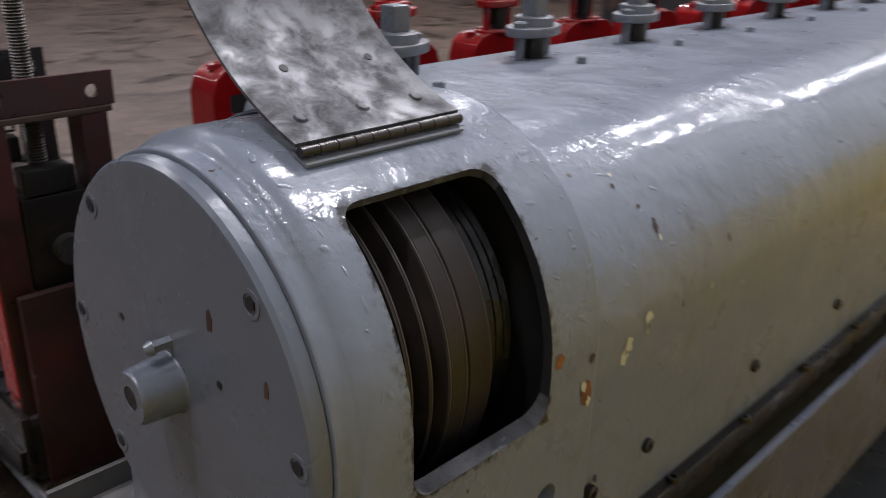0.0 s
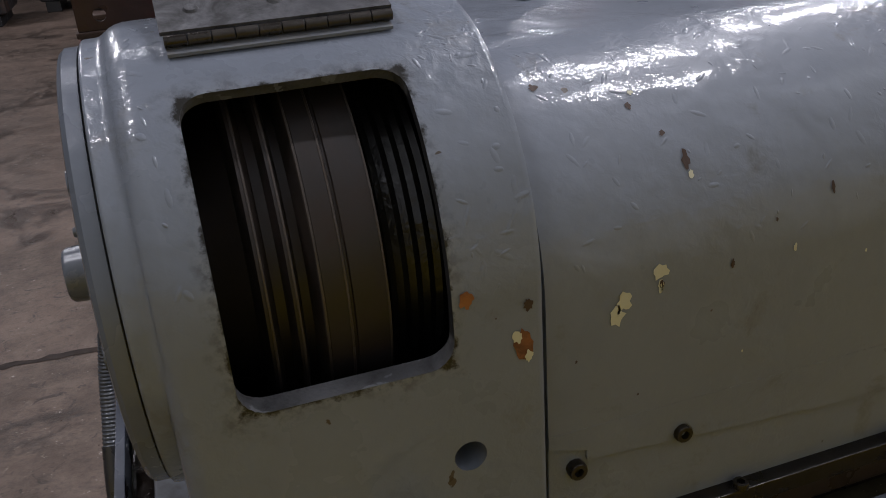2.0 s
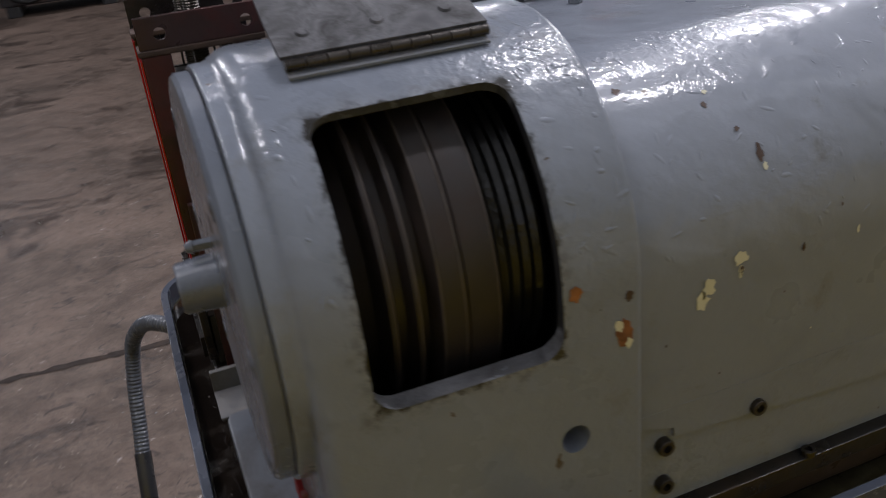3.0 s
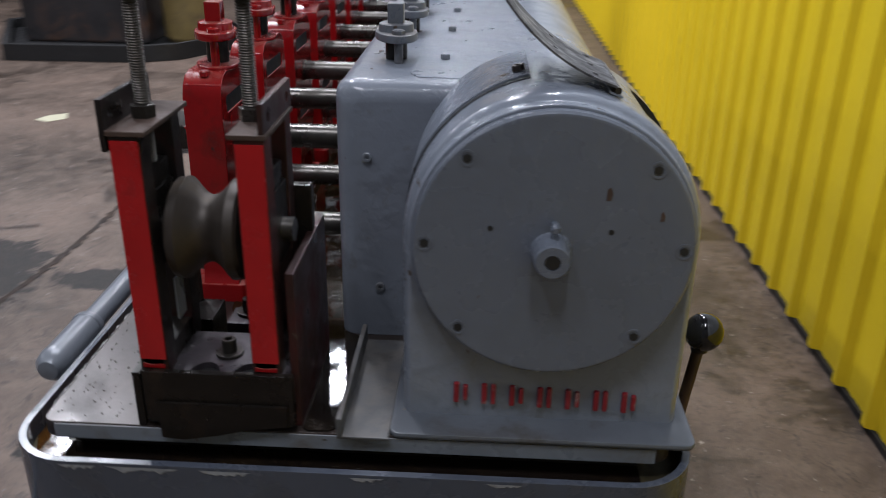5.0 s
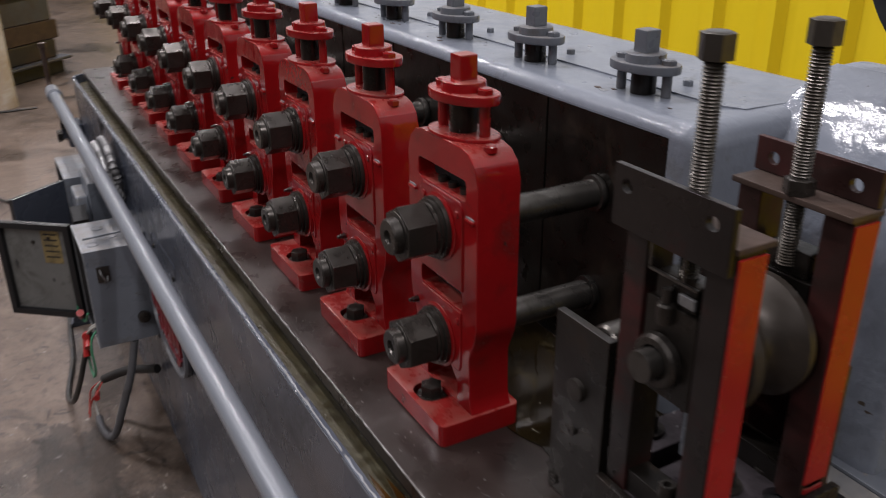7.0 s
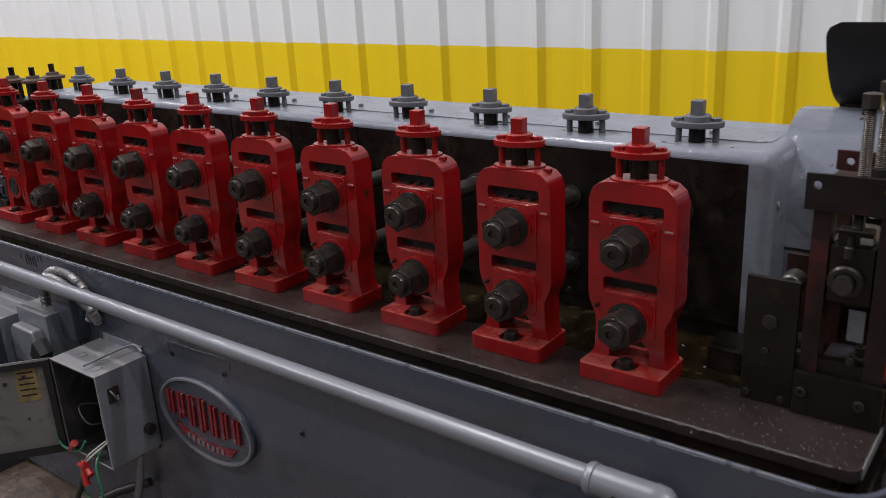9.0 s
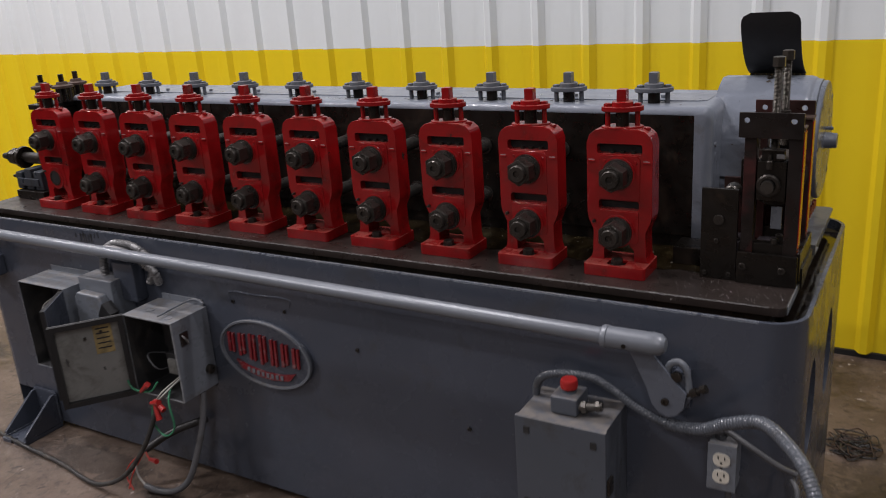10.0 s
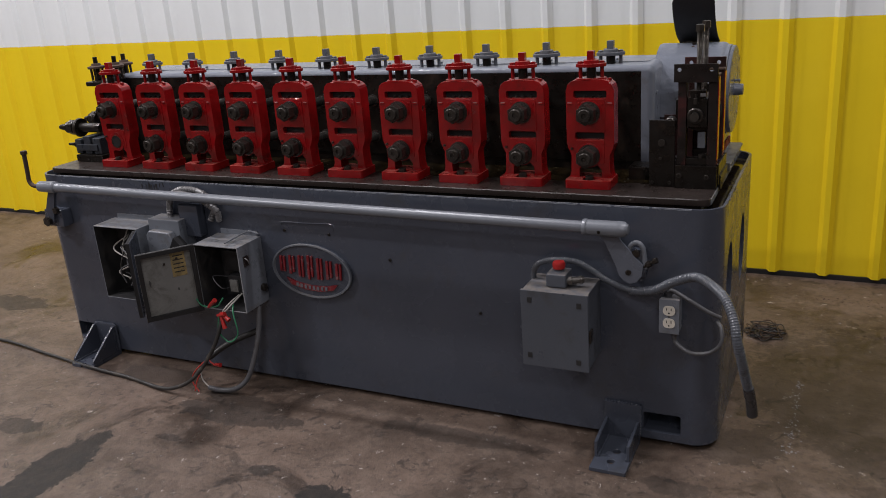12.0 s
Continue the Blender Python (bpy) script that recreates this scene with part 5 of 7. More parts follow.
    for a, b in ((0.001, 0.017), (0.123, 0.139)):
        bm = B()
        box(bm, a, b, 0.0365, 0.042, 0.250, 0.2545, 0.0015)
        part("casting_ledge", bm, RED, root)
        bm = B()
        prism(bm, [(a + 0.001, 0.2548), (a + 0.0145, 0.2546), (a + 0.0145, 0.2556), (a + 0.008, 0.2562), (a + 0.001, 0.2558)], "y", 0.0385, 0.0401)
        part("bare_mark", bm, FLAKE, root, "pale bare mark in the red paint")
    for cz, dx in ((0.226, 0.0), (0.096, -0.002)):
        cx = 0.069 + dx
        bm = B()
        lathe(bm, [(0.0405, 0.0375), (0.0366, 0.0375), (0.0348, 0.0345)], (cx, 0, cz), "y", 26)
        part("bearing_boss", bm, RED, root)
        if bare and cz < 0.2:
            bm = B()
            lathe(bm, [(0.0349, 0.0255), (0.0332, 0.0250), (0.0332, 0.0190), (0.0348, 0.0185)], (cx, 0, cz), "y", 26, False)
            part("bush", bm, NUT, root)
            bm = B()
            cyl(bm, (cx, 0.0352, cz), (cx, 0.0342, cz), 0.0186, None, 22)
            part("bore", bm, BLACK, root, "empty black bore")
            continue
        bm = B()
        lathe(bm, [(0.0352, 0.0340), (0.0305, 0.0340), (0.0300, 0.0305), (0.0255, 0.0315), (0.0250, 0.0290), (0.0215, 0.0290)], (cx, 0, cz), "y", 26)
        part("washer", bm, NUT, root)
        bm = B()
        cyl(bm, (cx, 0.0218, cz), (cx, -0.011, cz), 0.0308, None, 6)
        nut = part("shaft_nut", bm, NUT, root, "dark worn hexagon shaft nut")
        baked(nut, (), 0.0014, 2, 40, 22)
        bm = B()
        lathe(bm, [(-0.010, 0.0255), (-0.0118, 0.0245), (-0.0120, 0.0200), (-0.020, 0.0195), (-0.022, 0.0175), (-0.022, 0.008), (-0.018, 0.0065), (-0.018, 0.001)], (cx, 0, cz), "y", 22)
        part("shaft_end", bm, NUT, root)
        bm = B()
        lathe(bm, [(0.088, 0.0190), (0.0935, 0.0190), (0.094, 0.0168), (0.2395, 0.0168), (0.240, 0.0215), (0.246, 0.0215), (0.2485, 0.0200)], (cx, 0, cz), "y", 24)
        part("drive_shaft", bm, STEEL if cz > 0 else DARK, root, "oily steel drive shaft")
    bm = B()
    prism(bm, [(0.069 + 0.0445 * math.cos(math.tau * k / 32), 0.068 + 0.0290 * math.sin(math.tau * k / 32) + 0.006 * math.cos(math.tau * k / 32)) for k in range(32)], "z", 0.3210, 0.3262)
    tr = part("top_ring", bm, RED, root)
    baked(tr, (), 0.0018, 2, 40)
    adjuster(0.069, 0.068, 0.3215, 0.404, RED, None, root)
    return root


stand = roll_stand()
for k in range(1, 9):
    copy_thing(stand, pose(0.07 - PITCH * k, 0.05, 0.0))
last = roll_stand(True)
last.location.x -= PITCH * 9
tagged(last, "red-painted cast roll stand with an empty lower bore", "roll stand", "roll stands on the table")

# ---- the entry guide at the table's end ----


def entry_guide():
    root = thing("entry_guide", (0.375, 0.15, 0.0), "dark steel entry guide stand with red strips and a grooved roll", "guide stand")
    # bed plates
    bm = B()
    box(bm, 0.339, 0.4315, 0.0692, 0.228, 0.0005, 0.058, 0.002)
    part("bed_block", bm, BLACK, root, "black oily block under the bed plate")
    notch = lambda c: [(0.4315 - 0.026 * math.sin(math.pi * k / 10), c - 0.017 * math.cos(math.pi * k / 10)) for k in range(11)]
    bm = B()
    prism(bm, [(0.339, 0.0695), (0.4315, 0.0695)] + notch(0.135) + notch(0.182) + [(0.4315, 0.2275), (0.339, 0.2275)], "z", 0.0584, 0.0655)
    part("bed_plate", bm, BEDSTEEL, root, "oily grey bed plate with two notches")
    bm = B()
    box(bm, 0.277, 0.3185, 0.128, 0.200, 0.0020, 0.0665, 0.002)
    part("inner_block", bm, BEDSTEEL, root, "pale oily steel block")
    bm = B()
    box(bm, 0.3175, 0.437, 0.060, 0.069, 0.0005, 0.068, 0.0015)
    part("front_plate", bm, DARK, root)
    bm = B()
    box(bm, 0.432, 0.4405, 0.072, 0.234, 0.010, 0.072, 0.0015)
    part("end_plate", bm, DARK, root)
    bm = B()
    prism(bm, [(0.088, -0.008), (0.112, -0.010), (0.150, -0.003), (0.185, 0.006), (0.206, 0.009), (0.226, 0.012), (0.227, 0.036), (0.086, 0.036)], "x", 0.4408, 0.4448)
    part("end_strip", bm, DARK, root, "rusty hanging strip with a bent lower edge")
    for y0, y1, lip in ((0.070, 0.100, -1), (0.190, 0.220, 1)):
        for x0, x1, nm in ((0.322, 0.346, "rear_upright"), (0.406, 0.4325, "front_upright")):
            bm = B()
            box(bm, x0, x1, y0, y1, 0.060, 0.326, 0.0015)
            up = part(nm, bm, SPRAYED if lip < 0 else SPRAYEDRED, root)
            if nm == "front_upright":
                bm = B()
                box(bm, 0.4326, 0.4342, y0 + 0.0015, y1 - 0.001, 0.084, 0.322)
                part("red_strip", bm, REDSTRIP, up, "bright red strip on the upright")
                bm = B()
                prism(bm, [(y0 + 0.003, 0.0735), (y1 - 0.004, 0.0728), (y1 - 0.003, 0.0778), (y0 + 0.012, 0.0768), (y0 + 0.004, 0.0785)], "x", 0.4326, 0.4336)
                part("red_smear", bm, RED, up, "smear of red paint")
        bm = B()
        box(bm, 0.318, 0.4325, y0 + 0.003, y1 - 0.003, 0.060, 0.088, 0.0015)
        part("cross_foot", bm, DARK, root)
        bm = B()
        box(bm, 0.310 if lip < 0 else 0.318, 0.4345, y0 - (0.002 if lip < 0 else 0.006), y1 + (0.006 if lip < 0 else 0.002), 0.3262, 0.3315, 0.001)
        cap = part("top_plate", bm, RUST, root, "rusty top plate with an upturned lip")
        yl = y0 - 0.008 if lip < 0 else y1 - 0.006
        bm = B()
        box(bm, 0.311 if lip < 0 else 0.314, 0.4325, yl, yl + 0.006, 0.310 if lip < 0 else 0.3316, 0.361, 0.001)
        lp = part("lip", bm, SPRAYED if lip < 0 else SPRAYEDRED, cap)
        cuts = []
        for hx in ((0.326, 0.414) if lip < 0 else (0.333, 0.412)):
            c = B()
            cyl(c, (hx, yl - 0.02, 0.345), (hx, yl + 0.02, 0.345), 0.0058, None, 16)
            cuts.append(c)
        baked(lp, cuts)
        yc = (y0 + y1) / 2 + (0.0 if lip < 0 else -0.011)
        bm = B()
        lathe(bm, [(z, 0.0068 + 0.0013 * (i % 2)) for i, z in enumerate([0.27 + 0.0013 * k for k in range(139)])], (0.377, yc, 0), "z", 14)
        part("threaded_rod", bm, ROD, root, "long threaded adjusting bolt", 15)
        bm = B()
        hexbolt(bm, (0.377, yc, 0.448), (0, 0, 1), 0.0128, 0.018)
        part("bolt_head", bm, ROD, root)
        bm = B()
        hexbolt(bm, (0.377, yc, 0.3318), (0, 0, 1), 0.0125, 0.012)
        part("lock_nut", bm, NUT, root)
        bm = B()
        box(bm, 0.348, 0.404, y0 + 0.002, y1 - 0.002, 0.180, 0.262, 0.002)
        part("slide_block", bm, DARK, root)
        bm = B()
        box(bm, 0.355, 0.398, y0 + 0.004, y1 - 0.004, 0.262, 0.285, 0.002)
        part("slide_yoke", bm, DARK, root)
    # grooved roll between the uprights
    bm = B()
    prof = [(0.108, 0.012), (0.108, 0.049), (0.111, 0.0530), (0.120, 0.0545)]
    prof += [(0.120 + 0.050 * k / 14, 0.0545 - 0.0190 * math.sin(math.pi * k / 14) ** 1.1) for k in range(1, 14)]
    prof += [(0.170, 0.0545), (0.179, 0.0530), (0.182, 0.049), (0.182, 0.012)]
    lathe(bm, prof, (0.377, 0, 0.213), "y", 48)
    part("grooved_roll", bm, ROLLMAT, root, "worn brown-grey roll with a rounded groove", 30)
    bm = B()
    cyl(bm, (0.372, 0.048, 0.213), (0.372, 0.23, 0.213), 0.0130, None, 18)
    part("roll_axle", bm, STEEL, root)
    bm = B()
    lathe(bm, [(0.0700, 0.0235), (0.0640, 0.0235), (0.0615, 0.0205), (0.0615, 0.0150)], (0.372, 0, 0.213), "y", 26, False)
    part("axle_collar", bm, NUT, root)
    # wire clip, small cup and spacer in the open front
    for x0, x1, z0, z1 in ((0.350, 0.402, 0.308, 0.3105), (0.350, 0.402, 0.284, 0.2865), (0.350, 0.3525, 0.2867, 0.3078), (0.3855, 0.388, 0.2867, 0.3078)):
        bm = B()
        box(bm, x0, x1, 0.0690, 0.0720, z0, z1, 0.0006)
        part("wire_clip", bm, STEEL, root, "thin bright wire clip")
    bm = B()
    lathe(bm, [(0.247, 0.007), (0.262, 0.0075), (0.264, 0.006)], (0.372, 0.070, 0), "z", 14)
    lathe(bm, [(0.264, 0.0045), (0.276, 0.004)], (0.372, 0.070, 0), "z", 10)
    part("oil_cup", bm, NUT, root)
    bm = B()
    box(bm, 0.384, 0.400, 0.0695, 0.0735, 0.268, 0.277, 0.001)
    part("bare_tab", bm, CONDUIT, root, "bright bare tab")
    bm = B()
    box(bm, 0.374, 0.396, 0.1015, 0.1045, 0.112, 0.160, 0.001)
    part("spacer_plate", bm, GREYSMALL, root, "pale grey spacer plate")
    bm = B()
    socket(bm, (0.388, 0.078, 0.0884), (0, 0, 1), 0.0075, 0.011)
    part("bolt", bm, NUT, root)
    for x, y in ((0.386, 0.152), (0.388, 0.207), (0.290, 0.149)):
        z = 0.0655 if x > 0.3 else 0.0665
        bm = B()
        lathe(bm, [(z, 0.0150), (z + 0.0035, 0.0150), (z + 0.004, 0.012)], (x, y, 0), "z", 20)
        part("washer", bm, NUT, root)
        bm = B()
        socket(bm, (x, y, z + 0.004), (0, 0, 1), 0.0082, 0.015)
        part("bolt", bm, NUT, root)
    for x, z in ((0.330, 0.038), (0.408, 0.036)):
        bm = B()
        socket(bm, (x, 0.060, z), (0, -1, 0), 0.0078, 0.005)
        part("bolt", bm, NUT, root)
    return root


def side_guide():
    root = thing("side_guide", (0.275, 0.09, 0.0), "dark steel side guide plate bolted to the table", "guide plate")
    bm = B()
    box(bm, 0.241, 0.3155, 0.067, 0.076, 0.0005, 0.200, 0.001)
    part("front_plate", bm, DARK, root)
    bm = B()
    box(bm, 0.246, 0.300, 0.076, 0.105, 0.0005, 0.060, 0.001)
    part("foot_block", bm, DARK, root)
    bm = B()
    lathe(bm, [(0.0765, 0.014), (0.0790, 0.0165), (0.110, 0.0165), (0.113, 0.013)], (0.298, 0, 0.189), "y", 24)
    part("guide_roller", bm, STEEL, root, "small pale steel guide roller")
    bm = B()
    lathe(bm, [(0.067, 0.0115), (0.0625, 0.011), (0.0617, 0.0095)], (0.278, 0, 0.133), "y", 20)
    part("pin", bm, NUT, root)
    for x, z in ((0.251, 0.013), (0.301, 0.013), (0.274, 0.086)):
        bm = B()
        socket(bm, (x, 0.067, z), (0, -1, 0), 0.0052, 0.003)
        part("screw", bm, NUT, root)
    bm = B()
    box(bm, 0.165, 0.243, 0.13, 0.205, 0.0005, 0.042, 0.003)
    part("side_block", bm, DARK, root)
    bm = B()
    box(bm, 0.252, 0.425, 0.229, 0.238, 0.0005, 0.185, 0.001)
    part("rear_plate", bm, SPRAYEDRED, root)
    bm = B()
    box(bm, 0.296, 0.310, 0.18, 0.236, 0.15, 0.24, 0.002)
    part("clamp_bar", bm, DARK, root)
    bm = B()
    hexbolt(bm, (0.312, 0.206, 0.205), (1, 0, 0), 0.012, 0.01)
    part("clamp_bolt", bm, NUT, root)
    return root


def table_rail():
    bm = B()
    box(bm, 0.235, 0.4455, 0.279, 0.285, 0.0005, 0.026, 0.001)
    box(bm, 0.235, 0.4455, 0.285, 0.335, 0.0005, 0.004, 0.001)
    return solo("table_rail", bm, RAIL, "low dusty grey angle rail on the table", "angle rail", loc=(0.34, 0.282, 0))


def oil_film():
    """Brown oil pooled on the table between the stands and the gearbox."""
    rng = random.Random(31)
    bm = B()
    front, n = [], 150
    for k in range(n + 1):
        x = -2.05 + (0.300 + 2.05) * k / n
        front.append((x, 0.094 + 0.008 * math.sin(x * 29) + 0.006 * math.sin(x * 71 + 1) + rng.uniform(-0.003, 0.003)))
    back = [(0.302, 0.20), (0.31, 0.262), (0.225, 0.275), (0.21, 0.2495), (-2.05, 0.2475)]
    prism(bm, front + back, "z", 0.0004, 0.0018)
    return solo("oil_film", bm, OIL, "brown oil film pooled on the table", "oil film", loc=(-0.8, 0.17, 0.0))


oil_film()


def rail_oil():
    """Wet sludge lying between the guide and the angle rail."""
    rng = random.Random(12)
    bm = B()
    left = [(0.240 + 0.19 * k / 14, 0.2392 + rng.uniform(0, 0.002)) for k in range(15)]
    prism(bm, left + [(0.4345, 0.246), (0.4335, 0.268), (0.425, 0.2785), (0.240, 0.2785)], "z", 0.0004, 0.0026)
    return solo("oil_film", bm, OILBLACK, "black wet sludge beside the low rail", "oil film", loc=(0.34, 0.26, 0.0))


rail_oil()


def oil_drops():
    """Tiny domes added to give glints on the table's end and along its front edge."""
    rng = random.Random(77)
    bm = B()
    for k in range(170):
        x, y = (rng.uniform(0.20, 0.425), rng.uniform(-0.045, 0.055)) if k < 90 else (rng.uniform(-1.9, 0.2), rng.uniform(-0.045, -0.01))
        r = rng.uniform(0.0006, 0.0015)
        n, st = 7, rng.uniform(0.7, 1.8)
        low = [bm.verts.new((x + r * st * math.cos(a * math.tau / n), y + r * math.sin(a * math.tau / n), 0.0003)) for a in range(n)]
        mid = [bm.verts.new((x + 0.7 * r * st * math.cos(a * math.tau / n), y + 0.7 * r * math.sin(a * math.tau / n), 0.0003 + 0.45 * r)) for a in range(n)]
        top = bm.verts.new((x, y, 0.0003 + 0.6 * r))
        for a in range(n):
            b = (a + 1) % n
            bm.faces.new((low[a], low[b], mid[b], mid[a]))
            bm.faces.new((mid[a], mid[b], top))
    ob = solo("oil_drops", bm, GLINTS, "tiny wet domes added for glints on the table", "oil drops", kind="stuff", loc=(0.3, 0.0, 0.0))
    return ob


oil_drops()


def gear_lever():
    root = thing("shift_lever", (0.26, 0.69, -0.20), "dark lever with a black ball knob beside the base", "lever")
    bm = B()
    tube(bm, [(0.222, 0.690, -0.30), (0.240, 0.694, -0.12), (0.268, 0.701, 0.040)], 0.0072, 12, 6)
    part("rod", bm, RUST, root)
    bm = B()
    ball(bm, (0.272, 0.702, 0.054), 0.0238, 24)
    part("knob", bm, BALLBLACK, root, "black plastic ball knob")
    bm = B()
    lathe(bm, [(0.026, 0.0105), (0.034, 0.0115), (0.036, 0.010)], (0.2675, 0.7010, 0), "z", 16)
    part("collar", bm, NUT, root)
    bm = B()
    box(bm, 0.195, 0.250, BY1 + 0.0005, 0.702, -0.345, -0.285, 0.004)
    part("pivot_block", bm, GREYSMALL, root)
    return root


entry_guide()
side_guide()
table_rail()
gear_lever()

# ---- the exit end ----


def exit_straightener():
    root = thing("exit_straightener", (-2.08, 0.17, 0.0), "dark oily exit straightener with projecting screw spindles", "straightener")
    bm = B()
    box(bm, -2.14, -1.99, 0.06, 0.30, 0.0005, 0.030, 0.004)
    part("bed", bm, DARK, root)
    for x0, x1, z1 in ((-2.15, -2.115, 0.092), (-2.10, -2.06, 0.105), (-2.05, -2.005, 0.098)):
        bm = B()
        box(bm, x0, x1, 0.075, 0.24, 0.030, z1, 0.006)
        part("vise_jaw", bm, BLUEDARK, root)
    bm = B()
    box(bm, -2.135, -2.02, 0.069, 0.080, 0.045, 0.072, 0.003)
    part("vise_rail", bm, BLUEDARK, root)
    bm = B()
    box(bm, -2.075, -1.995, 0.19, 0.34, 0.0005, 0.30, 0.006)
    part("column", bm, DARK, root)
    bm = B()
    box(bm, -2.09, -1.99, 0.14, 0.36, 0.300, 0.318, 0.004)
    part("top_plate", bm, DARK, root)
    for y, z, ln, rr in ((0.14, 0.128, 0.24, 0.020), (0.22, 0.150, 0.17, 0.020), (0.14, 0.055, 0.21, 0.010)):
        x = -2.05
        bm = B()
        lathe(bm, [(x, rr), (x - ln * 0.66, rr), (x - ln * 0.67, rr * 1.25), (x - ln * 0.80, rr * 1.25), (x - ln * 0.81, rr * 0.7), (x - ln * 0.93, rr * 0.65), (x - ln, rr * 0.5)], (0, y, z), "x", 16)
        sp = part("spindle", bm, DARK, root, "black oily screw spindle")
        bm = B()
        cyl(bm, (x - ln * 0.74, y, z), (x - ln * 0.62, y, z), rr * 1.6, None, 6)
        part("spindle_nut", bm, NUT, sp)
    for x, y, z in ((-2.165, 0.14, 0.128), (-2.13, 0.22, 0.150)):
        bm = B()
        lathe(bm, [(x, 0.012), (x, 0.038), (x - 0.010, 0.040), (x - 0.018, 0.036), (x - 0.018, 0.012)], (0, y, z), "x", 28)
        part("collar_disc", bm, DARK, root)
    for x, y in STARS:
        bm = B()
        cyl(bm, (x, y, 0.318), (x, y, 0.385), 0.011, None, 14)
        cyl(bm, (x, y, 0.385), (x, y, 0.412), 0.009, None, 8)
        part("adjusting_screw", bm, DARK, root)
        for a in (0.4, 2.0, 3.6, 5.1):
            bm = B()
            cyl(bm, (x + 0.024 * math.cos(a), y + 0.024 * math.sin(a), 0.318), (x + 0.024 * math.cos(a), y + 0.024 * math.sin(a), 0.368), 0.005, None, 8)
            part("post", bm, NUT, root)
        bm = B()
        lathe(bm, [(0.366, 0.010), (0.366, 0.036), (0.374, 0.036), (0.378, 0.020), (0.386, 0.018), (0.387, 0.009)], (x, y, 0), "z", 12)
        part("star_wheel", bm, RUST, root)
    return root


STARS = ((-2.075, 0.20), (-2.02, 0.30), (-1.99, 0.22))
exit_straightener()

# ---- the front: crank pipe, electrical boxes, hoses ----
PY = -0.155


def crank_pipe():
    root = thing("crank_pipe", (-0.95, PY, -0.06), "long grey painted pipe shaft with a cranked handle", "pipe shaft")
    za, zb = -0.049, -0.068
    bm = B()
    cyl(bm, (-2.06, PY, za), (0.12, PY, zb), 0.0172, None, 24)
    part("pipe", bm, PIPE, root)
    bm = B()
    lathe(bm, [(0.100, 0.0225), (0.104, 0.0245), (0.112, 0.0245), (0.114, 0.0228), (0.200, 0.0228), (0.205, 0.024), (0.222, 0.022), (0.232, 0.014), (0.234, 0.004)], (0, PY, zb), "x", 26)
    part("end_sleeve", bm, PIPE, root)
    bm = B()
    cyl(bm, (0.152, PY - 0.024, zb - 0.006), (0.152, PY - 0.020, zb - 0.006), 0.005, None, 10)
    part("set_screw", bm, DARK, root)
    bm = B()
    lathe(bm, [(-2.13, 0.013), (-2.125, 0.021), (-2.05, 0.0235), (-2.04, 0.0235), (-2.035, 0.018)], (0, PY, za), "x", 24)
    part("left_sleeve", bm, PIPE, root)
    bm = B()
    tube(bm, [(-2.12, PY, za), (-2.165, PY, za + 0.002), (-2.182, PY, za + 0.020), (-2.180, PY, za + 0.06), (-2.176, PY, za + 0.13)], 0.0085, 12, 8)
    h = part("handle", bm, RUST, root, "rusty bent crank handle")
    bm = B()
    hexbolt(bm, (-2.176, PY, za + 0.128), (0, 0, 1), 0.014, 0.014)
    part("handle_nut", bm, RUST, h)
    # right bracket: arm, pivot plates, bolt
    bm = B()
    prism(bm, [(0.134, zb - 0.006), (0.186, zb - 0.010), (0.206, -0.110), (0.252, -0.162), (0.270, -0.180), (0.266, -0.212), (0.252, -0.232), (0.232, -0.241), (0.214, -0.233), (0.199, -0.216), (0.187, -0.181), (0.160, -0.122)], "y", -0.136, -0.127)
    ar = part("arm", bm, CAPGREY, root)
    baked(ar, (), 0.002, 2, 40)
    bm = B()
    tube(bm, [(0.228, -0.122, -0.172), (0.2255, -0.122, -0.146), (0.233, -0.122, -0.124), (0.250, -0.122, -0.1165), (0.2645, -0.122, -0.129), (0.2700, -0.122, -0.160), (0.2735, -0.122, -0.192)], 0.0075, 10, 8)
    part("link", bm, GREYSMALL, root)
    bm = B()
    prism(bm, [(0.212, -0.20), (0.224, -0.165), (0.240, -0.140), (0.262, -0.140), (0.274, -0.165), (0.276, -0.20), (0.258, -0.232), (0.228, -0.238)], "y", -0.1265, -0.100)
    k = part("pivot_bracket", bm, GREYBASE, root)
    baked(k, (), 0.003, 2, 40)
    bm = B()
    hexbolt(bm, (0.248, -0.1265, -0.146), (0, -1, 0), 0.012, 0.008)
    part("bolt", bm, NUT, root)
    bm = B()
    socket(bm, (0.227, -0.136, -0.204), (0, -1, 0), 0.0085, 0.004)
    part("bolt", bm, NUT, root)
    bm = B()
    cyl(bm, (0.268, -0.126, -0.186), (0.306, -0.130, -0.162), 0.0055, None, 10)
    cyl(bm, (0.278, -0.127, -0.180), (0.290, -0.128, -0.1725), 0.0095, None, 6)
    cyl(bm, (0.298, -0.129, -0.167), (0.308, -0.130, -0.161), 0.0090, None, 6)
    part("stud", bm, NUT, root)
    bm = B()
    box(bm, 0.23, 0.27, -0.101, BY0 - 0.0005, -0.23, -0.14, 0.003)
    part("mount", bm, GREYBASE, root)
    # left bracket
    bm = B()
    prism(bm, [(-2.085, za), (-2.055, za - 0.004), (-2.10, -0.20), (-2.14, -0.215), (-2.15, -0.19)], "y", -0.150, -0.138)
    part("arm", bm, GREYBASE, root)
    bm = B()
    box(bm, -2.16, -2.06, -0.138, BY0 - 0.0005, -0.222, -0.150, 0.006)
    part("mount", bm, GREYBASE, root)
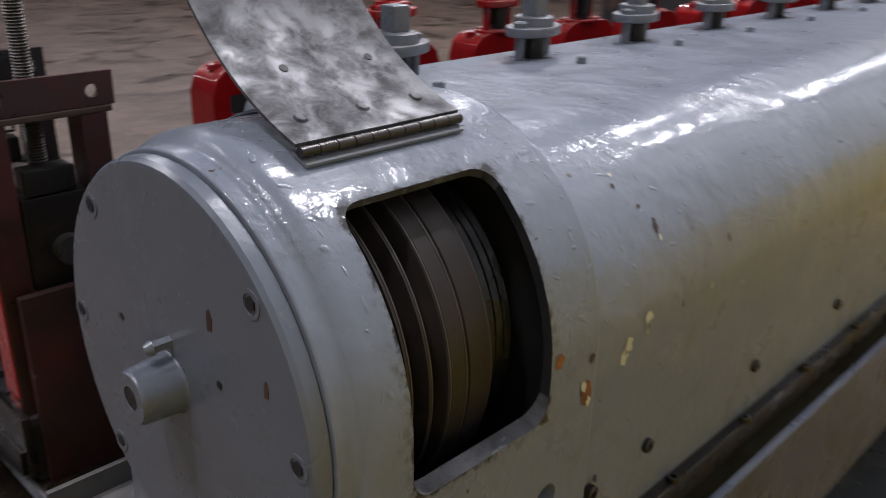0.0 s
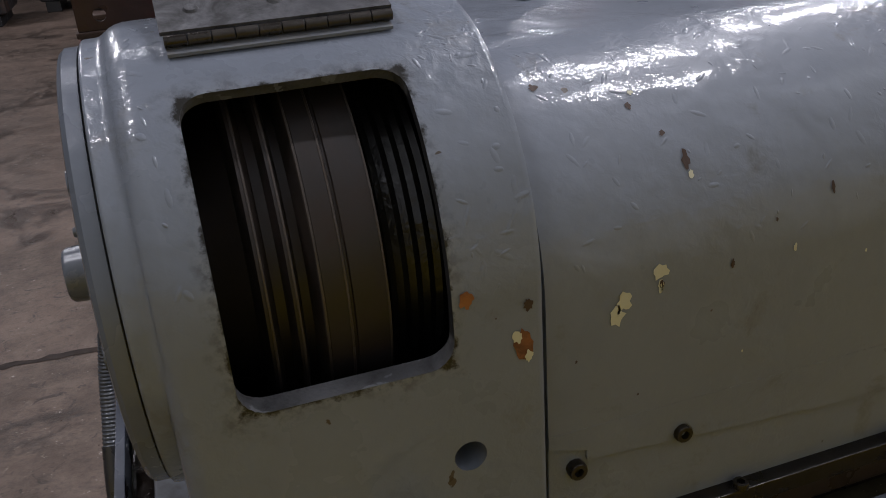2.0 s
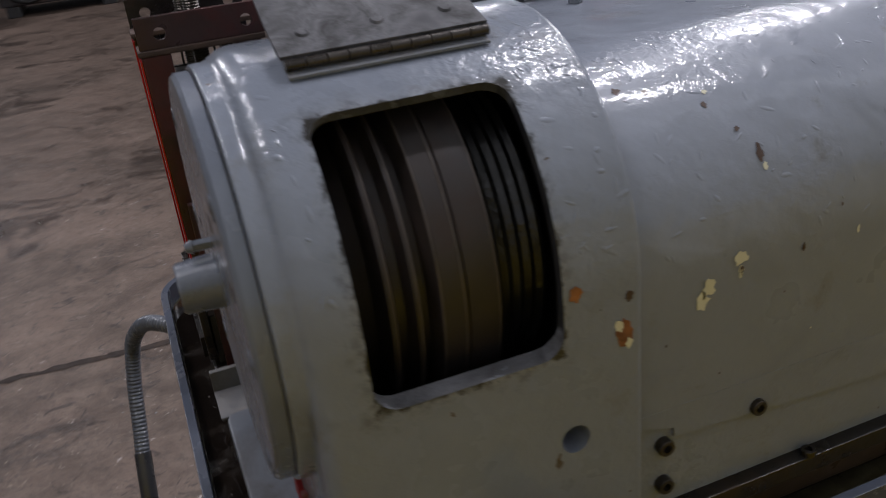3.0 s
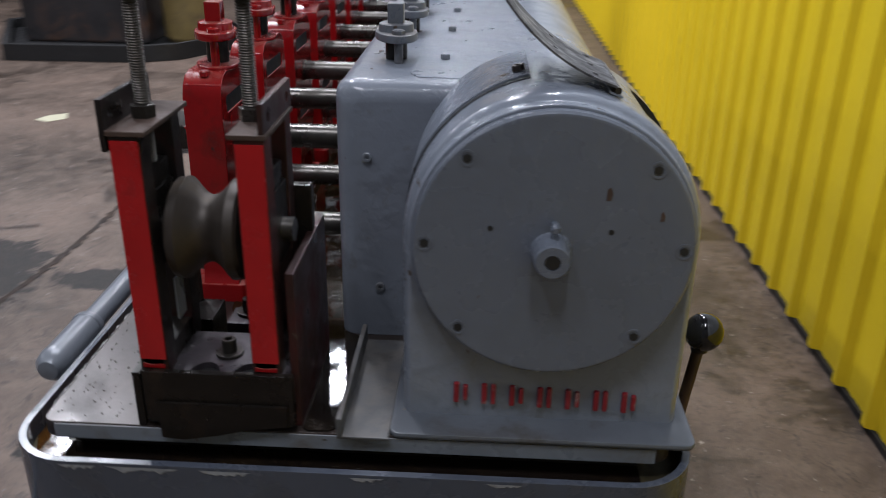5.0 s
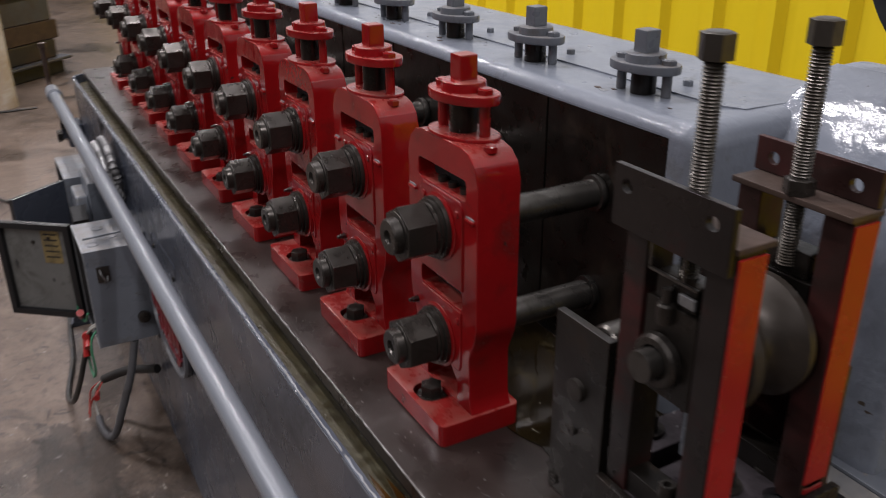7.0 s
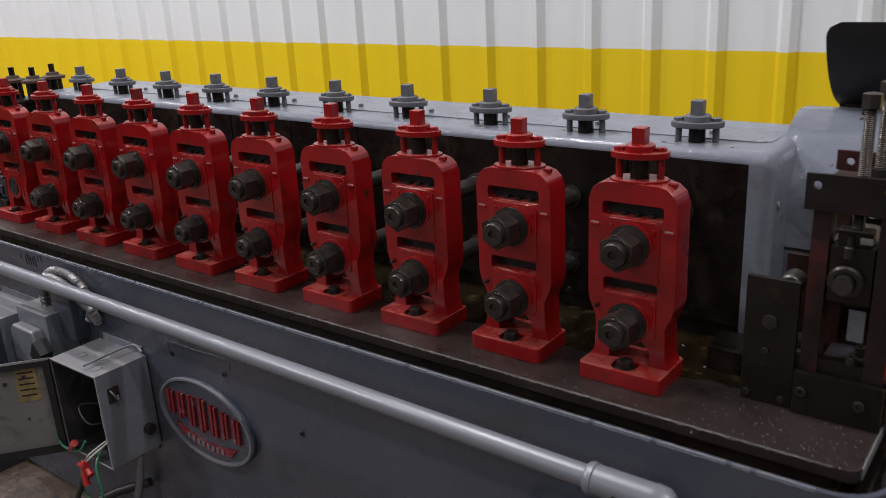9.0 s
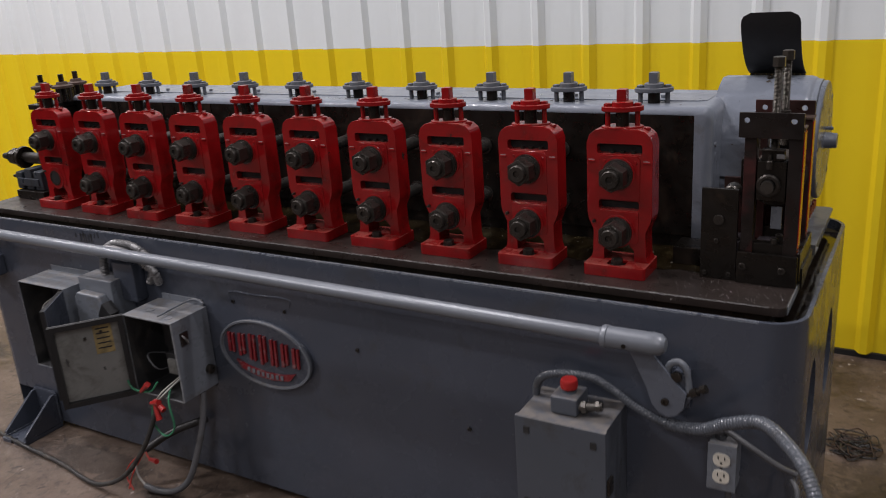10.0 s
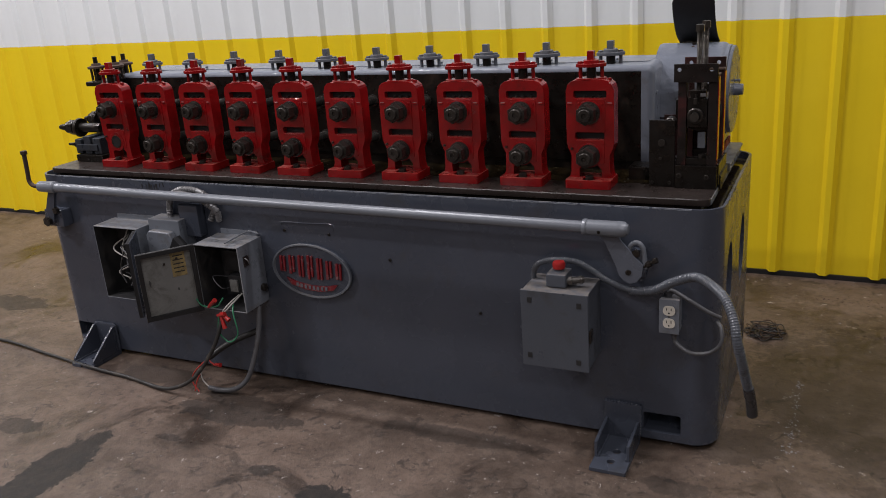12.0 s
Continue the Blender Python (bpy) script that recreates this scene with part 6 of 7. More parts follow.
    for x, z, r in ((-2.125, -0.195, 0.020), (-2.080, -0.150, 0.014)):
        bm = B()
        hexbolt(bm, (x, -0.150 if r > 0.015 else -0.138, z), (0, -1, 0), r, 0.014)
        part("bolt", bm, NUT, root)
    return root


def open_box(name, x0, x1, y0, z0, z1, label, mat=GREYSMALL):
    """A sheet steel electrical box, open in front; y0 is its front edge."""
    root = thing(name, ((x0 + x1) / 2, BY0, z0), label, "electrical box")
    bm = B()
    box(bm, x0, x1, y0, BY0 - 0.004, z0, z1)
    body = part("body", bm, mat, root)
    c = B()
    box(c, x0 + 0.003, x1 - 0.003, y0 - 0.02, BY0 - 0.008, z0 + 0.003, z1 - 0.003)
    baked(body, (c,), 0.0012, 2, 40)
    # The inner faces get a darker colour than the outside.
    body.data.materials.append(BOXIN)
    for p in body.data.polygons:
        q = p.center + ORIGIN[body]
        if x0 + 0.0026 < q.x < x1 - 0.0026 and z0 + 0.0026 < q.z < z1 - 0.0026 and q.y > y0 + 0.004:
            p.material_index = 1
    bm = B()
    box(bm, x0 + 0.015, x1 - 0.015, BY0 - 0.004, BY0 - 0.0005, z0 - 0.018, z1 + 0.018, 0.001)
    part("back_plate", bm, mat, root)
    return root


def hinged_door(root, hx, hy, ang, w, z0, z1, label, side=1, mat=DOORIN):
    """A door with a folded edge and dark seal, swung out by ang degrees from the box front, hinged at (hx, hy)."""
    d = Vector((math.cos(radians(ang)), math.sin(radians(ang)), 0))
    n = Vector((-d.y, d.x, 0)) * side
    def slab(bm, a0, a1, b0, b1, c0, c1):
        vs = [bm.verts.new(Vector((hx, hy, c)) + d * a + n * b) for a in (a0, a1) for b in (b0, b1) for c in (c0, c1)]
        for f in ((0, 1, 3, 2), (4, 5, 7, 6), (0, 1, 5, 4), (2, 3, 7, 6), (0, 2, 6, 4), (1, 3, 7, 5)):
            bm.faces.new([vs[i] for i in f])
    bm = B()
    slab(bm, 0, w, 0.0, 0.0022, z0, z1)
    door = part("door", bm, mat, root, label)
    b = 0.015
    for a0, a1, c0, c1 in ((0, w, z0, z0 + b), (0, w, z1 - b, z1), (0, b, z0 + b, z1 - b), (w - b, w, z0 + b, z1 - b)):
        bm = B()
        slab(bm, a0, a1, -0.013, 0.0, c0, c1)
        part("seal", bm, BLACK, door, "black rubber seal")
    return door, slab


def wire(root, pts, r, mat, name="wire"):
    bm = B()
    tube(bm, pts, r, 8, 7)
    return part(name, bm, mat, root)


def starter_box():
    x0, x1, y0, z0, z1 = -1.312, -1.117, -0.228, -0.452, -0.206
    mat_box = GREYSMALL
    root = open_box("starter_box", x0, x1, y0, z0, z1, "open grey electrical starter box with its door hanging open", mat_box)
    door, slab = hinged_door(root, x0, y0 - 0.002, 231, 0.200, z0 - 0.004, z1 + 0.002, "scuffed grey door swung open", -1)
    bm = B()
    slab(bm, 0.035, 0.085, -0.0012, -0.0002, z1 - 0.105, z1 - 0.015)
    part("sticker", bm, STICKER, door, "worn yellow wiring sticker")
    bm = B()
    for i in range(5):
        slab(bm, 0.042, 0.078, -0.0016, -0.0011, z1 - 0.030 - 0.015 * i, z1 - 0.026 - 0.015 * i)
    part("print_bars", bm, BLACK, door)
    bm = B()
    slab(bm, 0.105, 0.113, -0.003, -0.0002, z1 - 0.055, z1 - 0.047)
    slab(bm, 0.060, 0.068, -0.003, -0.0002, z1 - 0.042, z1 - 0.034)
    part("screw", bm, NUT, door)
    bm = B()
    box(bm, x0 + 0.085, x0 + 0.150, -0.175, -0.098, -0.405, -0.335, 0.003)
    part("contactor", bm, BLACK, root)
    bm = B()
    box(bm, x0 + 0.098, x0 + 0.132, -0.183, -0.1745, -0.395, -0.350, 0.001)
    part("terminal_plate", bm, DOORIN, root)
    bm = B()
    box(bm, x0 + 0.06, x0 + 0.17, -0.15, -0.098, -0.33, -0.25, 0.003)
    part("overload_block", bm, BLACK, root)
    bm = B()
    tube(bm, [(x1 - 0.06, y0 + 0.01, z1 + 0.010), (x1 - 0.05, -0.1, z1 + 0.016), (x1 - 0.0, -0.1, z1 + 0.012)], 0.003, 8, 6)
    part("strap", bm, GREYSMALL, root)
    # knockouts in the top, hanger strap, worn bare edges round the opening
    for kx, ky, kr in ((x0 + 0.055, -0.175, 0.013), (x0 + 0.120, -0.155, 0.014), (x0 + 0.155, -0.200, 0.013)):
        bm = B()
        lathe(bm, [(z1 + 0.0003, kr), (z1 + 0.0012, kr), (z1 + 0.0014, kr * 0.9), (z1 + 0.0007, kr * 0.86)], (kx, ky, 0), "z", 20)
        part("knockout", bm, mat_box, root)
    for a0, a1, c0, c1 in ((x0, x1, z1 - 0.0035, z1 + 0.0006), (x1 - 0.0032, x1 + 0.0006, z0, z1 - 0.0036), (x0, x0 + 0.003, z0, z1 - 0.0036), (x0 + 0.0032, x1 - 0.0034, z0, z0 + 0.003)):
        bm = B()
        box(bm, a0, a1, y0 - 0.0012, y0 + 0.0022, c0, c1, 0.0005)
        part("worn_edge", bm, FLAKE, root, "pale worn edge of the box")
    # latch and round knob on the side
    bm = B()
    box(bm, x1, x1 + 0.004, y0 + 0.022, y0 + 0.050, -0.284, -0.246, 0.001)
    latch = part("latch", bm, STEEL, root, "bright steel latch")
    bm = B()
    tube(bm, [(x1 + 0.004, y0 + 0.028, -0.252), (x1 + 0.014, y0 + 0.031, -0.262), (x1 + 0.013, y0 + 0.040, -0.280), (x1 + 0.004, y0 + 0.044, -0.270)], 0.0024, 8, 6)
    part("hasp", bm, CONDUIT, latch)
    bm = B()
    lathe(bm, [(x1, 0.014), (x1 + 0.012, 0.014), (x1 + 0.016, 0.008)], (0, -0.12, -0.392), "x", 18)
    part("gland", bm, NUT, root)
    wire(root, [(-1.25, -0.13, -0.36), (-1.27, -0.20, -0.335), (-1.235, -0.205, -0.375), (-1.23, -0.15, -0.39)], 0.0020, CABLEGREY)
    # loose wires with red caps
    wire(root, [(-1.325, -0.245, -0.412), (-1.30, -0.25, -0.432), (-1.265, -0.245, -0.436), (-1.235, -0.24, -0.43), (-1.21, -0.235, -0.40)], 0.003, WIREGREEN)
    wire(root, [(-1.20, -0.19, -0.42), (-1.17, -0.24, -0.45), (-1.16, -0.245, -0.53), (-1.20, -0.25, -0.565), (-1.24, -0.25, -0.53), (-1.235, -0.245, -0.47)], 0.0028, WIREGREEN)
    wire(root, [(-1.19, -0.17, -0.41), (-1.20, -0.23, -0.43), (-1.22, -0.24, -0.455)], 0.0028, WIREWHITE)
    wire(root, [(-1.17, -0.17, -0.40), (-1.185, -0.235, -0.43), (-1.215, -0.245, -0.46)], 0.0028, WIREWHITE)
    for p, q in (((-1.275, -0.245, -0.438), (-1.235, -0.25, -0.405)), ((-1.225, -0.245, -0.455), (-1.185, -0.25, -0.478)), ((-1.22, -0.25, -0.465), (-1.205, -0.255, -0.51)), ((-1.235, -0.25, -0.465), (-1.20, -0.25, -0.455))):
        bm = B()
        cyl(bm, p, q, 0.0055, 0.009, 10)
        part("wire_cap", bm, BUTTON, root, "red wire cap")
    return root


def rear_box():
    x0, x1, y0, z0, z1 = -1.822, -1.60, -0.205, -0.472, -0.178
    root = open_box("junction_box", x0, x1, y0, z0, z1, "open grey junction box with loose wires inside")
    hinged_door(root, x1, y0 - 0.002, 306, 0.165, z0 + 0.005, z1 - 0.004, "grey door swung open", 1, GREYBASE)
    rng = random.Random(8)
    for k in range(7):
        a = [(-1.72 + rng.uniform(-0.03, 0.05), -0.11, -0.22 + rng.uniform(-0.03, 0.03))]
        for j in range(4):
            a.append((-1.70 + rng.uniform(-0.06, 0.06), -0.17 + rng.uniform(-0.03, 0.03), -0.27 - 0.045 * j + rng.uniform(-0.02, 0.02)))
        wire(root, a, 0.0028, (WIREWHITE, WIREWHITE, CABLEGREY, CABLEGREY, WIREWHITE, CABLEGREY, CABLE)[k])
    return root


def selector_switch():
    root = thing("selector_switch", (-1.50, BY0, -0.27), "grey cast switch housing with a dark handle", "switch")
    bm = B()
    box(bm, -1.575, -1.425, -0.165, BY0 - 0.0005, -0.290, -0.146, 0.004)
    part("box", bm, GREYSMALL, root)
    bm = B()
    prism(bm, [(-1.565, -0.285), (-1.44, -0.285), (-1.435, -0.22), (-1.455, -0.185), (-1.55, -0.182), (-1.565, -0.20)], "y", -0.196, -0.165)
    c = part("cover", bm, GREYSMALL, root)
    baked(c, (), 0.006, 3, 40)
    bm = B()
    prism(bm, [(-1.44, -0.235), (-1.415, -0.195), (-1.385, -0.225), (-1.415, -0.262)], "y", -0.215, -0.180)
    part("handle", bm, BLACK, root)
    bm = B()
    box(bm, -1.45, -1.36, -0.13, BY0 - 0.0005, -0.215, -0.095, 0.004)
    part("mount", bm, GREYBASE, root)
    return root


def coil_conduit():
    root = thing("coiled_conduit", (-1.42, -0.12, -0.12), "pale ribbed metal conduit looped behind the pipe", "conduit")
    for k, r in enumerate((0.0, 0.018)):
        bm = B()
        e = k * 0.028
        tube(bm, [(-1.525 + r, -0.100 - r, -0.17), (-1.508 + r, -0.106 - r, -0.095), (-1.480 + r, -0.110 - r, -0.060 - r * 0.3), (-1.441, -0.110 - r, -0.042 - r * 0.6), (-1.380, -0.110 - r, -0.040 - r), (-1.335, -0.110 - r, -0.053 - r),
                  (-1.305 + e * 0.3, -0.110 - r, -0.074 - r), (-1.300 + e, -0.106 - r, -0.110), (-1.325 + e * 1.4, -0.102, -0.155)], 0.0105, 10, 8, 0.0020, 0.012)
        part("hose", bm, CONDUIT, root)
    return root


def control_box():
    x0, x1, y0, z0, z1 = -0.068, 0.131, -0.235, -0.495, -0.249
    root = thing("control_box", (0.03, BY0, z0), "closed grey sheet metal control box", "electrical box")
    bm = B()
    box(bm, x0, x1, y0 + 0.012, BY0 - 0.0005, z0 + 0.004, z1 - 0.001, 0.0015)
    part("body", bm, BOXGREY, root)
    bm = B()
    box(bm, x0 - 0.004, x1 + 0.003, y0, y0 + 0.0125, z0, z1, 0.0025)
    d = part("door", bm, BOXGREY, root, "flat grey lid")
    for x, z in ((x0 + 0.024, z1 - 0.030), (x1 - 0.024, z1 - 0.034), (x0 + 0.020, z0 + 0.036), (x1 - 0.028, z0 + 0.030)):
        bm = B()
        box(bm, x - 0.007, x + 0.007, y0 - 0.0016, y0 + 0.001, z - 0.0085, z + 0.0085, 0.0008)
        part("clip", bm, BOXIN, d)
    bm = B()
    box(bm, x1 + 0.003, x1 + 0.010, y0 + 0.004, y0 + 0.030, -0.40, -0.362, 0.002)
    part("latch", bm, NUT, root)
    bm = B()
    box(bm, x0 + 0.09, x0 + 0.19, y0 + 0.03, BY0 - 0.02, z0 - 0.012, z0 + 0.004, 0.001)
    part("bottom_plate", bm, BLACK, root)
    return root


def stop_button():
    z = -0.249
    root = thing("stop_button", (0.028, -0.16, z), "dusty grey push button station with a red mushroom head", "stop button")
    bm = B()
    box(bm, -0.004, 0.058, -0.198, -0.128, z + 0.0003, z + 0.042, 0.006)
    part("housing", bm, BOXGREY, root)
    bm = B()
    lathe(bm, [(z + 0.042, 0.017), (z + 0.046, 0.016), (z + 0.046, 0.012), (z + 0.050, 0.012)], (0.027, -0.162, 0), "z", 22)
    part("collar", bm, BOXGREY, root)
    bm = B()
    lathe(bm, [(z + 0.049, 0.012), (z + 0.051, 0.0185), (z + 0.064, 0.0195), (z + 0.070, 0.017), (z + 0.0715, 0.009)], (0.027, -0.162, 0), "z", 26)
    part("mushroom_head", bm, BUTTON, root, "red mushroom head")
    bm = B()
    cyl(bm, (0.056, -0.18, z + 0.018), (0.105, -0.17, z + 0.024), 0.010, None, 14)
    cyl(bm, (0.062, -0.18, z + 0.018), (0.072, -0.178, z + 0.0195), 0.014, None, 6)
    cyl(bm, (0.092, -0.173, z + 0.022), (0.100, -0.171, z + 0.0235), 0.013, None, 6)
    part("cable_gland", bm, STEEL, root)
    return root


def socket_outlet():
    x0, x1, y0, z0, z1 = 0.3175, 0.3735, -0.141, -0.381, -0.275
    root = thing("socket_outlet", (0.345, BY0, z0), "grey metal box with two ivory sockets", "power outlet")
    bm = B()
    box(bm, x0, x1, y0 + 0.003, BY0 - 0.0005, z0 + 0.001, z1 - 0.001, 0.003)
    part("box", bm, GREYSMALL, root)
    bm = B()
    box(bm, x0 - 0.0005, x1 + 0.0005, y0, y0 + 0.0031, z0, z1, 0.001)
    c = part("cover", bm, GREYSMALL, root)
    for zc in (-0.3085, -0.3475):
        bm = B()
        prism(bm, rounded(0.3285, 0.3625, zc - 0.0145, zc + 0.0145, 0.0125, 6), "y", y0 - 0.003, y0)
        f = part("socket_face", bm, IVORY, c, "ivory plastic socket")
        bm = B()
        for dx in (-0.0065, 0.0065):
            box(bm, 0.3455 + dx - 0.0012, 0.3455 + dx + 0.0012, y0 - 0.0034, y0 - 0.002, zc + 0.0005, zc + 0.0085)
        cyl(bm, (0.3455, y0 - 0.0034, zc - 0.007), (0.3455, y0 - 0.002, zc - 0.007), 0.0026, None, 10)
        part("slots", bm, BLACK, f)
    bm = B()
    cyl(bm, (0.345, y0 - 0.0012, -0.328), (0.345, y0, -0.328), 0.0025, None, 10)
    part("screw", bm, NUT, c)
    bm = B()
    cyl(bm, (0.338, -0.115, z1), (0.338, -0.115, z1 + 0.018), 0.010, None, 12)
    cyl(bm, (0.338, -0.115, z1 + 0.004), (0.338, -0.115, z1 + 0.012), 0.013, None, 6)
    part("cable_gland", bm, GALV, root)
    bm = B()
    cyl(bm, (0.356, -0.115, z0 - 0.015), (0.356, -0.115, z0), 0.009, None, 12)
    part("cable_gland", bm, GALV, root)
    return root


def hoses():
    bm = B()
    tube(bm, [(-0.060, -0.12, -0.30), (-0.066, -0.13, -0.25), (-0.052, -0.135, -0.206), (-0.01, -0.125, -0.190), (0.06, -0.115, -0.192), (0.105, -0.115, -0.210), (0.165, -0.115, -0.246), (0.235, -0.115, -0.268), (0.300, -0.115, -0.262), (0.335, -0.115, -0.252)], 0.0092, 12, 8, 0.0005, 0.006)
    solo("flexible_conduit", bm, HOSE, "grey flexible metal conduit across the base front", "conduit", "conduits on the base front", loc=(0.1, -0.115, -0.23))
    bm = B()
    tube(bm, [(0.225, -0.108, -0.272), (0.275, -0.125, -0.262), (0.315, -0.145, -0.243), (0.360, -0.165, -0.210), (0.424, -0.19, -0.180), (0.474, -0.24, -0.180), (0.518, -0.30, -0.192), (0.545, -0.34, -0.232), (0.557, -0.36, -0.275), (0.569, -0.35, -0.335), (0.578, -0.32, -0.40), (0.585, -0.295, -0.445)], 0.0130, 14, 8, 0.0008, 0.0070)
    h = solo("hose", bm, HOSE, "thick grey ribbed conduit hanging over the corner", "conduit", "conduits on the base front", loc=(0.4, -0.15, -0.2))
    bm = B()
    tube(bm, [(0.5835, -0.300, -0.435), (0.588, -0.280, -0.475), (0.5915, -0.264, -0.510), (0.593, -0.255, -0.540)], 0.0146, 16, 6)
    part("end_sleeve", bm, RUBBER, h, "smooth dark sleeve on the hose end")
    bm = B()
    tube(bm, [(0.339, -0.115, -0.262), (0.352, -0.118, -0.256), (0.40, -0.12, -0.281), (0.45, -0.115, -0.312), (0.482, -0.10, -0.332)], 0.0062, 10, 7)
    solo("flexible_conduit", bm, CABLEGREY, "thin grey cable from the socket box", "cable", "conduits on the base front", loc=(0.42, -0.115, -0.3))
    bm = B()
    tube(bm, [(0.356, -0.115, -0.394), (0.362, -0.118, -0.418), (0.400, -0.125, -0.440), (0.452, -0.13, -0.434), (0.488, -0.13, -0.402), (0.488, -0.115, -0.362), (0.474, -0.10, -0.345)], 0.0060, 10, 7)
    solo("flexible_conduit", bm, CABLEGREY, "thin grey cable looped beside the socket box", "cable", "conduits on the base front", loc=(0.42, -0.12, -0.43))
    # hose from the starter box to the floor and the black supply cable
    bm = B()
    tube(bm, [(-1.125, -0.15, -0.455), (-1.125, -0.17, -0.54), (-1.135, -0.20, -0.63), (-1.165, -0.225, -0.72), (-1.22, -0.24, -0.765), (-1.29, -0.25, -0.775), (-1.335, -0.25, -0.772)], 0.0095, 12, 8, 0.0004, 0.008)
    solo("flexible_conduit", bm, CABLEGREY, "grey flexible conduit hanging to the floor", "conduit", "", loc=(-1.2, -0.2, FZ))
    bm = B()
    tube(bm, [(-1.225, -0.235, -0.46), (-1.235, -0.26, -0.53), (-1.28, -0.28, -0.62), (-1.36, -0.30, -0.715), (-1.46, -0.31, -0.765), (-1.56, -0.30, FZ + 0.011), (-1.72, -0.27, FZ + 0.009), (-1.95, -0.25, FZ + 0.009), (-2.25, -0.21, FZ + 0.009), (-2.6, -0.165, FZ + 0.009), (-3.0, -0.2, FZ + 0.009), (-3.5, -0.42, FZ + 0.009)], 0.0072, 10, 8)
    solo("supply_cable", bm, CABLE, "black supply cable lying on the concrete floor", "cable", "", loc=(-1.9, -0.25, FZ))
    bm = B()
    tube(bm, [(-1.19, -0.10, -0.585), (-1.28, -0.16, -0.62), (-1.345, -0.22, -0.665)], 0.012, 10, 6)
    solo("cable_stub", bm, CABLE, "cut black cable stub with stripped wires", "cable", "", loc=(-1.25, -0.15, -0.62))
    w = thing("loose_wires", (-1.34, -0.24, FZ), "loose thin red and white wires with red caps", "wires")
    wire(w, [(-1.345, -0.22, -0.665), (-1.365, -0.245, -0.70), (-1.36, -0.25, -0.745), (-1.33, -0.25, -0.775)], 0.0028, WIREWHITE)
    wire(w, [(-1.345, -0.22, -0.665), (-1.39, -0.25, -0.71), (-1.405, -0.26, -0.75), (-1.37, -0.27, -0.785)], 0.0022, WIRERED)
    wire(w, [(-1.345, -0.22, -0.665), (-1.38, -0.255, -0.74), (-1.39, -0.27, -0.785)], 0.0022, WIRERED)
    wire(w, [(-1.345, -0.22, -0.665), (-1.32, -0.235, -0.672), (-1.29, -0.245, -0.672)], 0.0022, WIRERED)
    bm = B()
    cyl(bm, (-1.30, -0.243, -0.674), (-1.262, -0.25, -0.668), 0.0055, 0.008, 10)
    part("wire_cap", bm, BUTTON, w)
    # tangle of thin wire on the floor between the base and the sheet wall
    rng = random.Random(4)
    tang = thing("wire_tangle", (0.536, 0.834, FZ), "small tangle of thin dark wire on the floor", "wire tangle")
    for s in range(4):
        bm = B()
        pts = []
        for k in range(22):
            a = k * rng.uniform(0.8, 1.9)
            r = 0.06 + rng.uniform(-0.045, 0.02)
            pts.append((0.536 + r * 1.0 * math.cos(a), 0.834 + r * 1.2 * math.sin(a), FZ + 0.004 + rng.uniform(0, 0.018)))
        tube(bm, pts, 0.0022, 6, 4)
        part("strand", bm, RUST if s % 2 else CABLE, tang)


crank_pipe()
starter_box()
rear_box()
selector_switch()
coil_conduit()
control_box()
stop_button()
socket_outlet()
hoses()

# ---- things further off in the hall ----


def wrapped_column():
    root = thing("wrapped_column", (-5.49, -0.46, FZ), "plywood-boxed hall column with smeared white paint", "column")
    bm = B()
    prism(bm, rounded(-5.74, -5.24, -0.78, -0.15, 0.09, 6), "z", FZ, 1.6)
    part("casing", bm, WRAP, root)
    bm = B()
    box(bm, -5.59, -5.39, -0.56, -0.36, 1.6005, TOP - 0.001, 0.004)
    part("steel_post", bm, GREYBASE, root)
    return root


def far_lathe():
    """A long blue-grey machine behind the column, standing askew."""
    root = thing("far_machine", (-6.5, -0.7, FZ), "long blue-grey machine on a black plinth", "machine")
    e, f = Vector((-7.05, -1.62)), Vector((-6.10, -0.70))
    d = (f - e).normalized()
    n = Vector((-d.y, d.x))
    def slab(name, a, b_, depth0, depth1, z0, z1, m):
        bm = B()
        q = [e + d * a + n * depth0, f + d * b_ + n * depth0, f + d * b_ + n * depth1, e + d * a + n * depth1]
        prism(bm, [(v.x, v.y) for v in q], "z", FZ + z0, FZ + z1)
        p = part(name, bm, m, root)
        baked(p, (), 0.012, 2, 40)
    slab("plinth", 0.0, 0.5, 0.04, 0.85, 0.0, 0.10, BLACK)
    slab("drip_tray", -0.06, 0.55, -0.02, 0.9, 0.10, 0.125, FARBLUE)
    slab("base", 0.03, 0.5, 0.10, 0.8, 0.125, 0.26, FARDARK)
    slab("bed", 0.0, 0.5, 0.02, 0.85, 0.26, 0.40, RUST)
    slab("housing", 0.0, 0.5, 0.05, 0.8, 0.40, 1.3, FARBLUE)
    slab("cover", 0.1, 0.5, 0.02, 0.8, 0.55, 0.72, FARDARK)
    return root


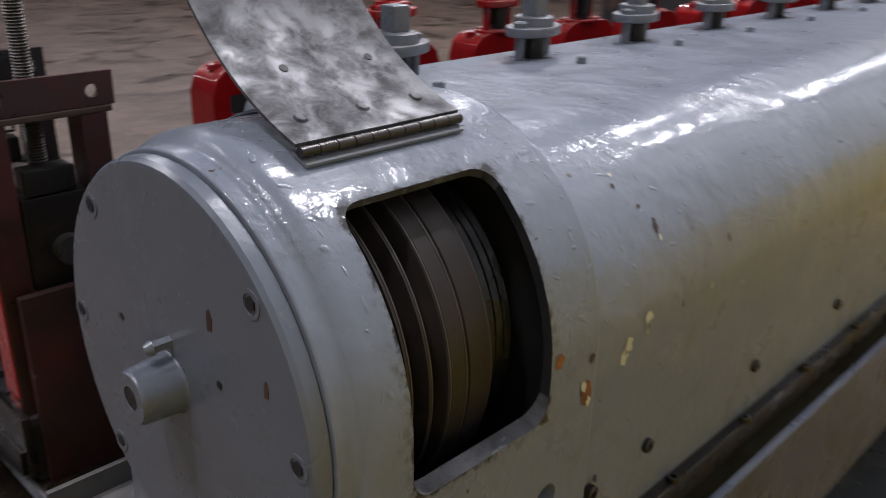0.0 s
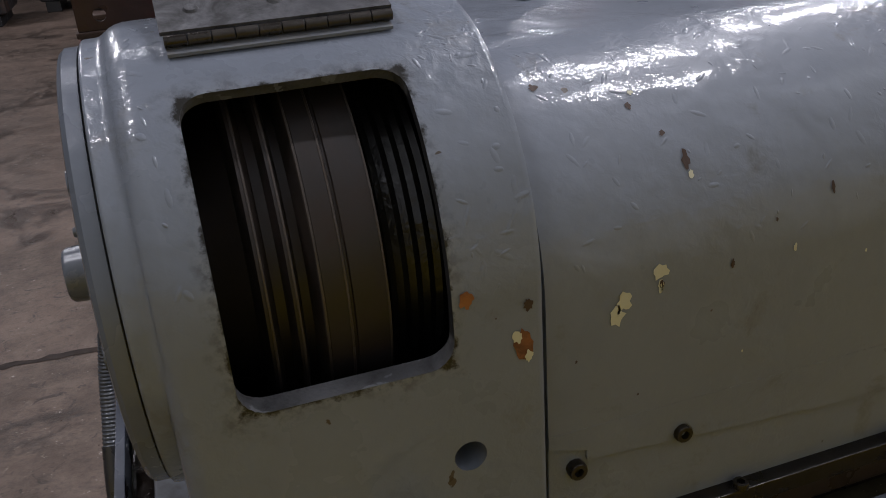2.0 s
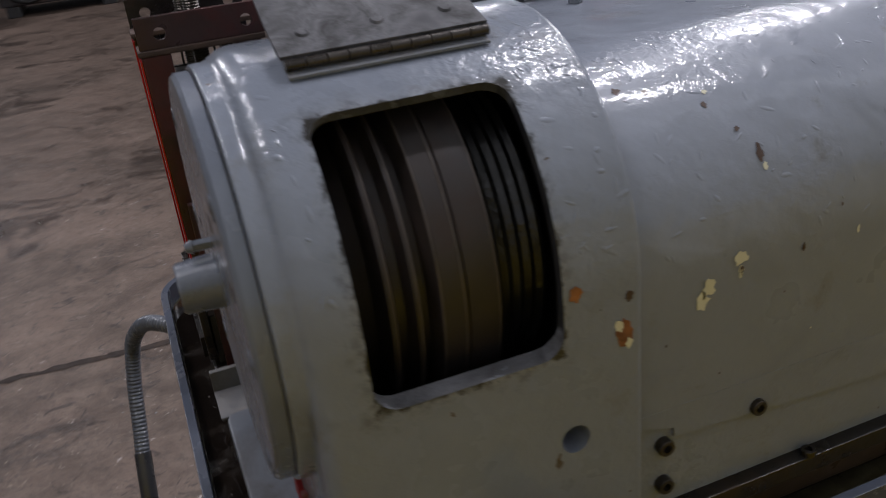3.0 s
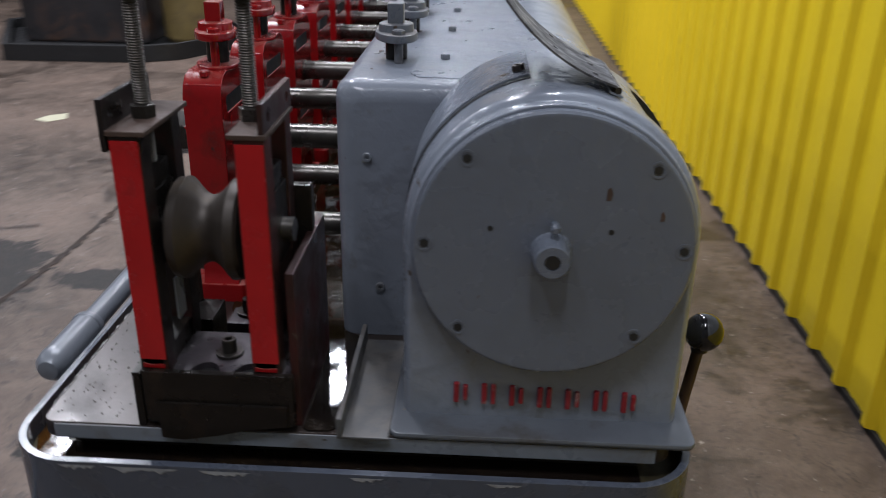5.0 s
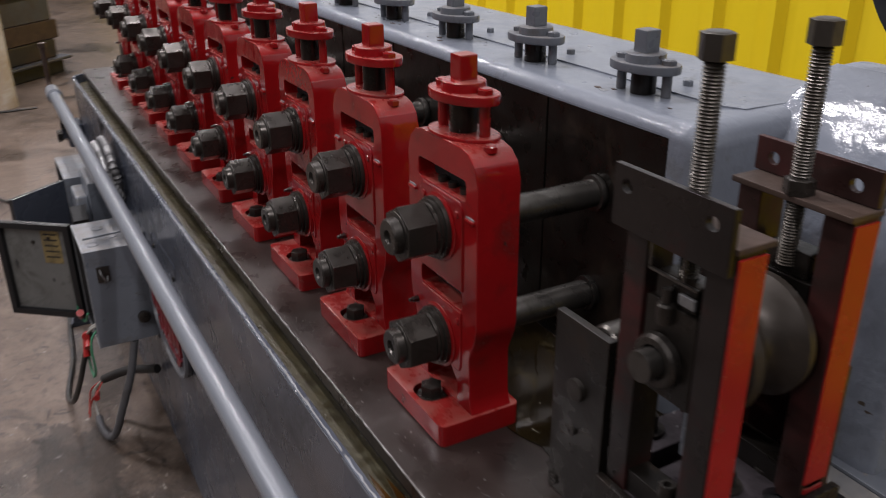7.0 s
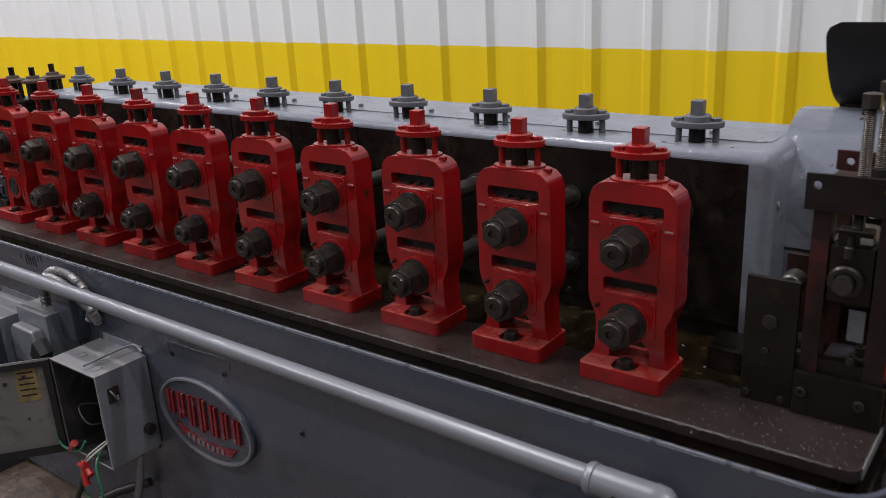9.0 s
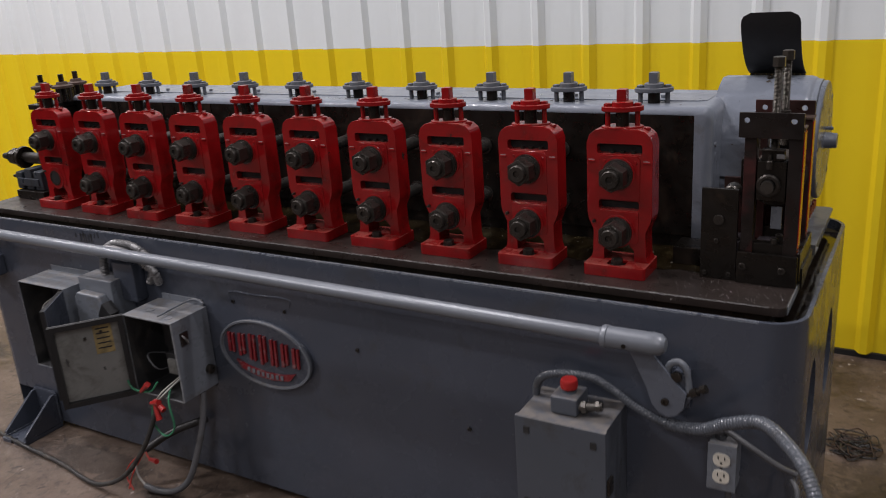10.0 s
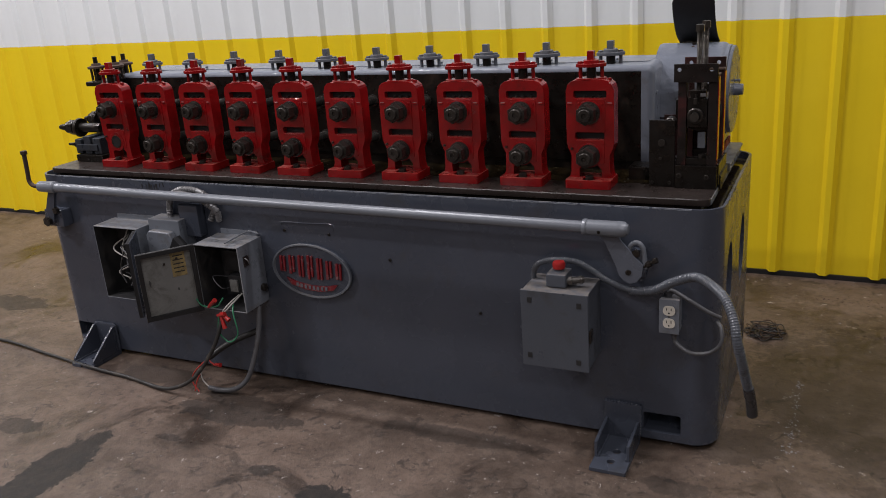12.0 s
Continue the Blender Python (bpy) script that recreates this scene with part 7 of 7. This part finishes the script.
def far_press():
    root = thing("far_machine", (-6.3, -2.5, FZ), "dark machine with a yellow tank in a black tray", "machine")
    tray = [(-5.25, -2.25), (-5.40, -1.98), (-5.95, -1.66), (-6.20, -1.62), (-6.45, -1.75), (-7.4, -2.9), (-6.4, -3.9), (-5.2, -3.3)]
    bm = B()
    prism(bm, tray, "z", FZ, FZ + 0.13)
    t = part("tray", bm, BLACK, root, "black oil tray")
    c = B()
    mid = Vector((sum(p[0] for p in tray) / 8, sum(p[1] for p in tray) / 8))
    prism(c, [tuple(mid + (Vector(p) - mid) * 0.95) for p in tray], "z", FZ + 0.05, FZ + 0.3)
    baked(t, (c,), 0.006, 2, 40)
    bm = B()
    lathe(bm, [(FZ + 0.05, 0.20), (FZ + 0.10, 0.24), (FZ + 0.7, 0.25), (FZ + 0.72, 0.23), (FZ + 1.6, 0.22)], (-6.02, -2.05, 0), "z", 28)
    part("tank", bm, TANK, root, "dusty yellow tank")
    bm = B()
    box(bm, -6.9, -5.75, -3.4, -2.35, FZ + 0.05, FZ + 0.9, 0.03)
    part("body", bm, FARDARK, root)
    bm = B()
    box(bm, -6.6, -6.0, -3.1, -2.45, FZ + 0.9, FZ + 1.7, 0.03)
    part("head", bm, FARDARK, root)
    return root


def floor_scraps():
    for p, q, s, a in (((-5.08, -0.80), 0.16, 0.035, 50), ((-4.86, -0.68), 0.12, 0.045, 22)):
        bm = B()
        box(bm, -q, q, -s, s, 0, 0.04, 0.004)
        ob = solo("wood_offcut", bm, WOOD, "weathered wood offcut on the floor", "wood offcut", "offcuts on the floor")
        ob.matrix_world = pose(p[0], p[1], FZ, 0, 0, a)
    bm = B()
    pts = []
    for k in range(24):
        a = k * 0.62
        pts.append((-5.56 + (0.13 + 0.004 * k) * math.cos(a), -1.42 + (0.20 + 0.006 * k) * math.sin(a), FZ + 0.007 + 0.002 * (k % 3)))
    pts += [(-5.72, -1.05, FZ + 0.007), (-5.95, -0.82, FZ + 0.007), (-5.70, -0.88, FZ + 0.007), (-5.42, -0.90, FZ + 0.007), (-5.20, -0.62, FZ + 0.007), (-5.16, -0.35, FZ + 0.007), (-5.17, -0.05, FZ + 0.007)]
    tube(bm, pts, 0.007, 8, 5)
    solo("floor_cable", bm, CABLE, "thin black cable lying in loops on the floor", "cable", "cables on the far floor", loc=(-5.56, -1.42, FZ))
    rng = random.Random(2)
    bm = B()
    pts = [(-5.0 + rng.uniform(-0.6, 0.6), 0.95 + rng.uniform(-0.35, 0.35), FZ + 0.012 + 0.01 * (k % 3)) for k in range(8)]
    tube(bm, pts, 0.009, 8, 8)
    solo("floor_cable", bm, CABLE, "dark cable lying in loops on the floor", "cable", "cables on the far floor", loc=(-5.0, 0.95, FZ))
    # crumbs, chips and swarf on the concrete, thicker along one streak by the machine's end
    for name, n, sd, m in (("floor_debris", 300, 7, FLAKE), ("floor_swarf", 220, 8, RUST)):
        rng = random.Random(sd)
        bm = B()
        spots = [(rng.uniform(-3.2, 1.9), rng.uniform(-2.0, 1.35)) for _ in range(n)]
        if m is FLAKE:
            spots += [(0.68 + rng.gauss(0, 0.010), rng.uniform(-0.02, 0.46)) for _ in range(110)]
        else:
            spots += [(0.86 + rng.gauss(0, 0.10), 1.24 + rng.gauss(0, 0.025)) for _ in range(70)] + [(0.93 + rng.gauss(0, 0.05), 0.9 + rng.gauss(0, 0.02)) for _ in range(50)]
        for x, y in spots:
            if -2.25 < x < 0.49 and -0.10 < y < 0.67:
                continue
            r, a = rng.uniform(0.0012, 0.0042), rng.uniform(0, 6.28)
            vs = [bm.verts.new((x + r * rng.uniform(0.6, 1.8) * math.cos(a + k * 2.1), y + r * math.sin(a + k * 2.1), FZ)) for k in range(3)]
            vs.append(bm.verts.new((x, y, FZ + r * 0.6)))
            for t in ((0, 1, 3), (1, 2, 3), (2, 0, 3), (0, 1, 2)):
                bm.faces.new([vs[i] for i in t])
        solo(name, bm, m, "small pale crumbs scattered on the concrete floor" if m is FLAKE else "dark rusty swarf scattered on the concrete floor", "debris", kind="stuff")


def paper_scrap():
    bm = B()
    top = [(-3.72, -2.10), (-3.60, -2.05), (-3.52, -2.13), (-3.56, -2.22), (-3.66, -2.19)]
    prism(bm, top, "z", FZ, FZ + 0.002)
    return solo("paper_scrap", bm, PRIMER, "pale yellow scrap of paper on the floor", "paper scrap", loc=(-3.6, -2.13, FZ))


def far_row():
    """Dark machines along the far side of the hall."""
    rng = random.Random(21)
    for k, (x, y, w, h) in enumerate(((2.6, -9.6, 1.6, 1.0), (0.9, -10.4, 1.3, 0.8), (-1.6, -11.6, 2.0, 1.1), (-4.6, -12.3, 2.4, 0.9), (-7.5, -12.0, 2.0, 1.2))):
        root = thing("far_machine", (x, y, FZ), "dark rusty machine standing across the hall", "machine")
        bm = B()
        box(bm, x - w / 2, x + w / 2, y - 0.5, y + 0.5, FZ + 0.12, FZ + h * 0.6, 0.03)
        part("body", bm, FARDARK, root)
        bm = B()
        box(bm, x - w / 2 + 0.1, x + w * 0.1, y - 0.35, y + 0.35, FZ + h * 0.6, FZ + h + 0.5, 0.03)
        part("head", bm, RUST if k % 2 else FARDARK, root)
        for sx in (-1, 1):
            bm = B()
            box(bm, x + sx * w * 0.4 - 0.08, x + sx * w * 0.4 + 0.08, y - 0.45, y + 0.48, FZ, FZ + 0.12, 0.01)
            part("foot", bm, BLACK, root)
        bm = B()
        lathe(bm, [(0.0, 0.05), (0.0, 0.26), (0.05, 0.28), (0.09, 0.26), (0.09, 0.05)], (x + w * 0.25, y + 0.5, FZ + 0.42), "y", 24)
        part("wheel", bm, BLACK, root)


wrapped_column()
far_press()
far_lathe()
floor_scraps()
paper_scrap()
far_row()
